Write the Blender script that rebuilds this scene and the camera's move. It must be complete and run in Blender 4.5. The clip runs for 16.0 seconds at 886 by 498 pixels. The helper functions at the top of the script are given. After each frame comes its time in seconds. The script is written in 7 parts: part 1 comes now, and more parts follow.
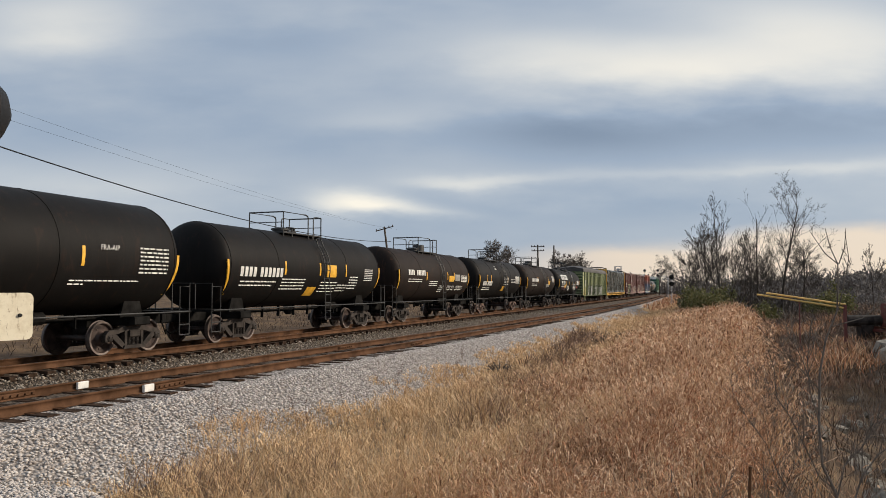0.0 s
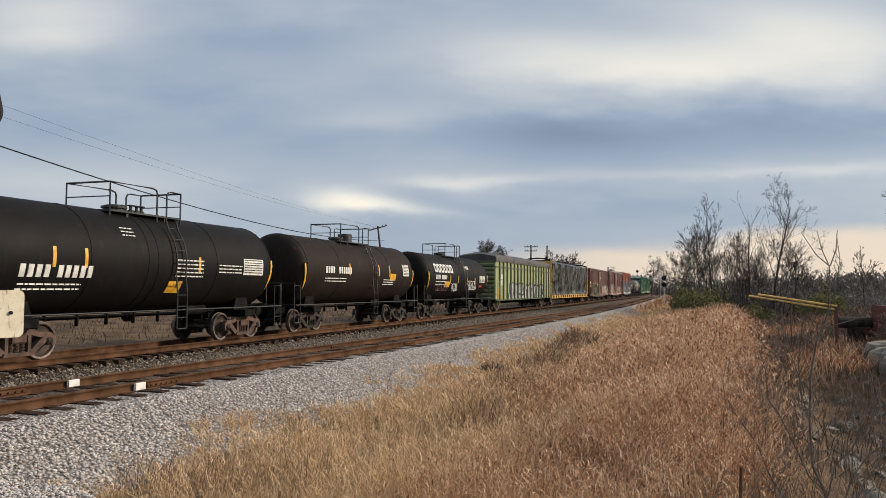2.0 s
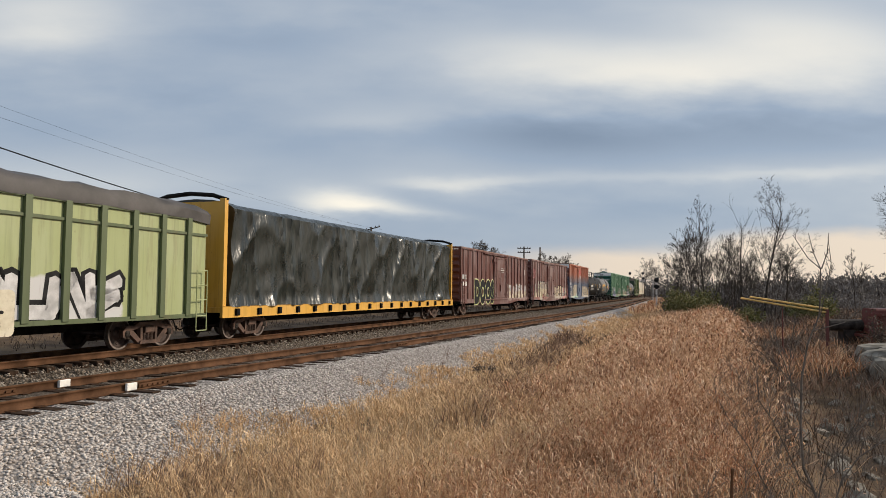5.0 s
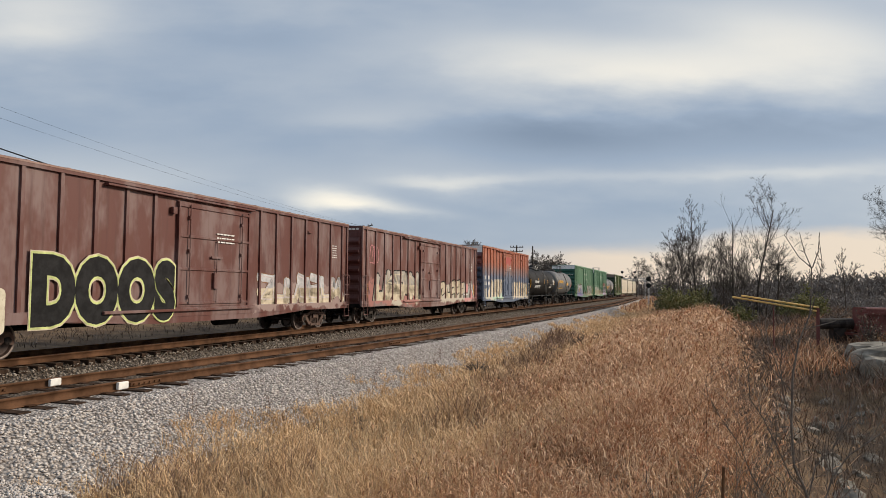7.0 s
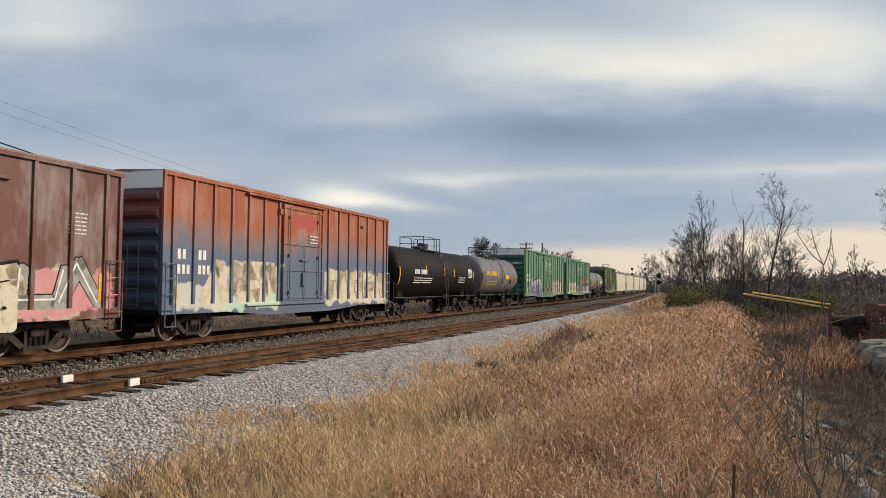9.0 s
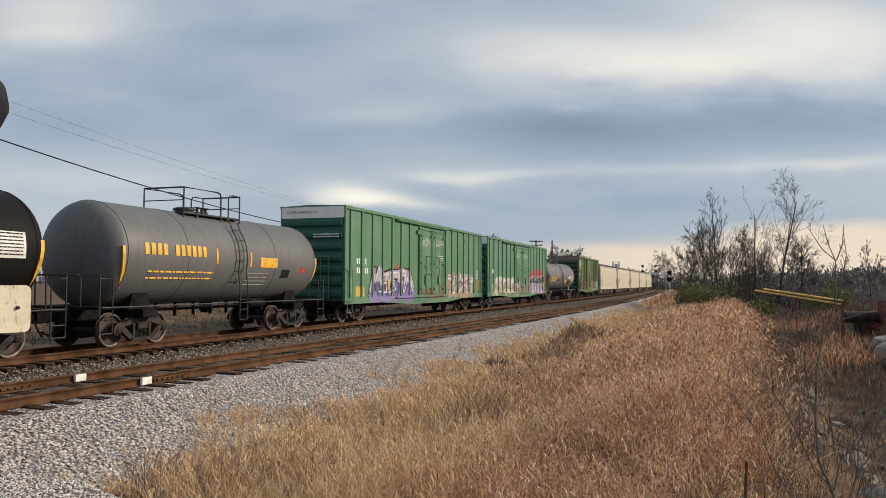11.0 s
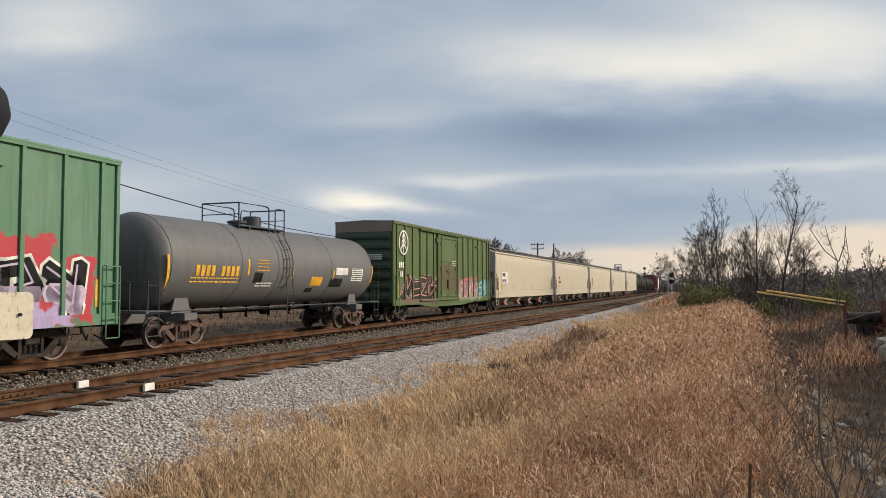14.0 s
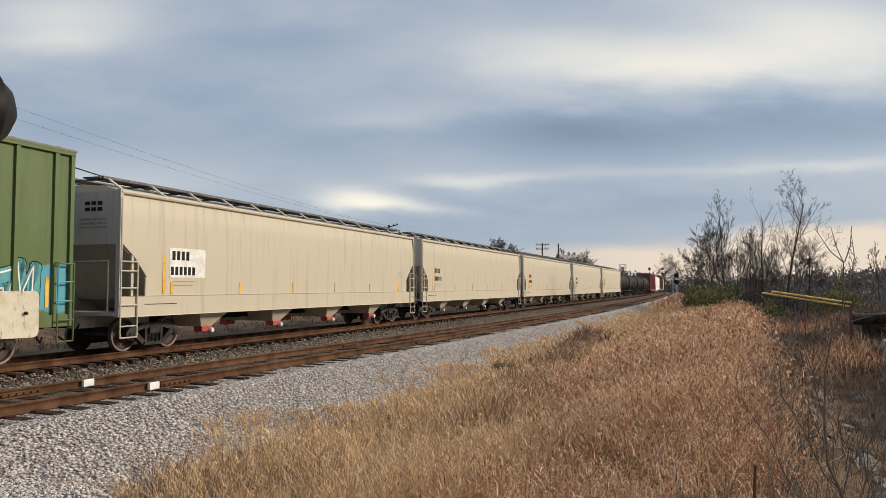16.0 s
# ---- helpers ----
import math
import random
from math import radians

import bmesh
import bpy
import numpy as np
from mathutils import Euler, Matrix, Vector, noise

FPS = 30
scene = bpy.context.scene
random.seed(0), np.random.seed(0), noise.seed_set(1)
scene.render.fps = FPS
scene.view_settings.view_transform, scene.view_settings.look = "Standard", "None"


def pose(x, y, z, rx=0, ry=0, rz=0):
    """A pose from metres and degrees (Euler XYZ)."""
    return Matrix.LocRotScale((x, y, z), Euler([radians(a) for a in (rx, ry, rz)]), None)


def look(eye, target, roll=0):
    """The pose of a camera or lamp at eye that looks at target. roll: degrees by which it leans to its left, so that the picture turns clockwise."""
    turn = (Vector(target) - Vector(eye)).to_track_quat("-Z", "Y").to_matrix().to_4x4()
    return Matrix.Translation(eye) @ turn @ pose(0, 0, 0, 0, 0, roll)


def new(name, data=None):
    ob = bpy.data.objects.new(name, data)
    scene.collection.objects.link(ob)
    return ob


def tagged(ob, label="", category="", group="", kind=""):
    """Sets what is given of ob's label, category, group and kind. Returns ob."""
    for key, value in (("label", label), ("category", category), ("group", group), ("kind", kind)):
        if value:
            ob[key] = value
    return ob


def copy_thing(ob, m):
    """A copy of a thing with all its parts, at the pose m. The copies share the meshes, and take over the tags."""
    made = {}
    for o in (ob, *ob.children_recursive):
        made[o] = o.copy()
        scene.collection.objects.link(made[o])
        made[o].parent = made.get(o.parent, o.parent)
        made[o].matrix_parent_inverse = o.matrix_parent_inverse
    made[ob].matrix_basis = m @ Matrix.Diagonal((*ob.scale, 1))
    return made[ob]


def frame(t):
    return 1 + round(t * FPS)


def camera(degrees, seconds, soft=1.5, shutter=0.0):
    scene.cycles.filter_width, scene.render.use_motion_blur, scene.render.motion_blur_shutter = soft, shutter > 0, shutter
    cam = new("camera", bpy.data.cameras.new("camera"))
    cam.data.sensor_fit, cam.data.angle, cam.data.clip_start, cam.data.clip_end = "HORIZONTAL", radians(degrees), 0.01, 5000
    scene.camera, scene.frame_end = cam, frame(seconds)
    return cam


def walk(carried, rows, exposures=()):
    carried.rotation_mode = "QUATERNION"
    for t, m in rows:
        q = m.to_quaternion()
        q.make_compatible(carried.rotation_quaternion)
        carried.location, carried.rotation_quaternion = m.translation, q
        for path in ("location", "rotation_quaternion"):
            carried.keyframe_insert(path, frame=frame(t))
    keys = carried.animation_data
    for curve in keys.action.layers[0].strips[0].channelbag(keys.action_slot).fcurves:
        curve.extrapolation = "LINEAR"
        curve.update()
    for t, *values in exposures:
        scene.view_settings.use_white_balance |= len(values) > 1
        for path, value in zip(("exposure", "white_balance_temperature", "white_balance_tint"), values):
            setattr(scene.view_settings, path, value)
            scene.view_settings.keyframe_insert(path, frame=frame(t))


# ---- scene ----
# ------------------------------------------------------------ camera and path
cam = camera(61.0, 16.0, 0.65, 0.0)
EYE = (0.0, 0.0, 1.787)
# seconds, heading, tilt up, lean (degrees)
TURNS = ((0, .34, 3.005, -.007), (.5, .453, 3.102, .075), (1, .579, 3.127, .159), (1.5, .744, 3.044, .267), (2, .85, 2.979, .298),
         (2.5, .988, 2.951, .314), (3, 1.048, 2.986, .359), (3.5, 1.051, 3.051, .397), (4, 1.018, 3.093, .446), (6.5, 1.988, 3.012, .635),
         (7, 1.929, 2.98, .571), (7.5, 1.711, 2.915, .545), (8, 1.473, 2.829, .464), (8.5, 1.322, 2.744, .504), (9, 1.214, 2.747, .533),
         (11.5, .321, 2.567, .146), (12, .293, 2.644, .018), (12.5, .377, 2.754, -.068), (13, .446, 2.826, -.101), (13.5, .42, 2.883, -.129),
         (14, .348, 2.88, -.145), (14.5, .174, 2.859, -.13), (15, .041, 2.826, -.089), (15.5, -.017, 2.821, -.029), (16, 0, 2.87, .012))


def aim(yaw, tilt, lean):
    a, b = radians(yaw), radians(tilt)
    way = Vector((math.sin(a) * math.cos(b), math.cos(a) * math.cos(b), math.sin(b)))
    return look(EYE, Vector(EYE) + 10 * way, lean)


walk(cam, [(t, aim(*a)) for t, *a in TURNS], [(0, 0.0), (16, 0.0)])

# ------------------------------------------------------------ node helpers


class Nodes:
    """A short way to write node trees."""

    def __init__(self, tree):
        self.tree = tree

    def add(self, kind, *args, **props):
        n = self.tree.nodes.new(kind)
        for k, v in props.items():
            setattr(n, k, v)
        for i, a in enumerate(args):
            self.put(n.inputs[i], a)
        return n

    def put(self, sock, a):
        if a is None:
            return
        if isinstance(a, bpy.types.NodeSocket):
            self.tree.links.new(a, sock)
        elif isinstance(a, (tuple, list)) and len(a) == 3 and sock.type == "RGBA":
            sock.default_value = (*a, 1)
        else:
            sock.default_value = a

    def math(self, op, a, b=None, c=None, clamp=False):
        n = self.add("ShaderNodeMath", a, b, c, operation=op)
        n.use_clamp = clamp
        return n.outputs[0]

    def mix(self, fac, a, b):
        n = self.add("ShaderNodeMix", data_type="RGBA")
        self.put(n.inputs[0], fac), self.put(n.inputs[6], a), self.put(n.inputs[7], b)
        return n.outputs[2]

    def ramp(self, fac, stops):
        n = self.add("ShaderNodeValToRGB", fac)
        els = n.color_ramp.elements
        while len(els) < len(stops):
            els.new(0.5)
        for e, (p, c) in zip(els, stops):
            e.position, e.color = p, (*c, 1) if isinstance(c, tuple) else (c, c, c, 1)
        return n.outputs[0]

    def smooth(self, v, lo, hi):
        n = self.add("ShaderNodeMapRange", v, lo, hi, 0.0, 1.0, interpolation_type="SMOOTHSTEP")
        return n.outputs[0]

    def noise(self, vec, scale, detail=4.0, rough=0.55):
        n = self.add("ShaderNodeTexNoise")
        self.put(n.inputs["Vector"], vec), self.put(n.inputs["Scale"], scale)
        n.inputs["Detail"].default_value, n.inputs["Roughness"].default_value = detail, rough
        return n.outputs[0]

    def stretch(self, vec, sx, sy, sz):
        return self.add("ShaderNodeVectorMath", vec, (sx, sy, sz), operation="MULTIPLY").outputs[0]

    def split(self, vec):
        return self.add("ShaderNodeSeparateXYZ", vec).outputs

    def join(self, x, y, z):
        return self.add("ShaderNodeCombineXYZ", x, y, z).outputs[0]


# ------------------------------------------------------------ sky, sun
world = bpy.data.worlds.new("sky")
scene.world = world
world.use_nodes = True
w = Nodes(world.node_tree)
world.node_tree.nodes.clear()
SUN_AZ, SUN_EL = 80.0, 25.0     # degrees from +y towards +x; height


def build_sky():
    coord = w.add("ShaderNodeTexCoord").outputs["Generated"]
    x, y, z = w.split(coord)
    ya = w.math("MAXIMUM", w.math("ABSOLUTE", y), 0.2)
    u, v = w.math("DIVIDE", x, ya), w.math("DIVIDE", z, ya)
    flat = w.join(w.math("MULTIPLY", u, 1.0), w.math("MULTIPLY", v, 3.2), 0.0)
    big = w.noise(flat, 1.7, 4.0, 0.5)
    fine = w.noise(w.add("ShaderNodeVectorMath", flat, (3.1, 1.7, 0.4)).outputs[0], 5.0, 5.0, 0.55)
    warp = w.math("SUBTRACT", big, 0.5)
    warp2 = w.math("SUBTRACT", fine, 0.5)
    uu = w.math("ADD", u, w.math("MULTIPLY", warp, 0.14))
    vv = w.math("ADD", w.math("ADD", v, w.math("MULTIPLY", warp, 0.05)), w.math("MULTIPLY", warp2, 0.05))

    def blob(cu, cv, ru, rv, tilt=0.0):
        a = w.math("SUBTRACT", uu, cu)
        b = w.math("SUBTRACT", w.math("SUBTRACT", vv, cv), w.math("MULTIPLY", a, tilt))
        a, b = w.math("DIVIDE", a, ru), w.math("DIVIDE", b, rv)
        r = w.math("ADD", w.math("MULTIPLY", a, a), w.math("MULTIPLY", b, b))
        return w.math("POWER", 2.718, w.math("MULTIPLY", r, -1.0))

    sky = w.add("ShaderNodeTexSky", sky_type="NISHITA", sun_disc=False, sun_elevation=radians(SUN_EL), sun_rotation=radians(SUN_AZ))
    clear = w.add("ShaderNodeVectorMath", sky.outputs[0], (0.055, 0.052, 0.05), operation="MULTIPLY").outputs[0]
    t = w.math("ADD", 0.40, w.math("MULTIPLY", warp, 0.5))
    t = w.math("ADD", t, w.math("MULTIPLY", warp2, 0.22))
    for gain, args in SKY_BLOBS:
        t = w.math("ADD", t, w.math("MULTIPLY", blob(*args), gain))
    grey = w.ramp(t, ((0.0, (0.15, 0.20, 0.285)), (0.3, (0.245, 0.308, 0.408)), (0.5, (0.365, 0.41, 0.475)), (0.7, (0.53, 0.545, 0.555)), (1.0, (0.74, 0.705, 0.635))))
    low = w.math("SUBTRACT", vv, w.math("MULTIPLY", u, 0.09))
    warm = w.math("MULTIPLY", w.math("MULTIPLY", w.smooth(low, 0.046, 0.014), w.smooth(u, -0.05, 0.28)), 0.85)
    grey = w.mix(warm, grey, (0.66, 0.555, 0.45))
    both = w.mix(0.12, grey, clear)
    below = w.smooth(v, -0.02, -0.10)
    both = w.mix(below, both, (0.16, 0.13, 0.10))
    both = w.add("ShaderNodeVectorMath", both, (1.015, 0.998, 0.962), operation="MULTIPLY").outputs[0]
    bg = w.add("ShaderNodeBackground", both, SKY_GAIN)
    out = w.add("ShaderNodeOutputWorld")
    world.node_tree.links.new(bg.outputs[0], out.inputs[0])


# cloud bands: gain, (azimuth, height, half width, half height, tilt)
SKY_BLOBS = (
    (-0.27, (0.18, 0.205, 0.16, 0.034, -0.06)),
    (-0.20, (0.42, 0.215, 0.25, 0.026, 0.0)),
    (0.42, (0.31, 0.295, 0.19, 0.034, -0.03)),
    (0.42, (0.52, 0.335, 0.20, 0.06, -0.1)),
    (0.16, (0.14, 0.33, 0.14, 0.03, 0.0)),
    (0.58, (-0.115, 0.113, 0.055, 0.017, -0.12)),
    (0.25, (-0.04, 0.10, 0.08, 0.011, -0.1)),
    (0.24, (0.03, 0.143, 0.10, 0.013, 0.0)),
    (0.10, (0.27, 0.152, 0.22, 0.009, 0.05)),
    (0.16, (0.55, 0.168, 0.20, 0.012, 0.05)),
    (0.30, (-0.52, 0.35, 0.12, 0.055, 0.1)),
    (-0.10, (-0.20, 0.335, 0.20, 0.03, 0.1)),
    (-0.10, (-0.36, 0.22, 0.28, 0.05, 0.0)),
    (0.14, (-0.08, 0.225, 0.12, 0.02, 0.1)),
    (-0.08, (0.16, 0.10, 0.25, 0.022, 0.0)),
    (0.10, (-0.42, 0.14, 0.25, 0.03, 0.0)),
)
SKY_GAIN = 1.43
build_sky()
sun = new("sun", bpy.data.lights.new("sun", "SUN"))
sun.data.energy, sun.data.angle, sun.data.color = 3.9, radians(8), (1.0, 0.86, 0.69)
a, b = radians(SUN_AZ), radians(SUN_EL)
sun.matrix_world = look((0, 0, 60), Vector((0, 0, 60)) - Vector((math.sin(a) * math.cos(b), math.cos(a) * math.cos(b), math.sin(b))))

# ------------------------------------------------------------ materials


def material(name, build):
    m = bpy.data.materials.new(name)
    m.use_nodes = True
    m.node_tree.nodes.clear()
    g = Nodes(m.node_tree)
    out = g.add("ShaderNodeOutputMaterial")
    m.node_tree.links.new(build(g), out.inputs[0])
    return m


def surface(g, color, rough=0.6, metal=0.0, bump=None, strength=0.3, distance=0.02, spec=0.5):
    n = g.add("ShaderNodeBsdfPrincipled")
    g.put(n.inputs["Base Color"], color), g.put(n.inputs["Roughness"], rough), g.put(n.inputs["Metallic"], metal)
    n.inputs["Specular IOR Level"].default_value = spec
    if bump is not None:
        bn = g.add("ShaderNodeBump")
        bn.inputs["Strength"].default_value, bn.inputs["Distance"].default_value = strength, distance
        g.put(bn.inputs["Height"], bump)
        g.put(n.inputs["Normal"], bn.outputs[0])
    return n.outputs[0]


def here(g):
    return g.add("ShaderNodeTexCoord").outputs["Object"]


def plain(name, color, rough=0.6, metal=0.0, vary=0.25, scale=3.0, spec=0.5):
    """Paint or metal with soft dirt and fine grain."""
    def build(g):
        p = here(g)
        n = g.noise(p, scale, 6.0)
        f = g.noise(p, scale * 14, 3.0)
        dark = tuple(c * (1 - vary) * 0.9 for c in color)
        light = tuple(min(1, c * (1 + vary) + 0.01) for c in color)
        col = g.mix(g.smooth(n, 0.3, 0.7), dark, light)
        col = g.mix(g.math("MULTIPLY", g.smooth(f, 0.45, 0.75), 0.3), col, dark)
        return surface(g, col, g.math("ADD", rough - 0.1, g.math("MULTIPLY", n, 0.2)), metal, f, 0.15, 0.01, spec)
    return material(name, build)


def painted(name, color, patches=(), fade=0.35, rust=0.25, rough=0.5, bands=(), spec=0.35):
    """Weathered paint on steel: faded panels, streaks, rust and sprayed patches (x0, x1, z0, z1, colour, edge)."""
    def build(g):
        p = here(g)
        x, y, z = g.split(p)
        cloud = g.noise(g.stretch(p, 1.5, 1.0, 0.7), 0.75, 4.0, 0.6)
        streak = g.noise(g.stretch(p, 5.0, 5.0, 0.25), 1.0, 5.0, 0.6)
        grain = g.noise(p, 26.0, 3.0)
        pale = tuple(c * 0.8 + 0.15 for c in color)
        dark = tuple(c * 0.55 for c in color)
        col = g.mix(g.math("MULTIPLY", g.smooth(cloud, 0.42, 0.66), fade), color, pale)
        col = g.mix(g.math("MULTIPLY", g.smooth(streak, 0.5, 0.72), 0.45), col, dark)
        for z0, z1, c in bands:
            edge = g.math("ADD", z, g.math("MULTIPLY", g.math("SUBTRACT", g.noise(g.stretch(p, 1.6, 1.6, 0.5), 1.5, 5.0, 0.65), 0.5), 2.2))
            col = g.mix(g.math("MULTIPLY", g.math("MULTIPLY", g.smooth(edge, z0 - 0.4, z0 + 0.4), g.smooth(edge, z1 + 0.4, z1 - 0.4)), 0.92), col, c)
        for x0, x1, z0, z1, c, edge in patches:
            wob = g.math("MULTIPLY", g.math("SUBTRACT", g.noise(g.add("ShaderNodeVectorMath", p, (x0, 0, z1)).outputs[0], 1.6, 3.0), 0.5), edge)
            xx, zz = g.math("ADD", x, wob), g.math("ADD", z, wob)
            m = g.math("MULTIPLY", g.smooth(xx, x0 - 0.06, x0 + 0.06), g.smooth(xx, x1 + 0.06, x1 - 0.06))
            m = g.math("MULTIPLY", m, g.math("MULTIPLY", g.smooth(zz, z0 - 0.05, z0 + 0.05), g.smooth(zz, z1 + 0.05, z1 - 0.05)))
            m = g.math("MULTIPLY", m, g.smooth(y, -1.0, -1.3))
            col = g.mix(g.math("MULTIPLY", m, 0.93), col, c)
        spots = g.smooth(g.noise(p, 2.6, 8.0, 0.7), 0.62, 0.70)
        low = g.smooth(g.noise(g.stretch(p, 3.0, 3.0, 0.4), 1.4, 6.0, 0.7), 0.54, 0.66)
        col = g.mix(g.math("MULTIPLY", g.math("MAXIMUM", spots, g.math("MULTIPLY", low, 0.5)), rust), col, (0.13, 0.055, 0.028))
        return surface(g, col, g.math("ADD", rough - 0.12, g.math("MULTIPLY", cloud, 0.3)), 0.0, grain, 0.12, 0.01, spec)
    return material(name, build)


RUST_RAIL = plain("rail_rust", (0.088, 0.042, 0.020), 0.85, 0.0, 0.4, 2.0, 0.12)
RAIL_TOP = plain("rail_head_steel", (0.115, 0.062, 0.034), 0.6, 0.2, 0.2, 2.0, 0.25)
TIE_WOOD = plain("tie_wood", (0.042, 0.025, 0.016), 0.95, 0.0, 0.5, 5.0, 0.08)
TRUCK_STEEL = plain("truck_steel", (0.030, 0.023, 0.019), 0.75, 0.0, 0.5, 4.0, 0.25)
TRUCK_RUST = plain("truck_rust", (0.085, 0.046, 0.032), 0.8, 0.0, 0.5, 4.0)
WHEEL_STEEL = plain("wheel_steel", (0.045, 0.026, 0.020), 0.55, 0.2, 0.45, 4.0)
WHEEL_RIM = plain("wheel_rim_steel", (0.15, 0.12, 0.105), 0.5, 0.5, 0.3, 4.0)
UNDER = plain("underframe_black", (0.006, 0.0055, 0.005), 0.85, 0.0, 0.4, 3.0, 0.1)
BLACK_RAIL = plain("handrail_black", (0.02, 0.02, 0.02), 0.5, 0.0, 0.3, 3.0)
GREY_RAIL = plain("handrail_grey", (0.25, 0.25, 0.25), 0.5, 0.3, 0.3, 3.0)
YELLOW = plain("reflective_yellow", (0.75, 0.40, 0.03), 0.45, 0.0, 0.15, 4.0)
WHITE = plain("stencil_white", (0.72, 0.71, 0.67), 0.6, 0.0, 0.12, 4.0)
INK = plain("stencil_black", (0.012, 0.012, 0.013), 0.7, 0.0, 0.2, 4.0, 0.12)
ORANGE = plain("stencil_orange", (0.55, 0.16, 0.03), 0.6, 0.0, 0.2, 4.0)
RED_TAG = plain("stencil_red", (0.42, 0.05, 0.04), 0.6, 0.0, 0.2, 4.0)
PINK = plain("spray_pink", (0.62, 0.25, 0.26), 0.6, 0.0, 0.2, 4.0)
GREY_SPRAY = plain("spray_grey", (0.28, 0.27, 0.25), 0.6, 0.0, 0.2, 4.0)
SILVER = plain("spray_silver", (0.50, 0.50, 0.51), 0.4, 0.2, 0.2, 3.0)


def ballast_material(name, a, b, dark):
    def build(g):
        p = here(g)
        v = g.add("ShaderNodeTexVoronoi")
        g.put(v.inputs["Vector"], p)
        v.inputs["Scale"].default_value = 17.0
        cell = g.split(v.outputs["Color"])[0]
        big = g.noise(p, 0.35, 4.0)
        col = g.mix(cell, a, b)
        # shade in the gaps between stones is painted into the colour
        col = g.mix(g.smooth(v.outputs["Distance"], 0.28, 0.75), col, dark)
        col = g.mix(g.math("MULTIPLY", g.smooth(big, 0.4, 0.7), 0.35), col, tuple(c * 0.6 for c in a))
        return surface(g, col, 0.9, 0.0, g.math("SUBTRACT", 1.0, v.outputs["Distance"]), 0.9, 0.04, 0.2)
    return material(name, build)


def stone_material(name, stops):
    def build(g):
        r = g.add("ShaderNodeNewGeometry").outputs["Random Per Island"]
        p = here(g)
        col = g.ramp(r, stops)
        col = g.mix(g.math("MULTIPLY", g.noise(p, 22.0, 4.0), 0.5), col, tuple(c * 0.45 for c in stops[0][1]))
        return surface(g, col, 0.9, 0.0, g.noise(p, 60.0, 3.0), 0.3, 0.01, 0.2)
    return material(name, build)


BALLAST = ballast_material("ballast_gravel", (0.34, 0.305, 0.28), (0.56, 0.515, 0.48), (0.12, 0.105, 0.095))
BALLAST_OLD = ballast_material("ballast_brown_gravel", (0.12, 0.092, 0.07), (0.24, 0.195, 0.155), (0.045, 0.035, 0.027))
STONES = stone_material("ballast_stone", ((0.0, (0.36, 0.315, 0.285)), (0.5, (0.58, 0.53, 0.495)), (1.0, (0.80, 0.75, 0.70))))
STONES_OLD = stone_material("ballast_old_stone", ((0.0, (0.13, 0.10, 0.076)), (0.5, (0.25, 0.205, 0.16)), (1.0, (0.44, 0.385, 0.32))))


def blades(name, stops, rough=0.7, tip=None):
    def build(g):
        r = g.add("ShaderNodeNewGeometry").outputs["Random Per Island"]
        p = here(g)
        col = g.ramp(r, stops)
        patch = g.noise(p, 1.9, 4.0, 0.7)
        wide = g.noise(p, 0.55, 3.0, 0.6)
        col = g.mix(g.math("MULTIPLY", g.smooth(patch, 0.44, 0.58), 0.75), col, tip or stops[-1][1])
        col = g.mix(g.math("MULTIPLY", g.smooth(wide, 0.50, 0.66), 0.5), col, stops[0][1])
        n = g.add("ShaderNodeBsdfPrincipled")
        g.put(n.inputs["Base Color"], col)
        n.inputs["Roughness"].default_value, n.inputs["Specular IOR Level"].default_value = rough, 0.25
        tr = g.add("ShaderNodeBsdfTranslucent", col)
        return g.add("ShaderNodeMixShader", 0.15, n.outputs[0], tr.outputs[0]).outputs[0]
    return material(name, build)


GRASS_GOLD = blades("dry_grass_gold", ((0.0, (0.40, 0.25, 0.13)), (0.4, (0.74, 0.51, 0.285)), (1.0, (0.93, 0.73, 0.47))), 0.7, (0.62, 0.40, 0.215))
GRASS_RED = blades("dry_grass_russet", ((0.0, (0.085, 0.038, 0.020)), (0.3, (0.36, 0.185, 0.095)), (0.5, (0.54, 0.22, 0.115)), (0.65, (0.70, 0.42, 0.235)), (1.0, (0.92, 0.69, 0.46))), 0.7, (0.38, 0.20, 0.105))
GRASS_SEED = blades("grass_seed_heads", ((0.0, (0.50, 0.29, 0.16)), (0.5, (0.80, 0.54, 0.34)), (1.0, (0.95, 0.75, 0.54))), 0.7, (0.62, 0.37, 0.21))
GRASS_GREY = blades("dead_weed_grey", ((0.0, (0.042, 0.029, 0.022)), (0.5, (0.115, 0.083, 0.063)), (1.0, (0.26, 0.20, 0.15))), 0.7, (0.11, 0.075, 0.055))
WEED_BROWN = blades("dead_weed_brown", ((0.0, (0.09, 0.052, 0.036)), (0.5, (0.22, 0.14, 0.10)), (1.0, (0.42, 0.29, 0.20))), 0.7, (0.17, 0.10, 0.072))
LEAF_GREEN = blades("shrub_green", ((0.0, (0.045, 0.055, 0.02)), (0.5, (0.115, 0.125, 0.045)), (1.0, (0.22, 0.20, 0.085))))
BARK = plain("bark_grey", (0.10, 0.082, 0.068), 0.9, 0.0, 0.4, 6.0)
BARK_DARK = plain("bark_dark", (0.055, 0.043, 0.035), 0.9, 0.0, 0.4, 6.0)
TWIG = plain("twig_grey", (0.135, 0.11, 0.09), 0.85, 0.0, 0.35, 8.0)


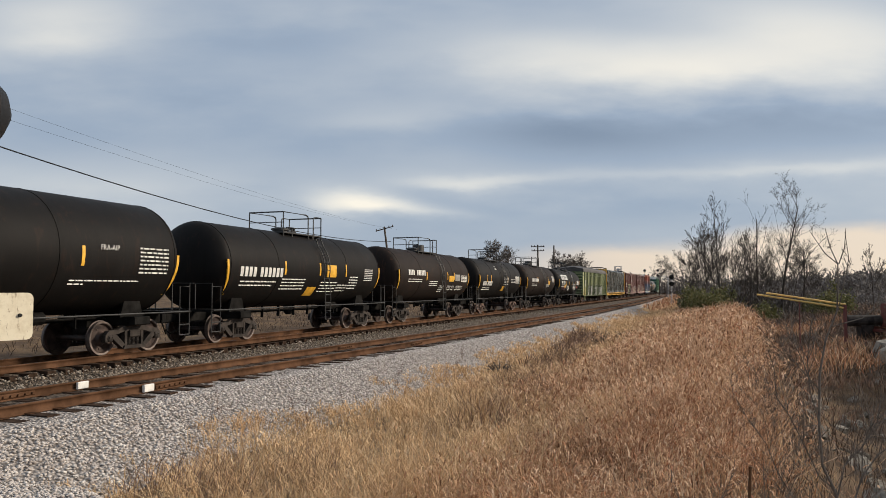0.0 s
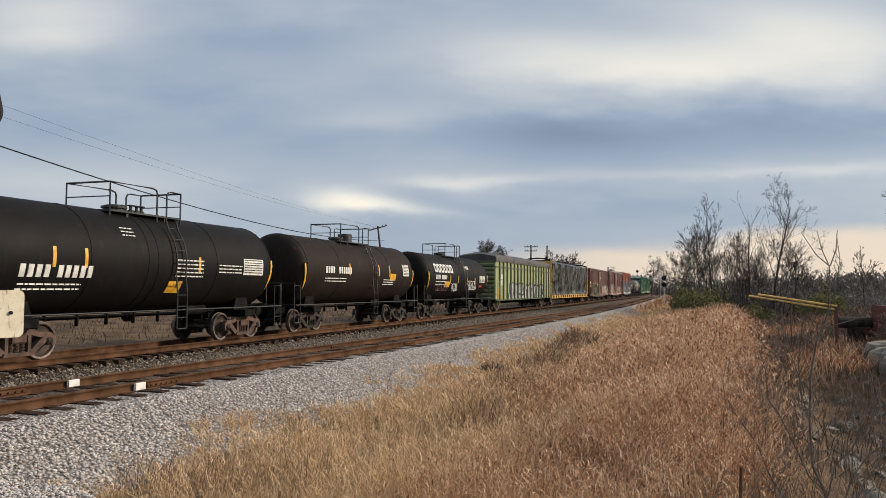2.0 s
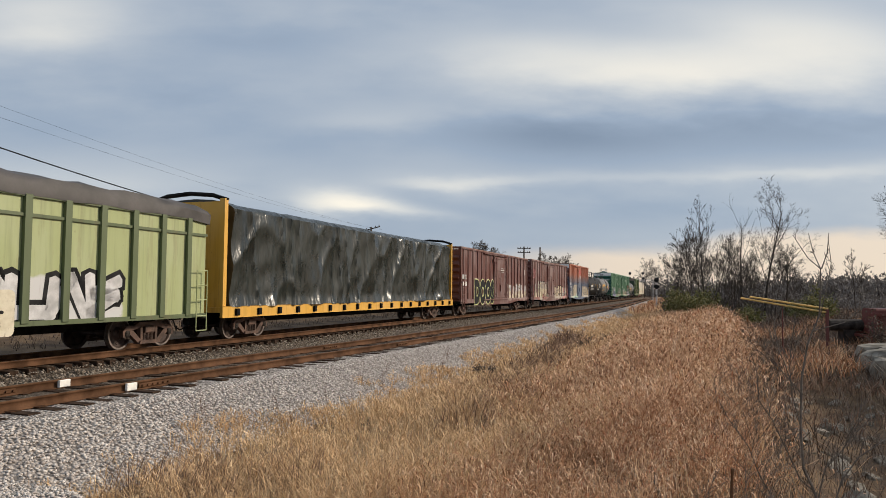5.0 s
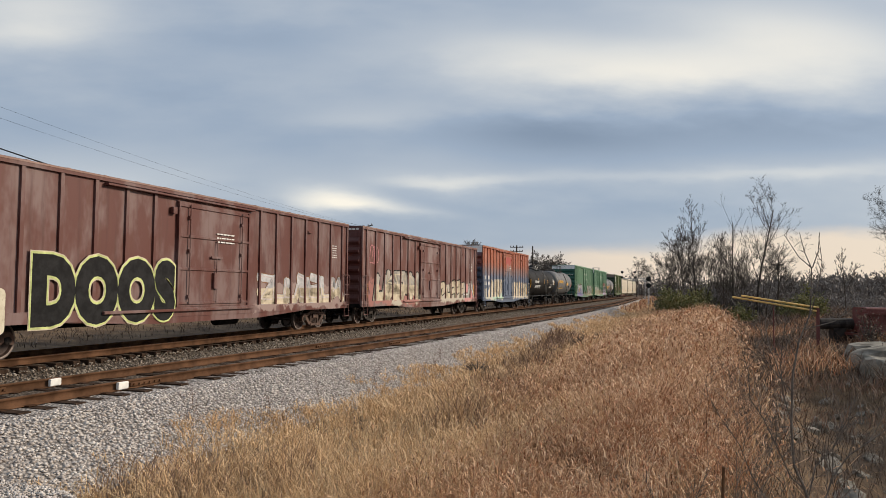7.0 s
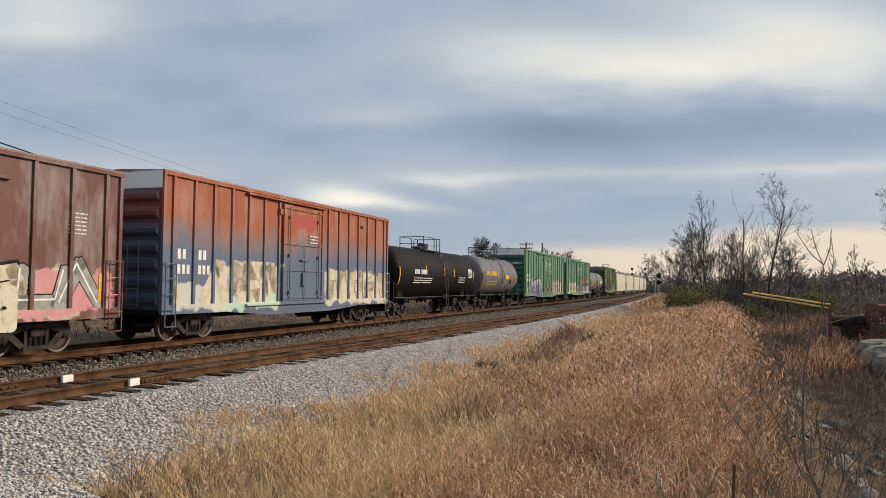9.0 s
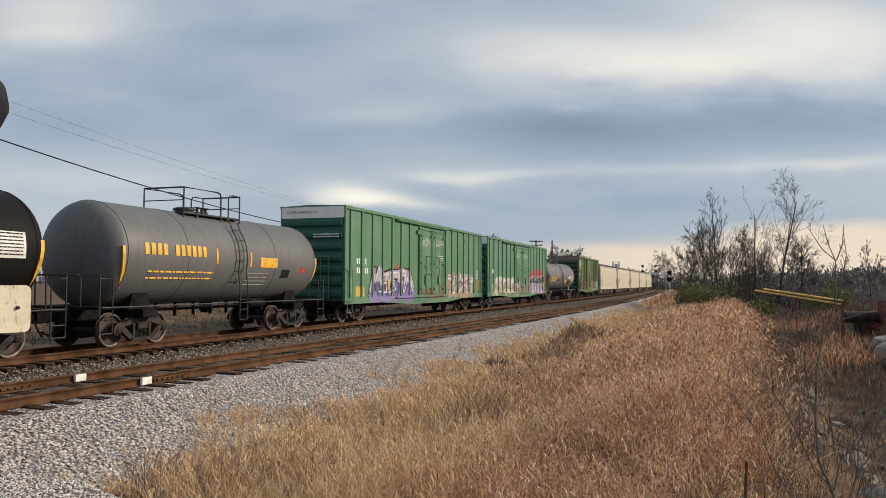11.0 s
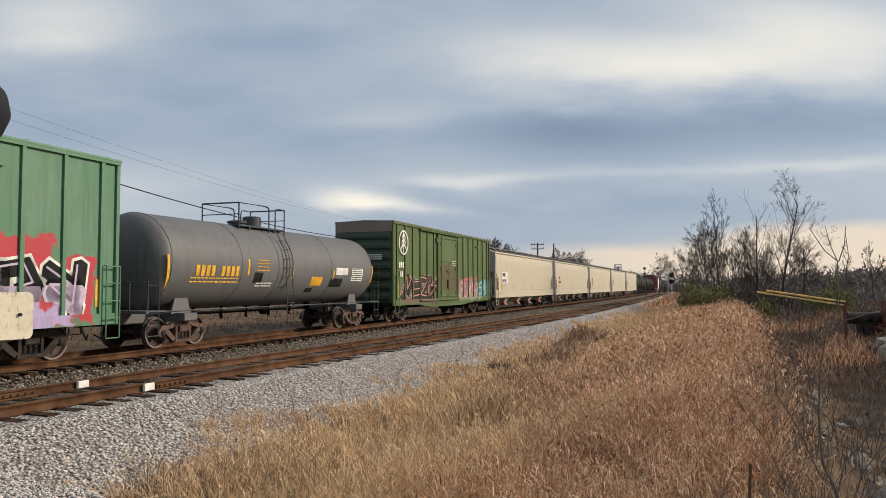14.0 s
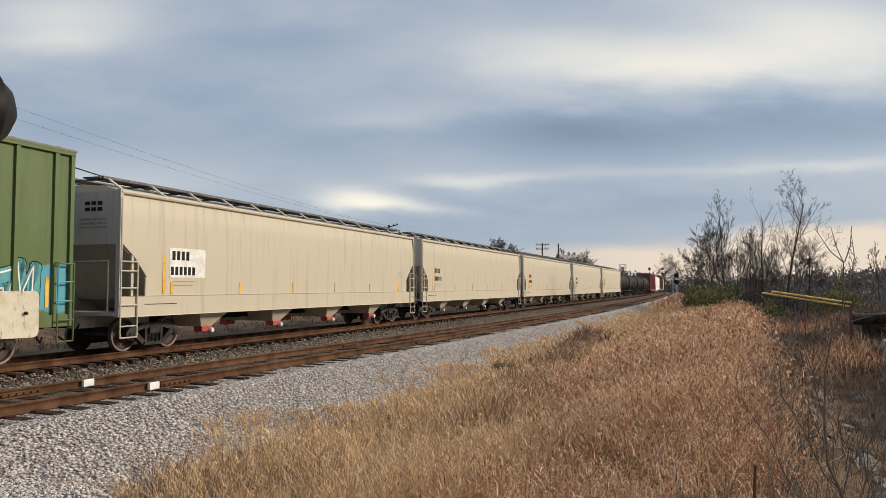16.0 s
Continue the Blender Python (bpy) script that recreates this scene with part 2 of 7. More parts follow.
def ground_build(g):
    p = here(g)
    x, y, z = g.split(p)
    n = g.noise(p, 0.7, 6.0)
    f = g.noise(p, 9.0, 5.0)
    col = g.mix(g.smooth(n, 0.35, 0.65), (0.085, 0.055, 0.035), (0.18, 0.12, 0.07))
    col = g.mix(g.math("MULTIPLY", g.smooth(f, 0.45, 0.7), 0.5), col, (0.06, 0.042, 0.028))
    # gravel pad beside the crossing
    one = g.math("SUBTRACT", g.math("ADD", y, g.math("MULTIPLY", x, 0.865)), 5.75)
    two = g.math("SUBTRACT", g.math("ADD", y, g.math("MULTIPLY", x, 0.3)), 8.07)
    side = g.math("ADD", g.math("MAXIMUM", one, two), g.math("MULTIPLY", g.math("SUBTRACT", n, 0.5), 0.5))
    v = g.add("ShaderNodeTexVoronoi")
    g.put(v.inputs["Vector"], p)
    v.inputs["Scale"].default_value = 24.0
    gravel = g.mix(g.split(v.outputs["Color"])[0], (0.26, 0.24, 0.22), (0.48, 0.46, 0.43))
    # cell edges coloured dark as the shade between pebbles
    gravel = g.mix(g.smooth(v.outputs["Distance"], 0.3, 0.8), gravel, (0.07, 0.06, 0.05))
    pad = g.smooth(side, 0.2, -0.1)
    col = g.mix(pad, col, gravel)
    far = g.smooth(y, 90.0, 300.0)
    col = g.mix(g.math("MULTIPLY", far, 0.7), col, (0.13, 0.10, 0.07))
    return surface(g, col, 0.95, 0.0, g.math("SUBTRACT", f, g.math("MULTIPLY", v.outputs["Distance"], g.math("MULTIPLY", pad, 0.8))), 0.6, 0.06, 0.15)


GROUND = material("dry_soil", ground_build)
# ------------------------------------------------------------ mesh helpers


class Shape:
    """Collects faces of one mesh."""

    def __init__(self):
        self.v, self.f, self.m = [], [], []

    def put(self, verts, faces, mat=0):
        k = len(self.v)
        self.v += [tuple(p) for p in verts]
        self.f += [tuple(i + k for i in f) for f in faces]
        self.m += [mat] * len(faces)
        return self

    def box(self, x0, x1, y0, y1, z0, z1, mat=0, c=0.0):
        """A box with its long edges along x chamfered by c."""
        if c <= 0:
            ring = [(y0, z0), (y1, z0), (y1, z1), (y0, z1)]
        else:
            ring = [(y0 + c, z0), (y1 - c, z0), (y1, z0 + c), (y1, z1 - c), (y1 - c, z1), (y0 + c, z1), (y0, z1 - c), (y0, z0 + c)]
        return self.sweep([(x0, y, z) for y, z in ring], [(x1, y, z) for y, z in ring], mat)

    def sweep(self, a, b, mat=0):
        n = len(a)
        faces = [tuple(range(n))[::-1], tuple(range(n, 2 * n))] + [(i, (i + 1) % n, n + (i + 1) % n, n + i) for i in range(n)]
        return self.put(list(a) + list(b), faces, mat)

    def slab(self, outline, y0, y1, mat=0):
        """An outline in x, z given thickness in y."""
        return self.sweep([(x, y0, z) for x, z in outline], [(x, y1, z) for x, z in outline], mat)

    def tube(self, path, r, n=6, mat=0, closed=False):
        """A round bar along a path; r a radius or one for each point."""
        path = [Vector(p) for p in path]
        rs = r if isinstance(r, (list, tuple)) else [r] * len(path)
        k = len(self.v)
        ref = None
        for i, p in enumerate(path):
            d = path[min(i + 1, len(path) - 1)] - path[max(i - 1, 0)]
            d = d.normalized() if d.length > 1e-9 else Vector((0, 0, 1))
            if ref is None or abs(ref.dot(d)) > 0.95:
                ref = Vector((0, 0, 1)) if abs(d.z) < 0.9 else Vector((1, 0, 0))
            s = d.cross(ref).normalized()
            t = s.cross(d)
            for j in range(n):
                a = 2 * math.pi * j / n
                self.v.append(tuple(p + (s * math.cos(a) + t * math.sin(a)) * rs[i]))
        for i in range(len(path) - 1):
            for j in range(n):
                b = k + i * n
                self.f.append((b + j, b + (j + 1) % n, b + n + (j + 1) % n, b + n + j))
                self.m.append(mat)
        self.f += [tuple(range(k, k + n))[::-1], tuple(range(len(self.v) - n, len(self.v)))]
        self.m += [mat, mat]
        return self

    def lathe(self, profile, n=24, axis="x", centre=(0, 0, 0), mat=0, mats=None):
        """A profile of (along, radius) turned round an axis."""
        k = len(self.v)
        for a, r in profile:
            for j in range(n):
                t = 2 * math.pi * j / n
                c, s = r * math.cos(t), r * math.sin(t)
                q = (a, c, s) if axis == "x" else (c, a, s) if axis == "y" else (c, s, a)
                self.v.append(tuple(q[i] + centre[i] for i in range(3)))
        for i in range(len(profile) - 1):
            for j in range(n):
                b = k + i * n
                self.f.append((b + j, b + (j + 1) % n, b + n + (j + 1) % n, b + n + j))
                self.m.append(mats[i] if mats else mat)
        self.f += [tuple(range(k, k + n))[::-1], tuple(range(len(self.v) - n, len(self.v)))]
        self.m += [mats[0] if mats else mat, mats[-1] if mats else mat]
        return self

    def mesh(self, name, *mats, smooth=False):
        me = bpy.data.meshes.new(name)
        me.from_pydata(self.v, [], self.f)
        for m in mats:
            me.materials.append(m)
        if len(mats) > 1:
            me.polygons.foreach_set("material_index", self.m)
        bm = bmesh.new()
        bm.from_mesh(me)
        bmesh.ops.recalc_face_normals(bm, faces=bm.faces)
        bm.to_mesh(me)
        bm.free()
        if smooth:
            me.polygons.foreach_set("use_smooth", [True] * len(me.polygons))
            me.set_sharp_from_angle(angle=radians(40))
        return me


def part(name, me, parent, label="", at=None):
    """One mesh object under a thing or a part."""
    ob = new(name, me)
    ob.parent = parent
    if at is not None:
        ob.matrix_basis = at
    return tagged(ob, label)


def fast_mesh(name, verts, faces, *mats, smooth=False):
    """A big mesh from arrays, with no clean-up."""
    me = bpy.data.meshes.new(name)
    verts, faces = np.asarray(verts, np.float32), np.asarray(faces, np.int32)
    me.vertices.add(len(verts)), me.loops.add(faces.size), me.polygons.add(len(faces))
    me.vertices.foreach_set("co", verts.ravel())
    me.loops.foreach_set("vertex_index", faces.ravel())
    k = faces.shape[1]
    me.polygons.foreach_set("loop_start", np.arange(0, faces.size, k, dtype=np.int32))
    me.update(calc_edges=True)
    for m in mats:
        me.materials.append(m)
    if smooth:
        me.polygons.foreach_set("use_smooth", [True] * len(faces))
    return me


# ------------------------------------------------------------ the line of the two tracks
S = np.arange(-340.0, 641.0, 1.0)


def line():
    """Centre line of the used track: a long straight, a slight bend, then a curve to the left far off."""
    k = np.interp(S, [-1, 0, 60, 120, 215, 250, 640], [0, .713e-3, -.014e-3, -.119e-3, -.119e-3, -2.6e-3, -2.6e-3])
    i0 = int(np.argmin(abs(S)))

    def total(a):
        c = np.concatenate([[0], np.cumsum((a[1:] + a[:-1]) / 2 * np.diff(S))])
        return c - c[i0]
    head = total(k) + 0.32996
    return np.stack([total(np.sin(head)) - 12.404, total(np.cos(head)) + 12.860], 1), head


LINE, HEAD = line()
GAP = np.interp(S, [-60, 0, 20, 50, 100, 150, 200, 300], [4.6, 5.0, 6.2, 7.0, 6.6, 5.4, 4.7, 4.4])
GAP = np.convolve(np.pad(GAP, 10, "edge"), np.ones(21) / 21, "valid")
RIGHT = np.stack([np.cos(HEAD), -np.sin(HEAD)], 1)
NEAR = LINE + RIGHT * GAP[:, None]


def on_line(s, off=0.0, table=LINE):
    """x, y at s along the line, off metres to the right."""
    n = np.array([np.interp(s, S, RIGHT[:, 0]), np.interp(s, S, RIGHT[:, 1])])
    p = np.array([np.interp(s, S, table[:, 0]), np.interp(s, S, table[:, 1])])
    return (p + n * off).T


def car_pose(s):
    a, b = on_line(s - 6.0), on_line(s + 6.0)
    m, d = (a + b) / 2, b - a
    return pose(m[0], m[1], 0.0, 0, 0, math.degrees(math.atan2(d[1], d[0])))


def from_near(x, y):
    """Distance to the right of the near track, and s, for arrays of places."""
    keep = (S > -120) & (S < 520)
    P, N = NEAR[keep], RIGHT[keep]
    T = np.stack([-N[:, 1], N[:, 0]], 1)
    pts = np.stack([x.ravel(), y.ravel()], 1)
    e, s = np.empty(len(pts)), np.empty(len(pts))
    for i in range(0, len(pts), 4000):
        d = pts[i:i + 4000, None] - P[None]
        j = np.argmin((d ** 2).sum(2), 1)
        dd = d[np.arange(len(j)), j]
        e[i:i + 4000] = (dd * N[j]).sum(1)
        s[i:i + 4000] = S[keep][j] + (dd * T[j]).sum(1)
    return e.reshape(x.shape), s.reshape(x.shape)


def pad_edge(x, y):
    """Below nought on the gravel pad of the crossing."""
    return np.maximum(y + .865 * x - 5.75, y + .3 * x - 8.07)


def ground_height(x, y):
    x, y = np.asarray(x, float), np.asarray(y, float)
    e, s = from_near(x, y)
    z = np.interp(e, [-60, -30, -18, -12, -9, -5, 3.0, 6.0, 9.0, 11.0, 12.3, 13.8, 15.2, 17.0, 18.6, 40.0, 120.0],
                  [0.6, 0.3, -0.6, -1.0, -1.0, -0.95, -0.95, -0.80, -0.62, -0.55, -1.1, -1.9, -1.95, -1.1, -0.7, -0.7, -0.7])
    # the crossing's fill, on which the watcher stands
    p = pad_edge(x, y)
    top = np.interp(-p, [0, .5, 4.5], [-.85, -.52, .05])
    z = np.where(p < 0, np.maximum(z, z + (top - z) * np.clip((e - 1.4) / 1.2, 0, 1)), z)
    z = z + 0.05 * np.sin(x * 1.3 + y * 0.7) * np.cos(y * 1.1 - x * 0.4) * np.clip((e - 3) / 3, 0, 1)
    return z


def over_ground(x, y, e, s):
    """Ground, or the stone shoulder where that lies higher."""
    k = np.interp(s, [50, 130], [1.0, 0.3])
    t = (np.asarray(e) - 1.75) / k
    return np.maximum(ground_height(x, y), np.interp(t, [0, 1.55, 2.25], [-.24, -.86, -1.15]))


def build_ground():
    def axis(fine0, fine1, step, far0, far1):
        a = list(np.arange(fine0, fine1, step))
        d = step
        while a[-1] < far1:
            d *= 1.16
            a.append(a[-1] + d)
        d, b = step, [fine0]
        while b[-1] > far0:
            d *= 1.16
            b.append(b[-1] - d)
        return np.array(b[:0:-1] + a)
    xs, ys = axis(-24, 44, 0.45, -2600, 2600), axis(-4, 90, 0.45, -600, 3200)
    X, Y = np.meshgrid(xs, ys)
    Z = ground_height(X, Y)
    n, m = X.shape
    i = np.arange(n * m).reshape(n, m)
    faces = np.stack([i[:-1, :-1], i[:-1, 1:], i[1:, 1:], i[1:, :-1]], -1).reshape(-1, 4)
    ob = new("ground", fast_mesh("ground", np.stack([X, Y, Z], -1).reshape(-1, 3), faces, GROUND, smooth=True))
    tagged(ob, "dry brown soil with a gravel pad and a ditch", "ground", kind="structure")


def strip(name, s_values, section, mat, label, smooth=False):
    """A cross section of (distance right of the near track, height) carried along the line; section(s) gives it."""
    rows = []
    for s in s_values:
        n = np.array([np.interp(s, S, RIGHT[:, 0]), np.interp(s, S, RIGHT[:, 1])])
        p = np.array([np.interp(s, S, NEAR[:, 0]), np.interp(s, S, NEAR[:, 1])])
        rows.append([(*(p + n * e), z) for e, z in section(s)])
    m = len(rows[0])
    i = np.arange(len(rows) * m).reshape(-1, m)
    faces = np.stack([i[:-1, :-1], i[:-1, 1:], i[1:, 1:], i[1:, :-1]], -1).reshape(-1, 4)
    ob = new(name, fast_mesh(name, np.array(rows).reshape(-1, 3), faces, mat, smooth=smooth))
    return tagged(ob, label, kind="structure")


def gap_at(s):
    return float(np.interp(s, S, GAP))


LONG = list(np.arange(-90, 120, 2.0)) + list(np.arange(120, 520, 6.0))


def slim(s):
    """How wide the shoulder is: grass has grown over it farther off."""
    return float(np.interp(s, [50, 130], [1.0, 0.3]))


def build_ballast():
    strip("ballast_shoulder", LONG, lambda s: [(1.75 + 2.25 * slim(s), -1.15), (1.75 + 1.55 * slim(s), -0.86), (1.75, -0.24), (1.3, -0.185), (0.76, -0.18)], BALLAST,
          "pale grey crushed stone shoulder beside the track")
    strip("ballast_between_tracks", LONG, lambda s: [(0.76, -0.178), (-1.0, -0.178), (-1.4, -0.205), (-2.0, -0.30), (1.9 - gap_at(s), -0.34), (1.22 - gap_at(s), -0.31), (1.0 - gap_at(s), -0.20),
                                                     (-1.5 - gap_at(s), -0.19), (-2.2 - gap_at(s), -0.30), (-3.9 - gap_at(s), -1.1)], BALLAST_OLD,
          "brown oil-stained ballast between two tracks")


# rail of 0.17 m, as (across, height) round its outline
RAIL = [(-.068, -.17), (.068, -.17), (.068, -.158), (.012, -.145), (.010, -.045), (.036, -.034), (.036, -.006), (.028, 0), (-.028, 0), (-.036, -.006), (-.036, -.034), (-.010, -.045), (-.012, -.145), (-.068, -.158)]


def build_track(name, table, label, tie_z, first, last):
    track = new(name)
    tagged(track, label, "railway track", kind="structure")
    for off in (-0.752, 0.752):
        sv = np.array(LONG)
        rows = []
        n = np.stack([np.interp(sv, S, RIGHT[:, 0]), np.interp(sv, S, RIGHT[:, 1])], 1)
        p = np.stack([np.interp(sv, S, table[:, 0]), np.interp(sv, S, table[:, 1])], 1)
        for (a, z) in RAIL:
            q = p + n * (off + a)
            rows.append(np.column_stack([q, np.full(len(q), z)]))
        V = np.stack(rows, 1)
        k = len(RAIL)
        i = np.arange(len(sv) * k).reshape(-1, k)
        j = np.roll(i, -1, 1)
        faces = np.stack([i[:-1], j[:-1], j[1:], i[1:]], -1)
        me = fast_mesh("rail", V.reshape(-1, 3), faces.reshape(-1, 4), RUST_RAIL, RAIL_TOP)
        idx = np.zeros(faces.shape[:2], np.int32)
        idx[:, 7] = 1
        me.polygons.foreach_set("material_index", idx.ravel())
        part("rail", me, track, "rusty brown steel rail")
    rng = random.Random(4)
    kinds = []
    for w_ in (0.0, 0.012, -0.01):
        sh = Shape().box(-0.115, 0.115, -1.30 - w_, 1.30 + w_ * 2, tie_z - 0.20, tie_z + w_, c=0.012)
        kinds.append(sh.mesh("tie", TIE_WOOD))
    plate = Shape()
    for y in (-0.752, 0.752):
        plate.box(-0.09, 0.09, y - 0.17, y + 0.17, tie_z + 0.002, tie_z + 0.012, c=0.004)
    plate = plate.mesh("tie_plate", RUST_RAIL)
    s, count = first, 0
    far = Shape()
    while s < last:
        c = on_line(s, 0.0, table)
        h = math.degrees(math.pi / 2 - float(np.interp(s, S, HEAD))) + rng.uniform(-1.5, 1.5)
        if count < 290:
            at = pose(c[0], c[1], rng.uniform(-0.012, 0.008), 0, 0, h)
            tie = part("tie", rng.choice(kinds), track, at=at)
            if s < 45:
                part("tie_plate", plate, tie)
        else:
            m = pose(c[0], c[1], 0, 0, 0, h)
            far.put([m @ v.co for v in kinds[0].vertices], [tuple(p.vertices) for p in kinds[0].polygons])
        count += 1
        s += 0.53
    if far.v:
        tagged(part("far_ties", far.mesh("far_ties", TIE_WOOD), track), kind="stuff")
    return track


build_ground()
build_ballast()
track_near = build_track("railway_track", NEAR, "empty track with rusty rails on dark wooden ties", -0.17, -9.0, 190.0)
track_used = build_track("railway_track", LINE, "track under the train with rusty rails on ties", -0.175, -12.0, 190.0)
# ------------------------------------------------------------ the train
SPEED = 18.6          # metres a second, towards the watcher's left
CARS = []             # (thing, place along the line at the start)
WHEELSETS = []        # wheelsets with their places on the truck


def wheel_profile(side):
    """Rim, plate and hub of one wheel, outwards at +y."""
    o = side
    pts = [(-0.07, 0.10), (-0.07, 0.16), (-0.02, 0.20), (-0.02, 0.36), (-0.065, 0.385), (-0.065, 0.482), (-0.035, 0.482), (-0.028, 0.458), (0.065, 0.452), (0.065, 0.40),
           (0.062, 0.395), (0.0, 0.365), (0.0, 0.20), (0.05, 0.16), (0.09, 0.14), (0.09, 0.05)]
    return [(o * (0.752 + a), r) for a, r in pts]


def truck_meshes(mat):
    out = {}
    sh = Shape()
    for side in (-1, 1):
        pr = wheel_profile(side)
        mats = [0] * (len(pr) - 1)
        mats[8] = mats[7] = 1
        sh.lathe(pr, 28, "y", (0, 0, 0), mats=mats)
    sh.lathe([(-1.0, 0.085), (-0.7, 0.085), (-0.65, 0.08), (0.65, 0.08), (0.7, 0.085), (1.0, 0.085)], 12, "y")
    for side in (-1, 1):
        for a in (0.4, 2.1, 4.6):
            c, s = math.cos(a), math.sin(a)
            sh.box(c * 0.28 - 0.03, c * 0.28 + 0.03, side * 0.752, side * 0.775, s * 0.28 - 0.02, s * 0.28 + 0.02)
    out["wheelset"] = sh.mesh("wheelset", WHEEL_STEEL, WHEEL_RIM, smooth=True)
    A = 0.9
    # the cast frame as a chord above, a chord below, two slanting legs and the pillars
    sf = Shape()
    y0, y1 = -0.07, 0.07
    sf.slab([(-A - .17, .36), (-A - .17, .54), (-A - .05, .66), (-.60, .68), (-.40, .77), (.40, .77), (.60, .68), (A + .05, .66), (A + .17, .54), (A + .17, .36),
             (A + .07, .36), (A + .07, .46), (A - .07, .53), (.62, .56), (.36, .63), (-.36, .63), (-.62, .56), (-A + .07, .53), (-A - .07, .46), (-A - .07, .36)], y0, y1)
    for s in (-1, 1):
        sf.slab([(s * (A - .10), .54), (s * (A - .10), .44), (s * .42, .16), (s * .26, .16), (s * .36, .28), (s * .66, .54)], y0, y1)
        sf.slab([(s * .36, .66), (s * .27, .66), (s * .27, .18), (s * .36, .18)], y0, y1)
    sf.slab([(-.44, .15), (.44, .15), (.40, .24), (-.40, .24)], y0 - .05, y1 + .05)
    out["side_frame"] = sf.mesh("side_frame", mat)
    b = Shape().box(-0.2, 0.2, -1.12, 1.12, 0.44, 0.66, c=0.04)
    b.lathe([(0.66, 0.20), (0.76, 0.20)], 14, "z")
    out["truck"] = b.mesh("truck", mat)
    prof = []
    for k in range(6):
        z = 0.245 + k * 0.034
        prof += [(z, 0.045), (z + 0.006, 0.068), (z + 0.02, 0.068), (z + 0.026, 0.045)]
    out["spring"] = Shape().lathe(prof, 9, "z").mesh("spring", mat)
    cap = Shape().lathe([(-0.10, 0.10), (0.06, 0.10), (0.075, 0.085), (0.085, 0.05)], 14, "y")
    for k in range(3):
        a = k * 2.09 + 0.5
        cap.lathe([(0.06, 0.018), (0.098, 0.018)], 6, "y", (0.055 * math.cos(a), 0, 0.055 * math.sin(a)))
    out["bearing_cap"] = cap.mesh("bearing_cap", TRUCK_STEEL, smooth=True)
    brake = Shape().box(-0.05, 0.05, -0.85, 0.85, 0.36, 0.46, c=0.02)
    out["brake_beam"] = brake.mesh("brake_beam", UNDER)
    return out


TRUCK_KINDS = [truck_meshes(TRUCK_STEEL), truck_meshes(TRUCK_RUST)]


def add_truck(car, x, kind):
    k = TRUCK_KINDS[kind]
    truck = part("truck", k["truck"], car, "cast steel four-wheel truck", pose(x, 0, 0))
    for side in (-1, 1):
        part("side_frame", k["side_frame"], truck, at=pose(0, side * 1.01, 0))
        for dx in (-0.16, 0.0, 0.16):
            part("spring", k["spring"], truck, at=pose(dx, side * 1.01, 0))
        for dx in (-0.9, 0.9):
            part("bearing_cap", k["bearing_cap"], truck, at=pose(dx, side * 1.03, 0.457, 0, 0, 0 if side > 0 else 180))
    for dx in (-0.9, 0.9):
        part("brake_beam", k["brake_beam"], truck, at=pose(dx * 0.42, 0, 0))
        ws = part("wheelset", k["wheelset"], truck, at=pose(dx, 0, 0.457))
        WHEELSETS.append((ws, dx))
    return truck


def begin_car(name, label, category, u0, u1):
    """A car whose body reaches from u0 to u1 along the train; returns the thing and its half length."""
    car = new(name)
    tagged(car, label, category, "cars of the freight train")
    CARS.append((car, (u0 + u1) / 2))
    return car, (u1 - u0) / 2


def couplers(car, h, z=0.86, reach=0.42):
    for s in (-1, 1):
        sh = Shape().box(s * (h - 0.3), s * (h + reach), -0.09, 0.09, z - 0.09, z + 0.09, c=0.02)
        sh.box(s * (h + reach - 0.14), s * (h + reach + 0.12), -0.16, 0.14, z - 0.15, z + 0.15, c=0.03)
        part("coupler", sh.mesh("coupler", UNDER), car)
        hose = Shape().tube([(s * (h + 0.05), -0.3, 0.8), (s * (h + 0.2), -0.32, 0.5), (s * (h + 0.4), -0.2, 0.38), (s * (h + 0.55), -0.1, 0.5)], 0.025)
        part("air_hose", hose.mesh("air_hose", UNDER), car)


def bars(car, x0, z0, rows, y, mat, name="stencil", label="", seed=1, curve=None):
    """Writing too small to read: rows of plain bars (width, height, drop)."""
    rng = random.Random(seed)
    sh = Shape()
    z = z0
    for width, height, gap in rows:
        x = x0
        while x < x0 + width:
            l = min(rng.uniform(1.2, 4.0) * height, x0 + width - x)
            yy = curve(z - height / 2) if curve else y
            sh.box(x, x + l * 0.9, yy - 0.004, yy + 0.01, z - height * 0.62, z)
            x += l + height * 0.45
        z -= height + gap
    return tagged(part(name, sh.mesh(name, mat), car, label), kind="stuff")


def figures(car, x0, z0, n, height, y, mat, skip=(), name="car_number", curve=None, wide=0.50, gap=0.28):
    """A car's marks and number as a row of plain upright bars."""
    sh = Shape()
    for i in range(n):
        if i in skip:
            continue
        x = x0 + i * height * (wide + gap)
        k = 3 if curve else 1
        for j in range(k):
            za, zb = z0 + height * j / k, z0 + height * (j + 1) / k
            ya, yb = (curve(za), curve(zb)) if curve else (y, y)
            w_ = height * wide
            sh.sweep([(x, ya - .005, za), (x + w_, ya - .005, za), (x + w_, ya + .03, za), (x, ya + .03, za)],
                     [(x, yb - .005, zb), (x + w_, yb - .005, zb), (x + w_, yb + .03, zb), (x, yb + .03, zb)])
    return tagged(part(name, sh.mesh(name, mat), car, "row of plain painted bars"), kind="stuff")


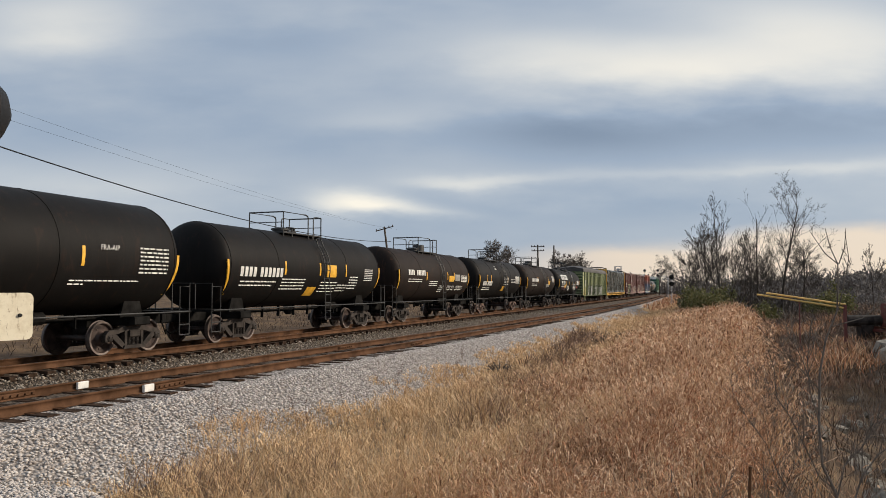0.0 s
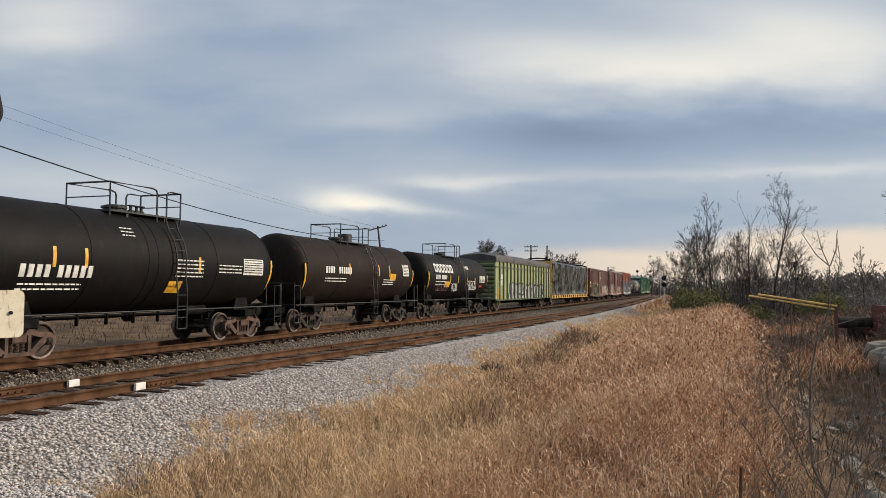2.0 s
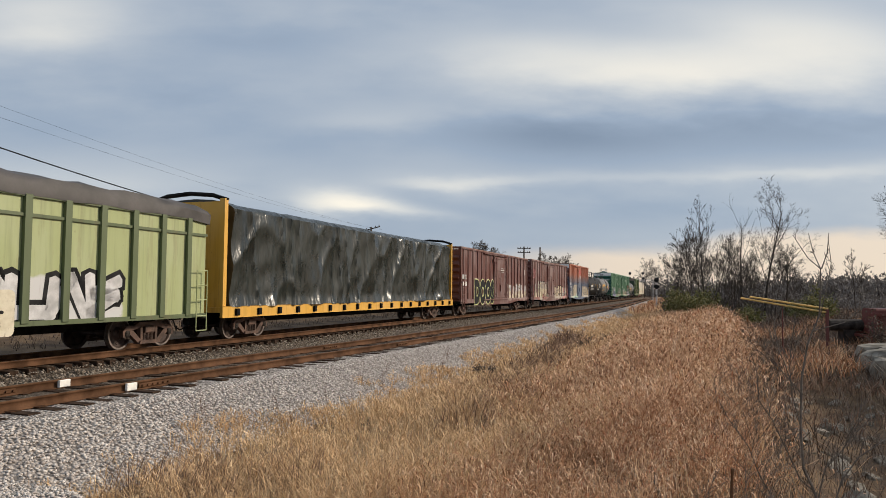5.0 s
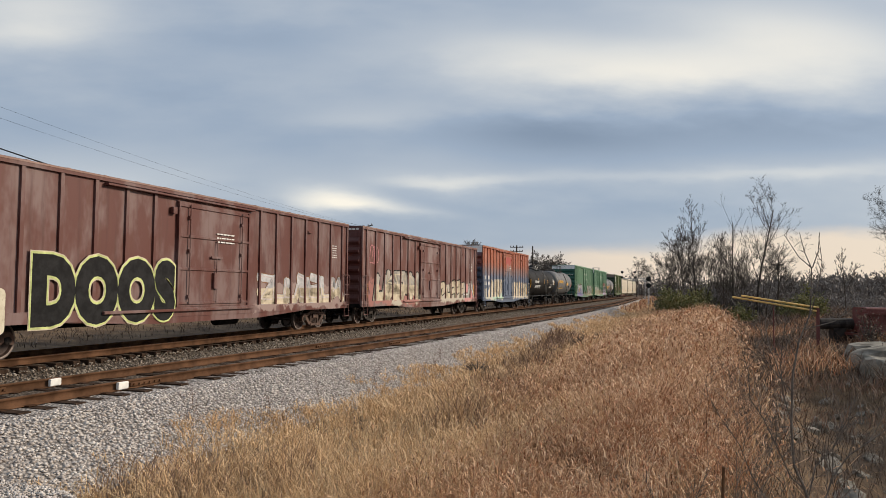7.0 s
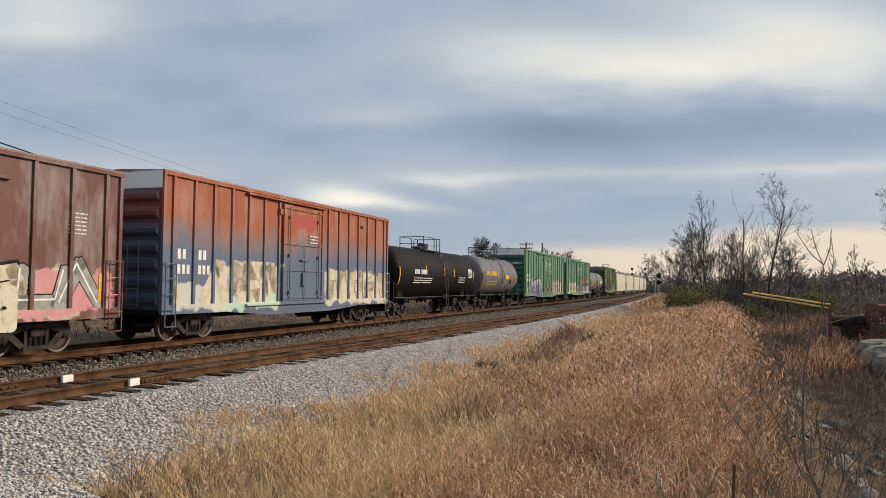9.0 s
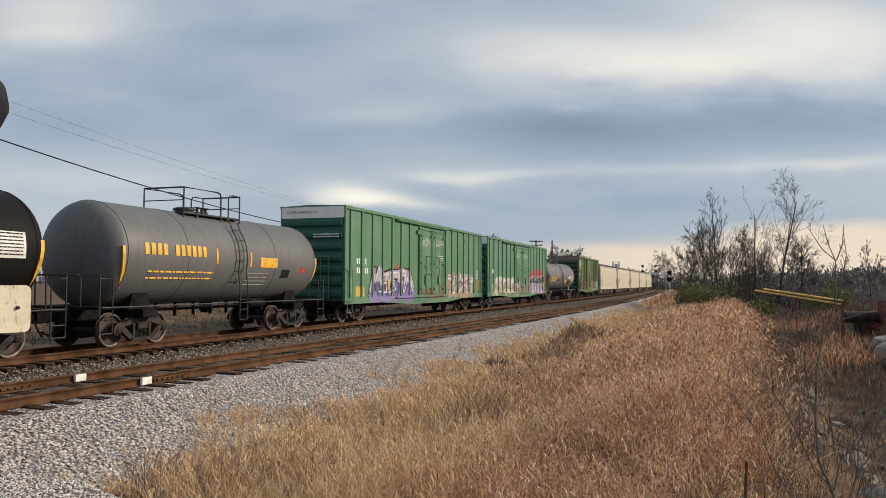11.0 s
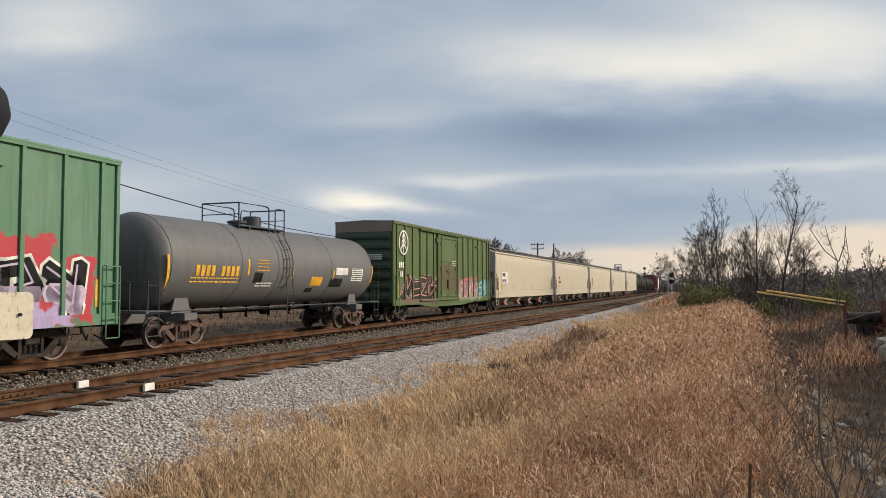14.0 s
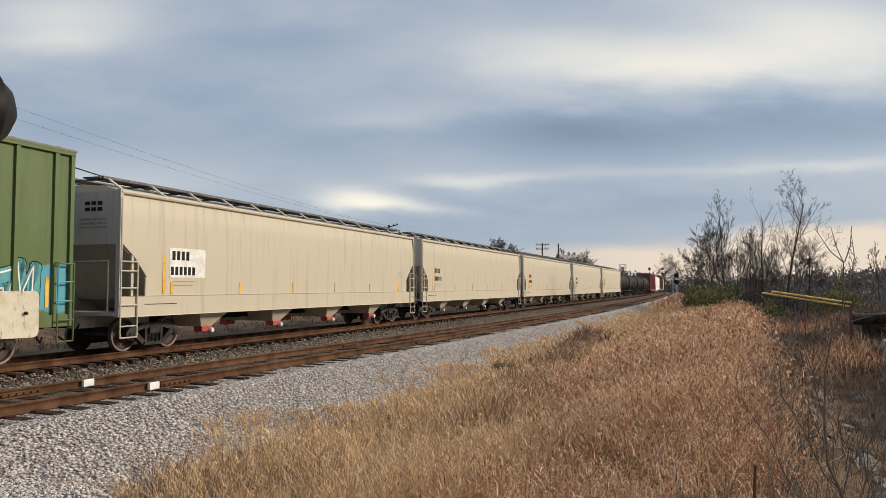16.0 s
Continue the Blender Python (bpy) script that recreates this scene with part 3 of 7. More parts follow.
def lettering(car, x0, z0, text, size, y, mat, tilt=0.0):
    """Readable words on the near side."""
    cu = bpy.data.curves.new("lettering", "FONT")
    cu.body, cu.size, cu.extrude, cu.resolution_u = text, size, 0.002, 2
    tmp = bpy.data.objects.new("lettering", cu)
    me = bpy.data.meshes.new_from_object(tmp)
    bpy.data.objects.remove(tmp)
    me.materials.clear()
    me.materials.append(mat)
    return part("lettering", me, car, "white stencilled words", pose(x0, y - 0.006, z0, 90 + tilt, 0, 0))


# ------------------------------------------------------------ tank cars


def tank_curve(R, zc):
    return lambda z: -math.sqrt(max(R * R - (z - zc) ** 2, 0.01)) - 0.004


def tank_patch(car, x0, x1, z0, z1, R, zc, mat, name, label="", lift=0.006, slant=0.0):
    """A thin sheet that follows the shell between two heights."""
    sh = Shape()
    n = 5
    c = tank_curve(R + lift, zc)
    pts = [(z0 + (z1 - z0) * i / n) for i in range(n + 1)]
    v, f = [], []
    for i, z in enumerate(pts):
        d = slant * i / n
        v += [(x0 + d, c(z), z), (x1 + d, c(z), z), (x1 + d, c(z) + 0.02, z), (x0 + d, c(z) + 0.02, z)]
    for i in range(n):
        for j in range(4):
            f.append((i * 4 + j, i * 4 + (j + 1) % 4, i * 4 + 4 + (j + 1) % 4, i * 4 + 4 + j))
    f += [(3, 2, 1, 0), tuple(range(n * 4, n * 4 + 4))]
    sh.put(v, f)
    return part(name, sh.mesh(name, mat), car, label)


def tank_car(label, u0, u1, mat, rail=BLACK_RAIL, R=1.47, zc=2.56, truck=0, platform=0.0, stripes=(), plates=(), marks=(), rings=(), ladder=True, dome=True, curb=UNDER, seed=1):
    car, h = begin_car("tank_car", label, "tank car", u0, u1)
    hx = h - 0.35
    head = 0.62
    prof = [(-hx + head * (1 - math.cos(a)), R * math.sin(a)) for a in np.linspace(0.12, math.pi / 2, 9)]
    prof += [(x, R) for x in np.linspace(-hx + head, hx - head, 9)[1:-1]]
    prof += [(hx - head * (1 - math.cos(a)), R * math.sin(a)) for a in np.linspace(math.pi / 2, 0.12, 9)]
    body = Shape().lathe(prof, 40, "x", (0, 0, zc))
    part("tank_shell", body.mesh("tank_shell", mat, smooth=True), car)
    for x in (-hx + head, -hx * 0.45, hx * 0.4, hx - head, *rings):
        wide = 0.10 if x in rings else 0.015
        seams = Shape().lathe([(x - wide, R + 0.001), (x - wide, R + 0.012), (x + wide, R + 0.012), (x + wide, R + 0.001)], 40, "x", (0, 0, zc))
        part("weld_band", seams.mesh("weld_band", mat, smooth=True), car)
    # under frame: stub sills, saddles, side rails, end sheets
    for s in (-1, 1):
        f = Shape().box(s * (h - 2.9), s * (h + 0.02), -0.28, 0.28, 0.72, 1.12, c=0.03)
        f.box(s * (h - 0.75), s * (h + 0.02), -1.42, 1.42, 1.05, 1.13, c=0.02)
        for y in (-1, 1):
            f.slab([(s * (h - 2.45), 1.0), (s * (h - 1.55), 1.0), (s * (h - 1.75), 1.6), (s * (h - 2.25), 1.6)], y * 0.95 - 0.03, y * 0.95 + 0.03)
        f.box(s * (h - 2.3), s * (h - 1.7), -1.35, 1.35, 0.78, 1.02, c=0.03)
        part("stub_sill", f.mesh("stub_sill", curb), car)
        g = Shape()
        for y in (-1.40, 1.40):
            g.tube([(s * (h - 0.05), y, 0.42), (s * (h - 0.05), y, 1.95), (s * (h - 0.05), y * 0.55, 1.95), (s * (h - 0.05), y * 0.55, 1.1)], 0.022)
            g.tube([(s * (h - 0.5), y, 0.42), (s * (h - 0.5), y, 1.85), (s * (h - 0.05), y, 1.85)], 0.02)
            for z in (0.42, 0.72):
                g.tube([(s * (h - 0.05), y, z), (s * (h - 0.5), y, z)], 0.018)
        g.tube([(s * (h + 0.0), -0.75, 1.95), (s * (h + 0.0), 0.75, 1.95)], 0.022)
        part("end_handrail", g.mesh("end_handrail", rail), car)
    for y in (-1, 1):
        r = Shape().tube([(-h + 0.1, y * 1.43, 1.10), (h - 0.1, y * 1.43, 1.10)], 0.024)
        part("side_rail", r.mesh("side_rail", rail), car)
    pipe = Shape().tube([(-h + 2, -0.35, 0.98), (h - 2, -0.35, 0.98)], 0.03).tube([(-h + 2.5, 0.3, 0.9), (h - 2, 0.3, 0.9)], 0.04)
    pipe.lathe([(-0.5, 0.05), (-0.48, 0.17), (0.48, 0.17), (0.5, 0.05)], 12, "x", (h * 0.38, -0.55, 1.05))
    pipe.lathe([(0.75, 0.12), (0.85, 0.20), (1.45, 0.22)], 12, "z", (0.2, 0, 0))
    for x in np.linspace(-h + 3.4, h - 3.4, 7):
        pipe.box(x - 0.02, x + 0.02, -0.4, -0.3, 0.72, 1.4)
    part("brake_pipe", pipe.mesh("brake_pipe", UNDER), car)
    # top platform, railings, fittings
    X, top = platform, zc + R
    p = Shape().box(X - 1.5, X + 1.5, -0.78, 0.78, top - 0.10, top - 0.04, c=0.01)
    for s in (-1, 1):
        p.box(X + s * 0.8 - 0.04, X + s * 0.8 + 0.04, -0.75, 0.75, top - 0.36, top - 0.1)
    plat = part("platform", p.mesh("platform", rail), car)
    for s in (-1, 1):
        y = s * 0.76
        r = Shape().tube([(X - 1.5, y, top - 0.35), (X - 1.5, y, top + 0.72), (X + 0.2, y, top + 0.74), (X + 0.38, y, top + 0.70), (X + 0.42, y, top + 0.6), (X + 0.42, y, top - 0.3)], 0.028)
        part("railing", r.mesh("railing", rail), plat)
        r = Shape().tube([(X + 0.85, y, top - 0.3), (X + 0.85, y, top + 0.6), (X + 0.92, y, top + 0.70), (X + 1.05, y, top + 0.72), (X + 1.5, y, top + 0.72), (X + 1.5, y, top - 0.35)], 0.028)
        part("railing", r.mesh("railing", rail), plat)
    for x in (X - 1.5, X + 1.5):
        for dz, rr in ((0.72, 0.028), (0.32, 0.018)):
            part("cross_rail", Shape().tube([(x, -0.76, top + dz), (x, 0.76, top + dz)], rr).mesh("cross_rail", rail), plat)
    m = Shape().lathe([(top - 0.2, 0.30), (top + 0.08, 0.30), (top + 0.09, 0.36), (top + 0.15, 0.36), (top + 0.2, 0.2)], 18, "z", (X - 0.5, 0, 0))
    m.box(X - 0.55, X - 0.45, -0.36, 0.36, top + 0.10, top + 0.19, c=0.02)
    part("manway", m.mesh("manway", rail), car)
    if dome:
        d = Shape().lathe([(top - 0.2, 0.34), (top + 0.36, 0.34), (top + 0.40, 0.30), (top + 0.41, 0.05)], 20, "z", (X + 0.45, 0, 0))
        part("valve_housing", d.mesh("valve_housing", rail, smooth=True), car)
    else:
        d = Shape()
        for dx in (0.3, 0.55, 0.75):
            d.lathe([(top - 0.1, 0.10), (top + 0.12, 0.10), (top + 0.13, 0.05), (top + 0.24, 0.05), (top + 0.25, 0.11), (top + 0.28, 0.11)], 10, "z", (X + dx, 0.1, 0))
        part("valve", d.mesh("valve", rail), car)
    if ladder:
        l = Shape()
        c = tank_curve(R + 0.10, zc)
        zs = list(np.linspace(0.55, 1.6, 2)) + list(np.linspace(2.2, top - 0.25, 7))
        for dx in (-0.22, 0.22):
            l.tube([(X + 0.6 + dx, min(c(z), -1.15) if z > 1.7 else -1.6, z) for z in zs], 0.025)
        for z in np.arange(0.55, top - 0.2, 0.33):
            y = min(c(z), -0.6) if z > 1.7 else -1.6
            l.tube([(X + 0.38, y, z), (X + 0.82, y, z)], 0.014)
        part("ladder", l.mesh("ladder", rail), car)
    for s in (-1, 1):
        cv = tank_curve(R + 0.01, zc)
        b = Shape()
        zz = np.linspace(1.6, 2.75, 6)
        for za, zb in zip(zz, zz[1:]):
            x = s * (hx - head + 0.10)
            k = lambda z: 0.30 * (1 - ((z - 2.7) / 1.4) ** 2) - 0.25
            b.sweep([(x + s * k(za) - .05, cv(za) + .02, za), (x + s * k(za) + .05, cv(za) + .02, za), (x + s * k(za) + .05, cv(za) + .05, za), (x + s * k(za) - .05, cv(za) + .05, za)],
                    [(x + s * k(zb) - .05, cv(zb) + .02, zb), (x + s * k(zb) + .05, cv(zb) + .02, zb), (x + s * k(zb) + .05, cv(zb) + .05, zb), (x + s * k(zb) - .05, cv(zb) + .05, zb)])
        part("reflective_stripe", b.mesh("reflective_stripe", YELLOW), car)
    for x, z0, z1 in stripes:
        tank_patch(car, x - 0.05, x + 0.05, z0, z1, R, zc, YELLOW, "reflective_stripe")
    for x0, x1, z0, z1, m_, n_ in plates:
        tank_patch(car, x0, x1, z0, z1, R, zc, m_, n_)
        if n_ == "data_panel":
            k = max(3, int((z1 - z0) / .085))
            bars(car, x0 + .05, z1 - .03, [((x1 - x0) - .12, (z1 - z0) / k * .5, (z1 - z0) / k * .42)] * k, 0, INK, seed=int(x0 * 31 + k), curve=tank_curve(R + .014, zc))
    c = tank_curve(R + 0.006, zc)
    for k, (x0, z0, kind, *rest) in enumerate(marks):
        if kind == "figures":
            n, size, m_, skip = rest
            figures(car, x0, z0, n, size, 0, m_, skip, curve=c)
        else:
            rows, m_ = rest
            bars(car, x0, z0, rows, 0, m_, seed=seed * 7 + k, curve=c)
    for s in (-1, 1):
        add_truck(car, s * (h - 2.0), truck)
    couplers(car, h)
    return car


# ------------------------------------------------------------ boxcars


def boxcar(label, u0, u1, mat, roof, end_mat, top=5.15, bottom=0.95, ribs=14, door=(0.4, 3.0), doors=1, truck=0, top_panel=None, trim=None, seed=1, rib_mat=None, door_mat=None, name="boxcar"):
    car, h = begin_car(name, label, "boxcar", u0, u1)
    W, d0, d1 = 1.54, door[0] - door[1] / 2, door[0] + door[1] / 2
    trim = trim or mat
    b = Shape().box(-h, h, -W, W, bottom, top - 0.12)
    part("body", b.mesh("body", mat), car)
    for s in (-1, 1):
        side = Shape()
        side.box(-h, h, s * (W + 0.001), s * (W + 0.075), top - 0.26, top - 0.12)
        side.slab([(-h, bottom - 0.10), (h, bottom - 0.10), (h, bottom + 0.18), (-h, bottom + 0.18)], s * (W + 0.002), s * (W + 0.06))
        side.slab([(-h * 0.62, bottom - 0.10), (d0 - 0.8, bottom - 0.28), (d1 + 0.8, bottom - 0.28), (h * 0.62, bottom - 0.10)], s * (W - 0.02), s * (W + 0.04))
        part("side_sill", side.mesh("side_sill", trim), car)
        step = 2 * h / ribs
        xs = [-h + step * (i + 0.5) for i in range(ribs)] + [-h + 0.06, h - 0.06]
        rib = Shape().box(-0.055, 0.055, -0.06, 0.0, bottom + 0.18, top - 0.26)
        ribm = rib.mesh("side_post", rib_mat or mat)
        for x in xs:
            if d0 - 0.1 < x < d1 + 0.1 and s < 0:
                continue
            part("side_post", ribm, car, at=pose(x, -W, 0) if s < 0 else pose(x, W, 0, 0, 0, 180))
    # doors on the near side
    n = doors
    for i in range(n):
        a, c = d0 + (d1 - d0) * i / n, d0 + (d1 - d0) * (i + 1) / n
        dr = Shape().box(a + 0.03, c - 0.03, -W - 0.06, -W + 0.02, bottom + 0.18, top - 0.42, c=0.015)
        d = part("door", dr.mesh("door", door_mat or mat), car)
        for z in (bottom + 0.30, bottom + 1.35, bottom + 2.35, top - 0.55):
            part("crossbar", Shape().box(a + 0.05, c - 0.05, -W - 0.10, -W - 0.05, z - 0.04, z + 0.04, c=.01).mesh("crossbar", door_mat or mat), d)
        for x in (a + 0.07, c - 0.07):
            part("stile", Shape().box(x - 0.04, x + 0.04, -W - 0.105, -W - 0.05, bottom + 0.2, top - 0.45).mesh("stile", door_mat or mat), d)
        bar = Shape()
        for f in (0.14, 0.86):
            x = a + (c - a) * f
            bar.tube([(x, -W - 0.13, bottom + 0.25), (x, -W - 0.13, top - 0.5)], 0.02)
            for z in (bottom + .5, bottom + 1.9, top - .9):
                bar.box(x - 0.05, x + 0.05, -W - 0.15, -W - 0.06, z - .05, z + .05)
        x = (a + c) / 2
        bar.tube([(x, -W - 0.12, bottom + 0.3), (x, -W - 0.12, bottom + 2.3)], 0.018)
        bar.box(x - 0.16, x + 0.16, -W - 0.15, -W - 0.06, bottom + .75, bottom + 1.25)
        bar.box(x - 0.30, x + 0.30, -W - 0.14, -W - 0.10, bottom + 1.72, bottom + 1.79)
        part("locking_bar", bar.mesh("locking_bar", door_mat or mat), d)
    for za, zb in ((bottom + 0.06, bottom + 0.14), (top - 0.36, top - 0.30)):
        part("door_track", Shape().box(d0 - door[1] * 0.75, d1 + 0.2, -W - 0.16, -W - 0.02, za, zb, c=.01).mesh("door_track", trim), car)
    # roof: a low gable with seam caps
    rf = Shape()
    rf.sweep([(-h - .03, -W - .085, top - .13), (-h - .03, 0, top - .07), (-h - .03, W + .085, top - .13), (-h - .03, W + .085, top - .17), (-h - .03, -W - .085, top - .17)],
             [(h + .03, -W - .085, top - .13), (h + .03, 0, top - .07), (h + .03, W + .085, top - .13), (h + .03, W + .085, top - .17), (h + .03, -W - .085, top - .17)])
    for x in np.linspace(-h + 0.5, h - 0.5, int(h * 1.7)):
        for s in (-1, 1):
            rf.sweep([(x - .04, s * (W + .08), top - .13), (x + .04, s * (W + .08), top - .135), (x + .04, 0, top - .075), (x - .04, 0, top - .075)],
                     [(x - .04, s * (W + .08), top - .108), (x + .04, s * (W + .08), top - .108), (x + .04, 0, top - .048), (x - .04, 0, top - .048)])
    part("roof", rf.mesh("roof", roof), car)
    # ends: horizontal pressed ribs
    for s in (-1, 1):
        z0, z1, k = bottom + 0.1, top - 0.62, 7
        for i in range(k):
            za, zb = z0 + (z1 - z0) * i / k, z0 + (z1 - z0) * (i + 1) / k
            e = Shape().sweep([(s * h, -W + 0.06, za + 0.03), (s * (h + 0.10), -W + 0.10, za + 0.16), (s * (h + 0.10), -W + 0.10, zb - 0.22), (s * h, -W + 0.06, zb - 0.03)],
                    [(s * h, W - 0.06, za + 0.03), (s * (h + 0.10), W - 0.10, za + 0.16), (s * (h + 0.10), W - 0.10, zb - 0.22), (s * h, W - 0.06, zb - 0.03)])
            part("end_rib", e.mesh("end_rib", end_mat), car)
        part("end_panel", Shape().box(s * (h + .001), s * (h + .012), -W + .02, W - .02, bottom, top - .66).mesh("end_panel", end_mat), car)
        t = Shape().box(s * (h + 0.002), s * (h + 0.03), -W, W, top - 0.66, top - 0.14)
        part("end_top_panel", t.mesh("end_top_panel", top_panel or end_mat), car)
        u = Shape().box(s * (h - 0.35), s * (h + 0.05), -1.5, 1.5, 0.82, 1.0)
        part("end_sill", u.mesh("end_sill", UNDER), car)
        lad = Shape()
        for x in (s * (h - 0.05), s * (h - 0.52)):
            lad.tube([(x, -W - 0.15, bottom - 0.45), (x, -W - 0.15, 2.35), (x, -W - 0.02, 2.35)], 0.02)
        for z in (bottom - 0.45, bottom + 0.05, 1.45, 1.9, 2.33):
            lad.tube([(s * (h - 0.05), -W - 0.15, z), (s * (h - 0.52), -W - 0.15, z)], 0.018)
        for y in (-0.9, -0.5):
            lad.tube([(s * (h + 0.17), y, 1.1), (s * (h + 0.17), y, 2.9)], 0.018)
        for z in (1.15, 1.6, 2.05, 2.5, 2.9):
            lad.tube([(s * (h + 0.17), -0.9, z), (s * (h + 0.17), -0.5, z)], 0.016)
        part("ladder", lad.mesh("ladder", trim), car)
        part("reflective_stripe", Shape().box(s * (h - 0.75), s * (h - 0.65), -W - 0.013, -W - 0.004, bottom + 0.35, bottom + 1.05).mesh("reflective_stripe", YELLOW), car)
        add_truck(car, s * (h - 2.2), truck)
    fr = Shape().box(-h + 0.4, h - 0.4, -0.3, 0.3, 0.62, 0.9, c=0.03)
    for x in np.linspace(-h + 4, h - 4, 6):
        fr.box(x - 0.06, x + 0.06, -1.4, 1.4, 0.7, 0.94)
    fr.lathe([(-0.6, 0.05), (-0.58, 0.2), (0.58, 0.2), (0.6, 0.05)], 12, "x", (h * 0.2, -0.7, 0.62))
    part("centre_sill", fr.mesh("centre_sill", UNDER), car)
    for vent in (Shape().box(d0 - 0.28, d0 - 0.10, -W - 0.13, -W - 0.02, top - 0.85, top - 0.65), Shape().box(h * 0.62, h * 0.62 + 0.35, -W - 0.10, -W, top - 0.8, top - 0.72)):
        part("bracket", vent.mesh("bracket", trim), car)
    couplers(car, h)
    return car


def scrawl(car, x0, x1, z0, z1, mat, n, seed, y=-1.612, width=0.05, name="graffiti", label="sprayed outline letters"):
    """Sprayed letter shapes: closed wobbly loops and strokes, a few centimetres wide."""
    rng = random.Random(seed)
    sh = Shape()
    w_ = (x1 - x0) / n

    def stroke(pts, wd):
        for a, b in zip(pts, pts[1:]):
            a, b = Vector(a), Vector(b)
            d = b - a
            if d.length < 1e-4:
                continue
            q = Vector((-d.y, d.x)).normalized() * wd / 2
            e = d.normalized() * wd * 0.3
            c = [a + q - e, b + q + e, b - q + e, a - q - e]
            sh.sweep([(p.x, y, p.y) for p in c], [(p.x, y + 0.006, p.y) for p in c])
    for i in range(n):
        cx, cz = x0 + w_ * (i + 0.5), (z0 + z1) / 2
        rx, rz = w_ * 0.52, (z1 - z0) / 2
        ph, k = rng.uniform(0, 6), rng.uniform(0.05, 0.16)
        loop = []
        for j in range(17):
            a = 2 * math.pi * j / 16
            sq = 1.0 / max(abs(math.cos(a)), abs(math.sin(a))) ** 0.55
            r = sq * (1 + k * math.sin(3 * a + ph))
            loop.append((cx + rx * 0.88 * r * math.cos(a), cz + rz * 0.88 * r * math.sin(a)))
        stroke(loop, width)
        for _ in range(rng.randint(1, 2)):
            px, pz = cx + rng.uniform(-.3, .3) * rx, cz + rng.uniform(-.3, .5) * rz
            pts = [(px, pz)]
            for _ in range(3):
                pts.append((pts[-1][0] + rng.uniform(-.25, .25) * rx, pts[-1][1] - rng.uniform(.05, .4) * rz))
            stroke(pts, width * rng.uniform(0.8, 1.8))
    return tagged(part(name, sh.mesh(name, mat), car, label), kind="stuff")


# skeletons of sprayed shapes in a unit cell; none of them is a letter
HOOKS = (((.15, .0), (.05, .9), (.55, 1.0), (.75, .55), (.35, .45)), ((.1, 1.0), (.85, .95), (.2, .1), (.95, .0)), ((.0, .1), (.3, 1.05), (.55, .35), (.8, 1.0), (1.0, .0)),
         ((.9, .95), (.2, .85), (.15, .45), (.8, .5), (.75, .05), (.05, .0)), ((.1, .95), (.2, .1), (.85, .05), (.95, .9)), ((.05, .0), (.45, 1.1), (.95, .05)), ((.2, 1.05), (.25, .0), (.9, .55), (.35, .6), (.95, 1.0)))


def piece(car, x0, x1, z0, z1, n, seed, fill, line, shine=None, fat=.30, lean=.12, edge=.10, lower=None, y=-1.545):
    """A sprayed piece: n fat overlapping shapes with an outline, and bright strokes on top. It lies on the panels between the posts."""
    rng = random.Random(seed)
    cell, H = (x1 - x0) / n, z1 - z0

    def ribbon(sh, pts, wd, yy):
        for a, b in zip(pts, pts[1:]):
            d = (b - a).normalized()
            q = Vector((-d.y, d.x)) * wd / 2
            c = [a + q - d * wd * .35, b + q + d * wd * .35, b + d * wd * .55, b - q + d * wd * .35, a - q - d * wd * .35, a - d * wd * .55]
            sh.sweep([(p.x, yy, min(max(p.y, z0 - .05), z1 + .25)) for p in c], [(p.x, yy + .003, min(max(p.y, z0 - .05), z1 + .25)) for p in c])
    back, front, low, top = Shape(), Shape(), Shape(), Shape()
    for i in range(n):
        hook = HOOKS[rng.randrange(len(HOOKS))]
        flip = rng.random() < .4
        k = rng.uniform(.85, 1.15)
        pts = []
        for u, v in hook:
            u = 1 - u if flip else u
            u, v = u * 1.15 + rng.uniform(-.14, .10), (v * .84 + .08 + rng.uniform(-.05, .05)) * k
            pts.append(Vector((x0 + (i + u * 1.05) * cell + v * lean * H, z0 + v * H)))
        wd = fat * 1.3 * H * rng.uniform(.8, 1.15)
        ribbon(back, pts, wd + 2 * edge * H * .6, y)
        ribbon(front, pts, wd, y - .004 - .0007 * i)
        if lower:
            ribbon(low, [Vector((p.x, min(p.y, z0 + H * .42))) for p in pts], wd * .9, y - .0095)
        if shine:
            ribbon(top, [p + Vector((-.22 * wd, .2 * wd)) for p in pts], wd * .13, y - .013)
    for sh, m, nm, lb in ((back, line, "graffiti_outline", "sprayed outline of the piece"), (front, fill, "graffiti", "sprayed fat shapes"), (low, lower, "graffiti_shade", "second colour of the piece"), (top, shine, "graffiti_shine", "bright strokes on the piece")):
        if sh.v and m:
            tagged(part(nm, sh.mesh(nm, m), car, lb), kind="stuff")


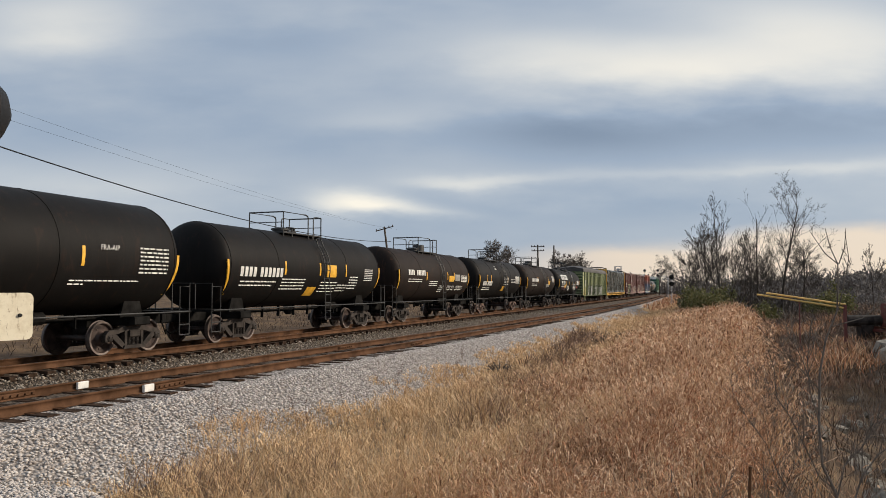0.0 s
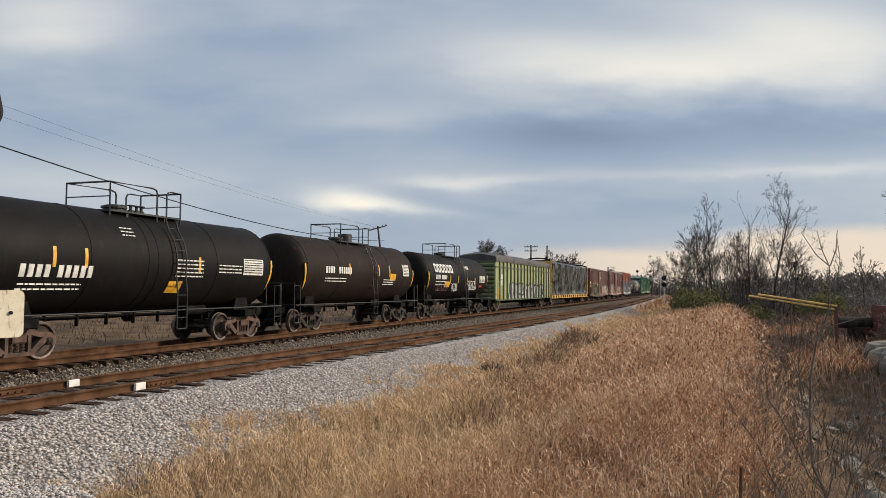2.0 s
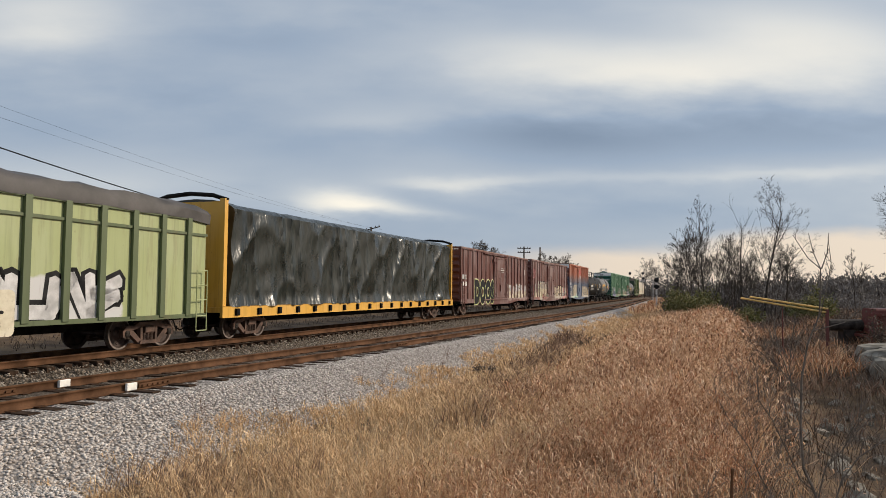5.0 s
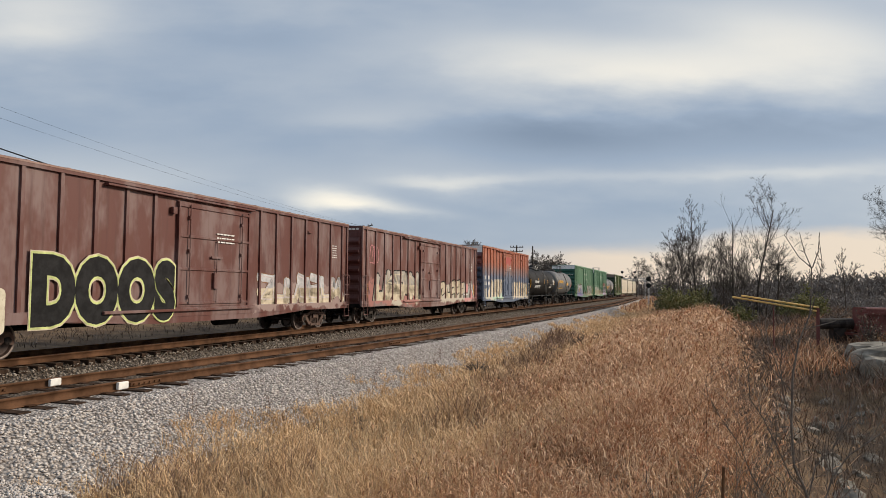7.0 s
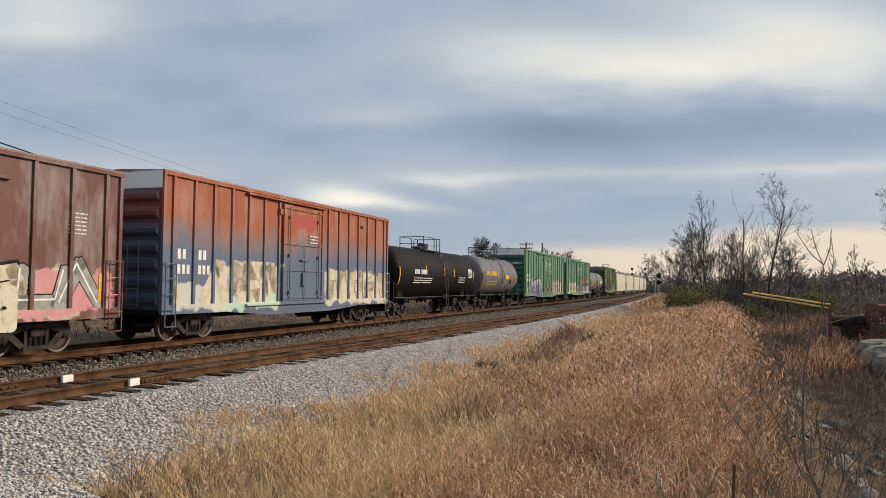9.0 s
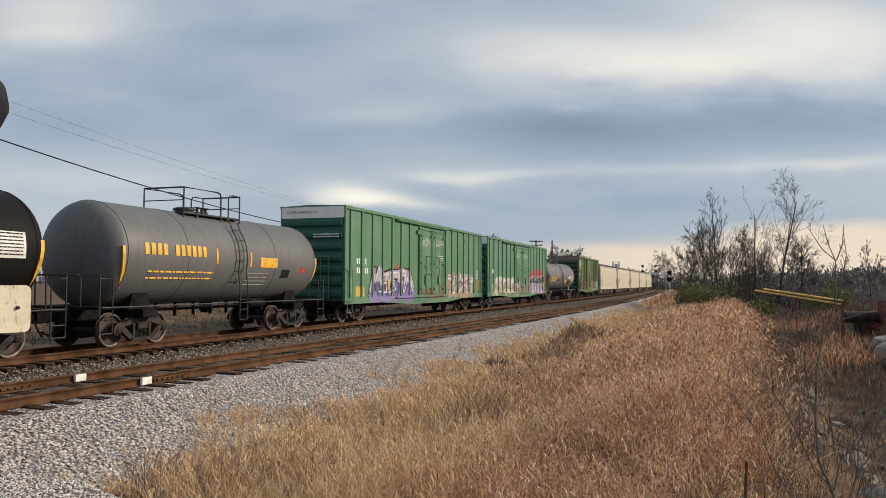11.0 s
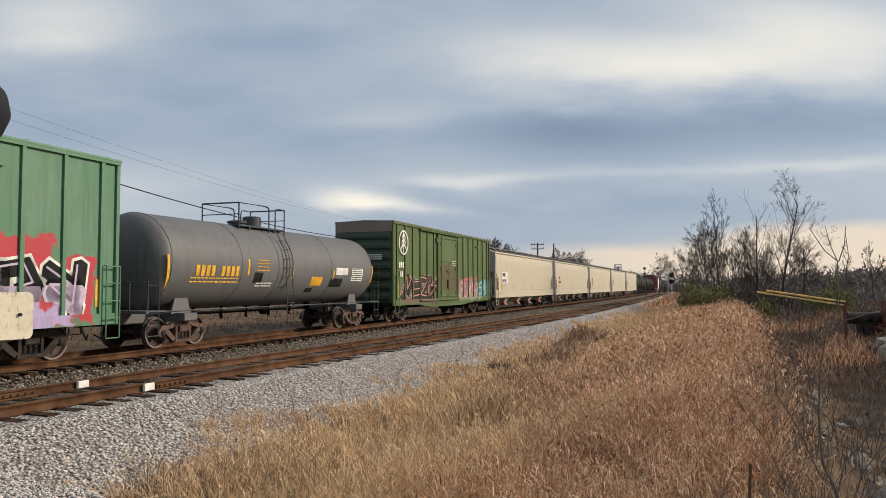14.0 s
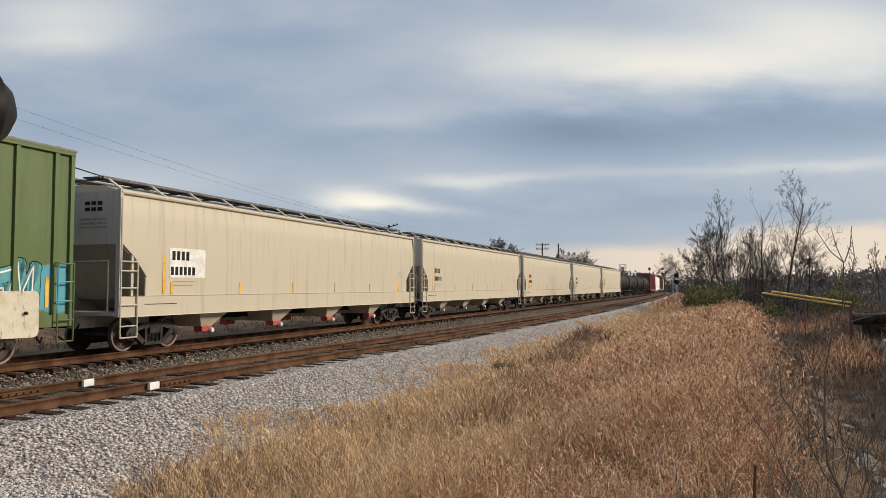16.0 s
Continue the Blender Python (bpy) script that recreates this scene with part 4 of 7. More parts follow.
def word_piece(car, text, x0, x1, z0, z1, layers, y=-1.545):
    """A sprayed word that can be read: the same fat letters in several layers (fatness, material)."""
    for k, (fatness, m) in enumerate(layers):
        cu = bpy.data.curves.new("graffiti", "FONT")
        cu.body, cu.size, cu.extrude, cu.offset, cu.resolution_u, cu.space_character = text, 1.0, .003, fatness, 4, 1.12
        tmp = bpy.data.objects.new("graffiti", cu)
        me = bpy.data.meshes.new_from_object(tmp)
        bpy.data.objects.remove(tmp)
        co = np.empty(len(me.vertices) * 3, np.float32)
        me.vertices.foreach_get("co", co)
        co = co.reshape(-1, 3)
        lo, hi = co.min(0), co.max(0)
        g = fatness * .9
        out = np.empty_like(co)
        sx, sz = (x1 - x0) / (hi[0] - lo[0] - 2 * g), (z1 - z0) / (hi[1] - lo[1] - 2 * g)
        out[:, 0], out[:, 2] = x0 + (co[:, 0] - lo[0] - g) * sx, z0 + (co[:, 1] - lo[1] - g) * sz
        out[:, 1] = y - .005 * k - co[:, 2] * .5
        me.vertices.foreach_set("co", out.ravel())
        me.materials.clear()
        me.materials.append(m)
        part("graffiti", me, car, "fat sprayed letters")


def end_lettering(car, h, y0, z0, text, size, mat):
    """Readable words on the end that faces the crossing."""
    p = lettering(car, 0, 0, text, size, 0, mat)
    p.matrix_basis = pose(-h - .034, y0, z0, 90, 0, -90)
    tagged(p, "stencilled words on the end")


def end_bars(car, h, y0, z0, rows, mat, x=.105):
    """Small unreadable lines on the end that faces the crossing."""
    sh = Shape()
    for width, height, gap in rows:
        y = y0
        while y > y0 - width:
            sh.box(-h - x - .006, -h - x, y - height * 1.6, y, z0 - height, z0)
            y -= height * 2.1
        z0 -= height + gap
    tagged(part("stencil", sh.mesh("stencil", mat), car), kind="stuff")


# ------------------------------------------------------------ covered hopper


BOARD_GREY = plain("running_board_steel", (0.10, 0.10, 0.105), 0.6, 0.2, 0.3, 3.0)


def hopper(label, u0, u1, mat, end_mat, seed=1, marks=True):
    car, h = begin_car("covered_hopper", label, "hopper car", u0, u1)
    W, zt, zb = 1.57, 4.30, 1.12
    sec = [(-W, zb + 0.3), (-W - .015, 2.4), (-W, 3.6), (-W + .05, zt - .08), (-W + .16, zt + .05), (-1.0, zt + .16), (-.4, zt + .21), (.4, zt + .21), (1.0, zt + .16), (W - .16, zt + .05), (W - .05, zt - .08), (W, 3.6), (W + .015, 2.4), (W, zb + .3)]
    b = Shape()
    # the shell runs back towards its ends below, where the slope sheets are
    def ring(x, cut):
        return [(x, y, max(z, cut)) for y, z in sec]
    xs = [-h + 0.02, -h + 0.55, -h + 1.05, -h + 1.65, 0.0, h - 1.65, h - 1.05, h - 0.55, h - 0.02]
    cuts = [2.95, 2.55, 2.0, zb + .3, zb + .3, zb + .3, 2.0, 2.55, 2.95]
    k = len(sec)
    v = [p for x, c in zip(xs, cuts) for p in ring(x, c)]
    f = [tuple(range(k))[::-1], tuple(range((len(xs) - 1) * k, len(xs) * k))]
    for i in range(len(xs) - 1):
        for j in range(k):
            f.append((i * k + j, i * k + (j + 1) % k, (i + 1) * k + (j + 1) % k, (i + 1) * k + j))
    b.put(v, f)
    part("body", b.mesh("body", mat, smooth=True), car)
    for s in (-1, 1):
        sl = Shape().box(-h, h, s * (W - 0.10), s * (W + 0.035), 0.98, zb + 0.42, c=0.02)
        part("side_sill", sl.mesh("side_sill", mat), car)
        t = Shape().tube([(-h, s * (W - 0.02), zt - 0.02), (h, s * (W - 0.02), zt - 0.02)], 0.06, 8)
        part("top_rail", t.mesh("top_rail", mat), car)
        e = Shape()
        x0 = s * h
        e.sweep([(x0 - s * .02, -W + .03, 2.9), (x0 - s * .02, W - .03, 2.9), (x0 - s * .06, W - .03, 2.9), (x0 - s * .06, -W + .03, 2.9)],
                [(x0 - s * 2.4, -W + .03, 1.15), (x0 - s * 2.4, W - .03, 1.15), (x0 - s * 2.44, W - .03, 1.15), (x0 - s * 2.44, -W + .03, 1.15)])
        part("slope_sheet", e.mesh("slope_sheet", end_mat), car)
        en = Shape().box(x0 - s * .02, x0 + s * .035, -W + .05, W - .05, 2.9, zt)
        en.box(x0 - s * .06, x0 + s * .05, -W - .02, -W + .10, 1.0, zt + .05).box(x0 - s * .06, x0 + s * .05, W - .10, W + .02, 1.0, zt + .05)
        part("end_panel", en.mesh("end_panel", end_mat), car)
        pl = Shape().box(x0 - s * .9, x0 + s * .1, -1.5, 1.5, 1.02, 1.12).box(x0 - s * 2.6, x0 + s * .1, -.3, .3, .68, 1.0)
        part("end_platform", pl.mesh("end_platform", end_mat), car)
        # gusset beside the open end, post and ladder
        g = Shape().slab([(x0 - s * .42, 1.45), (x0 - s * .42, 2.75), (x0 - s * .50, 2.75), (x0 - s * .50, 1.45)], -W, -W + .05)
        g.slab([(x0 - s * .95, 1.45), (x0 - s * .95, 2.05), (x0 - s * 1.15, 2.05), (x0 - s * 1.62, 1.45)], -W - .006, -W + .04)
        part("gusset", g.mesh("gusset", mat), car)
        lad = Shape()
        for x in (x0 + s * .03, x0 - s * .58):
            lad.tube([(x, -W - .07, .45), (x, -W - .07, zt - .2 if x == x0 + s * .03 else 2.45)], 0.022)
        for z in (.45, .75, 1.3, 1.75, 2.2, 2.45):
            lad.tube([(x0 + s * .03, -W - .07, z), (x0 - s * .58, -W - .07, z)], 0.02)
        lad.tube([(x0 + s * .12, -1.3, 2.45), (x0 + s * .12, 1.3, 2.45)], 0.022)
        lad.tube([(x0 + s * .12, -1.3, 1.1), (x0 + s * .12, -1.3, 2.45)], 0.022)
        part("ladder", lad.mesh("ladder", mat), car)
        add_truck(car, s * (h - 1.9), 0)
    for i in range(4):
        x = (-1.5 + i) * (2 * h - 6.2) / 3.55
        o = Shape()
        o.sweep([(x - .85, -1.5, 1.12), (x + .85, -1.5, 1.12), (x + .85, 1.5, 1.12), (x - .85, 1.5, 1.12)], [(x - .26, -1.12, .55), (x + .26, -1.12, .55), (x + .26, 1.12, .55), (x - .26, 1.12, .55)])
        outlet = part("outlet_hopper", o.mesh("outlet_hopper", mat), car)
        for y in (-1.15, .85):
            gate = Shape().box(x - .25, x + .25, y, y + .3, .38, .55, c=.02)
            part("outlet_gate", gate.mesh("outlet_gate", RED_TAG if seed == 1 else TRUCK_RUST), outlet)
        cap = Shape().lathe([(-1.26, .06), (-1.24, .08), (-1.15, .08), (-1.1, .06)], 12, "y", (x + .16, 0, .42))
        part("outlet_cap", cap.mesh("outlet_cap", WHITE), outlet)
    rb = Shape()
    for y in (-.45, .45):
        rb.box(-h + .1, h - .1, y - .28, y + .28, zt + .40, zt + .44)
    for x in np.linspace(-h + .3, h - .3, 13):
        for y in (-1, 1):
            sup = Shape().sweep([(x - .06, y * (W - .2), zt + .03), (x + .05, y * (W - .2), zt + .03), (x + .05, y * (W - .14), zt + .03), (x - .05, y * (W - .14), zt + .03)],
                     [(x - .05, y * .80, zt + .40), (x + .05, y * .80, zt + .40), (x + .05, y * .86, zt + .40), (x - .05, y * .86, zt + .40)])
            part("board_bracket", sup.mesh("board_bracket", mat), car)
        rb.box(x - .05, x + .05, -.82, .82, zt + .36, zt + .40)
    for y in (-.84, .84):
        rb.box(-h + .1, h - .1, y - .03, y + .03, zt + .38, zt + .45)
    part("running_board", rb.mesh("running_board", BOARD_GREY), car)
    hatch = Shape().box(-h + 1, h - 1, -.17, .17, zt + .2, zt + .34, c=.04)
    part("roof_hatch", hatch.mesh("roof_hatch", mat), car)
    for x in np.linspace(-h + 2.0, h - 2.0, 6):
        part("reflective_stripe", Shape().box(x - .05, x + .05, -W - .02, -W - .008, zb + .45, zb + .8).mesh("reflective_stripe", YELLOW), car)
    if marks:
        part("number_patch", Shape().box(-h + 1.9, -h + 3.5, -W - .019, -W - .012, 2.05, 2.9).mesh("number_patch", WHITE if seed == 1 else mat), car)
        end_bars(car, h, -.2, 3.6, [(.9, .05, .06)] * 3, GREY_SPRAY, x=.036)
        end_bars(car, h, -.4, 4.05, [(.5, .10, .06)] * 2, INK, x=.036)
        figures(car, -h + 2.0, 2.55, 4, .26, -W - .020, INK)
        figures(car, -h + 1.95, 2.12, 6, .24, -W - .020, INK)
        bars(car, -h + 2.05, 1.95, [(1.0, .05, .06), (.9, .05, .06)], -W - .012, GREY_SPRAY, seed=seed)
        bars(car, -h + .9, 1.32, [(1.3, .04, .05)], -W - .036, INK, seed=seed + 3)
        part("reflective_stripe", Shape().box(-h + 1.62, -h + 1.73, -W - .02, -W - .008, 1.6, 2.65).mesh("reflective_stripe", YELLOW), car)
        bars(car, h - 2.0, 2.5, [(.7, .05, .06)] * 3, -W - .012, GREY_SPRAY, seed=seed + 4)
    fr = Shape().box(-h + 2, h - 2, -.25, .25, .72, 1.0)
    part("centre_sill", fr.mesh("centre_sill", UNDER), car)
    couplers(car, h)
    return car


# ------------------------------------------------------------ open car with a tarpaulin, wrapped centre-beam flat


def tarp_car(label, u0, u1, mat, tarp, end_mat):
    car, h = begin_car("tarped_gondola", label, "gondola car", u0, u1)
    W, zb, zt = 1.52, .85, 3.92
    b = Shape().box(-h, h, -W, W, zb, zt)
    part("body", b.mesh("body", mat), car)
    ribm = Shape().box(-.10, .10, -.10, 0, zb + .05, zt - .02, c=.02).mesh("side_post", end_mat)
    for i in range(17):
        x = -h + 1.05 + i * (2 * h - 1.5) / 16.4
        for s in (-1, 1):
            part("side_post", ribm, car, at=pose(x, s * W, 0, 0, 0, 0 if s < 0 else 180))
    for s in (-1, 1):
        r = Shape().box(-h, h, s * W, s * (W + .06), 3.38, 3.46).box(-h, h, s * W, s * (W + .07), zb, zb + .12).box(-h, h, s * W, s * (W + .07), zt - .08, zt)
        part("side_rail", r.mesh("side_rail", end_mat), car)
        for i in range(9):
            z = zb + .25 + i * .33
            e = Shape().sweep([(s * h, -W + .05, z), (s * (h + .09), -W + .08, z + .06), (s * (h + .09), -W + .08, z + .15), (s * h, -W + .05, z + .21)],
                    [(s * h, W - .05, z), (s * (h + .09), W - .08, z + .06), (s * (h + .09), W - .08, z + .15), (s * h, W - .05, z + .21)])
            part("end_rib", e.mesh("end_rib", end_mat), car)
        lad = Shape()
        for x in (s * (h - .1), s * (h - .62)):
            lad.tube([(x, -W - .16, .45), (x, -W - .16, 2.3)], .02)
        for z in (.45, .9, 1.4, 1.85, 2.3):
            lad.tube([(s * (h - .1), -W - .16, z), (s * (h - .62), -W - .16, z)], .018)
        part("ladder", lad.mesh("ladder", mat), car)
        part("end_platform", Shape().box(s * (h - .2), s * (h + .12), -1.5, 1.5, .8, .95).mesh("end_platform", UNDER), car)
        add_truck(car, s * (h - 2.0), 1)
    # sheet pulled over the load, with a skirt that hangs down the sides
    rng = random.Random(5)
    nx, sec = 34, [(-W - .09, zt - .05), (-W - .10, zt + .25), (-W + .02, zt + .42), (-1.1, zt + .52), (-.5, zt + .62), (0, zt + .66), (.5, zt + .62), (1.1, zt + .52), (W - .02, zt + .42), (W + .10, zt + .25), (W + .09, zt - .05)]
    v, f, k = [], [], len(sec)
    for i in range(nx + 1):
        x = -h - .08 + (2 * h + .16) * i / nx
        end = min(i, nx - i)
        drop = (.16, .06, .0)[min(end, 2)]
        for j, (y, z) in enumerate(sec):
            inner = 2 <= j <= k - 3
            v.append((x, y + rng.uniform(-.015, .015), z - (drop if inner else drop * .5) + (rng.uniform(-.05, .06) if inner else rng.uniform(-.03, .03))))
    for i in range(nx):
        for j in range(k - 1):
            f.append((i * k + j, i * k + j + 1, (i + 1) * k + j + 1, (i + 1) * k + j))
    f += [tuple(range(k))[::-1], tuple(range(nx * k, nx * k + k))]
    part("tarpaulin", Shape().put(v, f).mesh("tarpaulin", tarp, smooth=True), car, "dark grey tarpaulin over the load")
    part("reflective_stripe", Shape().box(-h + .95 - .75 + .5, -h + .95 - .75 + .62, -W - .016, -W - .006, zb + .05, zb + 1.0).mesh("reflective_stripe", YELLOW), car)
    part("centre_sill", Shape().box(-h + .4, h - .4, -.3, .3, .55, .85, c=.03).mesh("centre_sill", UNDER), car)
    couplers(car, h)
    return car


def wrapped_car(label, u0, u1, deck_mat, wrap):
    car, h = begin_car("centre_beam_flat_car", label, "flat car", u0, u1)
    d = Shape().box(-h, h, -1.5, 1.5, .95, 1.12)
    for s in (-1, 1):
        d.box(-h, h, s * 1.44, s * 1.54, .78, 1.16, c=.02)
    part("deck", d.mesh("deck", deck_mat), car)
    pocket = Shape().box(-.09, .09, -1.62, -1.50, .84, 1.08, c=.02).mesh("stake_pocket", UNDER)
    for x in np.linspace(-h + .8, h - .8, 18):
        part("stake_pocket", pocket, car, at=pose(x, 0, 0))
    for s in (-1, 1):
        e = Shape().box(s * (h - .24), s * (h - .05), -1.5, -1.3, 1.12, 4.75).box(s * (h - .24), s * (h - .05), 1.3, 1.5, 1.12, 4.75)
        e.box(s * (h - .2), s * (h - .1), -1.3, 1.3, 1.12, 4.65)
        arch = Shape().tube([(s * (h - .2), -1.5, 4.7), (s * (h - .2), -.9, 4.88), (s * (h - .2), 0, 4.95), (s * (h - .2), .9, 4.88), (s * (h - .2), 1.5, 4.7)], .08)
        part("bulkhead", e.mesh("bulkhead", deck_mat), car)
        part("top_beam", arch.mesh("top_beam", UNDER), car)
        add_truck(car, s * (h - 2.4), 1)
    # the load under loose plastic sheeting, folded and torn
    nx, nz = 240, 26
    sec = [(-1.47, 1.14 + 3.3 * j / nz) for j in range(nz + 1)] + [(-1.3, 4.60), (-.7, 4.72), (0, 4.76), (.7, 4.72), (1.3, 4.60)] + [(1.47, 4.44 - 3.3 * j / 6) for j in range(7)]
    k = len(sec)
    v, f = [], []
    L = h - .45
    for i in range(nx + 1):
        x = -L + 2 * L * i / nx
        for j, (y, z) in enumerate(sec):
            n1 = noise.noise((x * .55, 0, z * .22))
            n2 = abs(noise.noise((x * 1.1 + z * .12, 3.0, z * .10)))
            n3 = noise.noise((x * 1.1 - z * .8, 9.0, z * .9))
            n4 = noise.noise((x * 3.0, 5.0, z * 1.6))
            n5 = abs(noise.noise((x * .5 - z * .22, 7.0, z * .25)))
            push = .14 * n1 + .13 * (1 - n2) ** 6 + .12 * (1 - n5) ** 5 + .03 * n3 + .012 * n4 - .07
            low = max(0, 1.5 - z)
            if y < -1.4 or y > 1.4:
                v.append((x + .05 * n3, y + (-1 if y < 0 else 1) * (push + low * .18), z))
            else:
                v.append((x, y, z + .06 * n1 + .05 * n4))
    for i in range(nx):
        for j in range(k - 1):
            f.append((i * k + j, i * k + j + 1, (i + 1) * k + j + 1, (i + 1) * k + j))
    f += [tuple(range(k))[::-1], tuple(range(nx * k, nx * k + k))]
    part("wrapping", Shape().put(v, f).mesh("wrapping", wrap, smooth=True), car, "loose dark plastic sheeting with folds")
    part("centre_sill", Shape().box(-h + .4, h - .4, -.3, .3, .5, .95, c=.03).mesh("centre_sill", UNDER), car)
    couplers(car, h)
    return car


def block_name(car, x0, z0, n, height, curve):
    """A maker's name as a row of plain rounded rings."""
    for i in range(n):
        x, w_ = x0 + i * height * 1.12, height * 0.92
        v, f, k = [], [], 28
        for ring, lift in ((1.0, -.01), (.52, -.01), (.52, .02), (1.0, .02)):
            for j in range(k):
                t = 2 * math.pi * j / k
                ct, st = math.cos(t), math.sin(t)
                px, pz = (math.copysign(abs(q) ** .45, q) * ring for q in (ct, st))
                z = z0 + height * (.5 + .5 * pz)
                v.append((x + w_ * (.5 + .5 * px), curve(z) + lift, z))
        for q in range(4):
            for j in range(k):
                f.append((q * k + j, q * k + (j + 1) % k, (q + 1) % 4 * k + (j + 1) % k, (q + 1) % 4 * k + j))
        sh = Shape().put(v, f)
        part("name_ring", sh.mesh("name_ring", WHITE), car, "white rounded ring of the maker's mark")
# ------------------------------------------------------------ colours of the cars
TANK_BLACK = painted("tank_black", (0.0065, 0.0057, 0.0053), fade=0.02, rust=0.14, rough=0.6, spec=0.14)
TANK_BROWN = painted("tank_black_rusty", (0.015, 0.010, 0.008), fade=0.03, rust=0.35, rough=0.65, spec=0.14)
TANK_GREY = painted("tank_grey", (0.125, 0.125, 0.126), fade=0.12, rust=0.12, rough=0.55)
TANK_PALE = painted("tank_pale_grey", (0.120, 0.120, 0.122), fade=0.12, rust=0.12, rough=0.5)
CREAM = painted("hopper_cream", (0.50, 0.447, 0.345), fade=0.12, rust=0.05, rough=0.55)
CREAM_END = painted("hopper_end_grey", (0.42, 0.40, 0.37), fade=0.2, rust=0.1, rough=0.55)
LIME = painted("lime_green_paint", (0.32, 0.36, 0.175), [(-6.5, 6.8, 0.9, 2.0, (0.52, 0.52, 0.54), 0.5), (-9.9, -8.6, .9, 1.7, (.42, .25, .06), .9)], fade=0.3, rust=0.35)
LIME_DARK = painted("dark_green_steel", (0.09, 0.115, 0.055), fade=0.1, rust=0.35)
LIME_END = painted("green_end_steel", (0.06, 0.115, 0.075), fade=0.1, rust=0.3)
TARP = plain("tarpaulin_grey", (0.052, 0.047, 0.046), 0.65, 0.0, 0.3, 1.2)
DECK_YELLOW = painted("deck_yellow", (0.62, 0.34, 0.05), fade=0.2, rust=0.5)


def wrap_build(g):
    p = here(g)
    n = g.noise(p, 0.6, 5.0)
    f = g.noise(g.stretch(p, 2.6, 2.6, 0.55), 1.3, 3.0, 0.5)
    col = g.mix(g.smooth(n, 0.35, 0.65), (0.008, 0.011, 0.009), (0.026, 0.031, 0.028))
    return surface(g, col, g.math("ADD", 0.20, g.math("MULTIPLY", n, 0.16)), 0.0, f, 0.7, 0.10, 0.5)


WRAP = material("plastic_sheet_dark", wrap_build)
RED_A = painted("boxcar_red_brown", (0.108, 0.035, 0.027), [(2.7, 9.9, 1.0, 1.9, (0.30, 0.22, 0.20), 1.4)], fade=0.6, rust=0.3)
RED_B = painted("boxcar_red_brown_faded", (0.128, 0.046, 0.035), [(-7.4, -2.2, .95, 2.1, (0.50, 0.45, 0.37), 1.0), (1.7, 8.9, .95, 2.0, (0.50, 0.45, 0.37), 1.0), (-9.5, -2.2, .95, 2.0, (0.33, 0.14, 0.12), 2.2), (7.0, 9.9, .95, 2.0, (0.56, 0.25, 0.25), 1.4)], fade=0.95, rust=0.25)
RED_ROOF = painted("boxcar_red_roof", (0.26, 0.15, 0.115), fade=0.5, rust=0.3)
RED_END = painted("boxcar_red_end", (0.10, 0.032, 0.026), fade=0.15, rust=0.3)
COLOURED = painted("boxcar_orange_blue", (0.31, 0.085, 0.036), [(-6.0, -1.9, .95, 2.4, (0.58, 0.56, 0.40), 1.0), (-5.4, -2.2, .95, 1.6, (0.42, 0.58, 0.48), 1.0), (1.7, 8.2, .95, 2.3, (0.60, 0.53, 0.42), .8), (-7.9, -5.4, .95, 1.75, (0.55, 0.53, 0.45), .8), (-1.0, .9, 3.9, 4.5, (.36, .06, .05), .6)], fade=0.55, rust=0.2,
                   bands=((-2.0, 3.15, (0.085, 0.135, 0.205)), (3.0, 3.5, (0.19, 0.15, 0.15))))
COLOURED_END = painted("boxcar_blue_end", (0.05, 0.07, 0.11), fade=0.15, rust=0.3, bands=((3.6, 4.4, (0.20, 0.05, 0.03)),))
GREEN_A = painted("boxcar_green", (0.086, 0.198, 0.110), [(-7.8, -2.4, .85, 1.6, (0.22, 0.18, 0.38), .9), (-7.4, -3.0, 1.55, 2.1, (0.40, 0.34, 0.44), 1.7), (-7.4, -2.8, 2.3, 2.5, (0.30, 0.12, 0.04), 1.4), (3.2, 8.4, .95, 2.2, (0.33, 0.24, 0.17), 1.5), (-1.4, 2.3, 1.0, 1.35, (0.16, 0.11, 0.06), 1.6), (-9.2, -8.3, 1.15, 1.6, (0.60, 0.40, 0.06), .3)], fade=0.30, rust=0.3)
GREEN_B = painted("boxcar_green_sprayed", (0.085, 0.200, 0.115), [(-8.6, -.6, .95, 1.8, (0.52, 0.44, 0.32), 1.5), (2.9, 9.4, .95, 2.55, (0.46, 0.03, 0.05), 1.5), (4.2, 8.0, 2.3, 3.0, (0.46, 0.03, 0.05), 1.2), (3.5, 8.8, .95, 1.5, (0.40, 0.34, 0.55), 1.1), (-2.2, 2.2, 1.0, 1.7, (0.22, 0.19, 0.15), 2.0)], fade=0.32, rust=0.3)
GREEN_END = painted("boxcar_green_end", (0.015, 0.085, 0.062), fade=0.05, rust=0.15)
GREEN_ROOF = painted("boxcar_green_roof", (0.12, 0.27, 0.16), fade=0.4, rust=0.2)
OLIVE = painted("boxcar_dark_green", (0.080, 0.124, 0.036), [(6.7, 7.5, 1.2, 2.1, (0.35, 0.42, 0.40), .4), (7.45, 8.4, 1.2, 2.25, (0.08, 0.33, 0.42), .3), (-7.2, -2.4, 1.0, 2.0, (0.17, 0.10, 0.085), .9), (1.8, 6.8, 1.0, 2.1, (0.28, 0.28, 0.22), .9), (1.9, 6.0, 1.7, 2.3, (0.52, 0.15, 0.16), 1.0), (-1.9, 1.3, 1.5, 3.0, (0.098, 0.085, 0.038), 2.2)], fade=0.15, rust=0.3)
OLIVE_END = painted("boxcar_dark_green_end", (0.03, 0.052, 0.03), fade=0.05, rust=0.2)
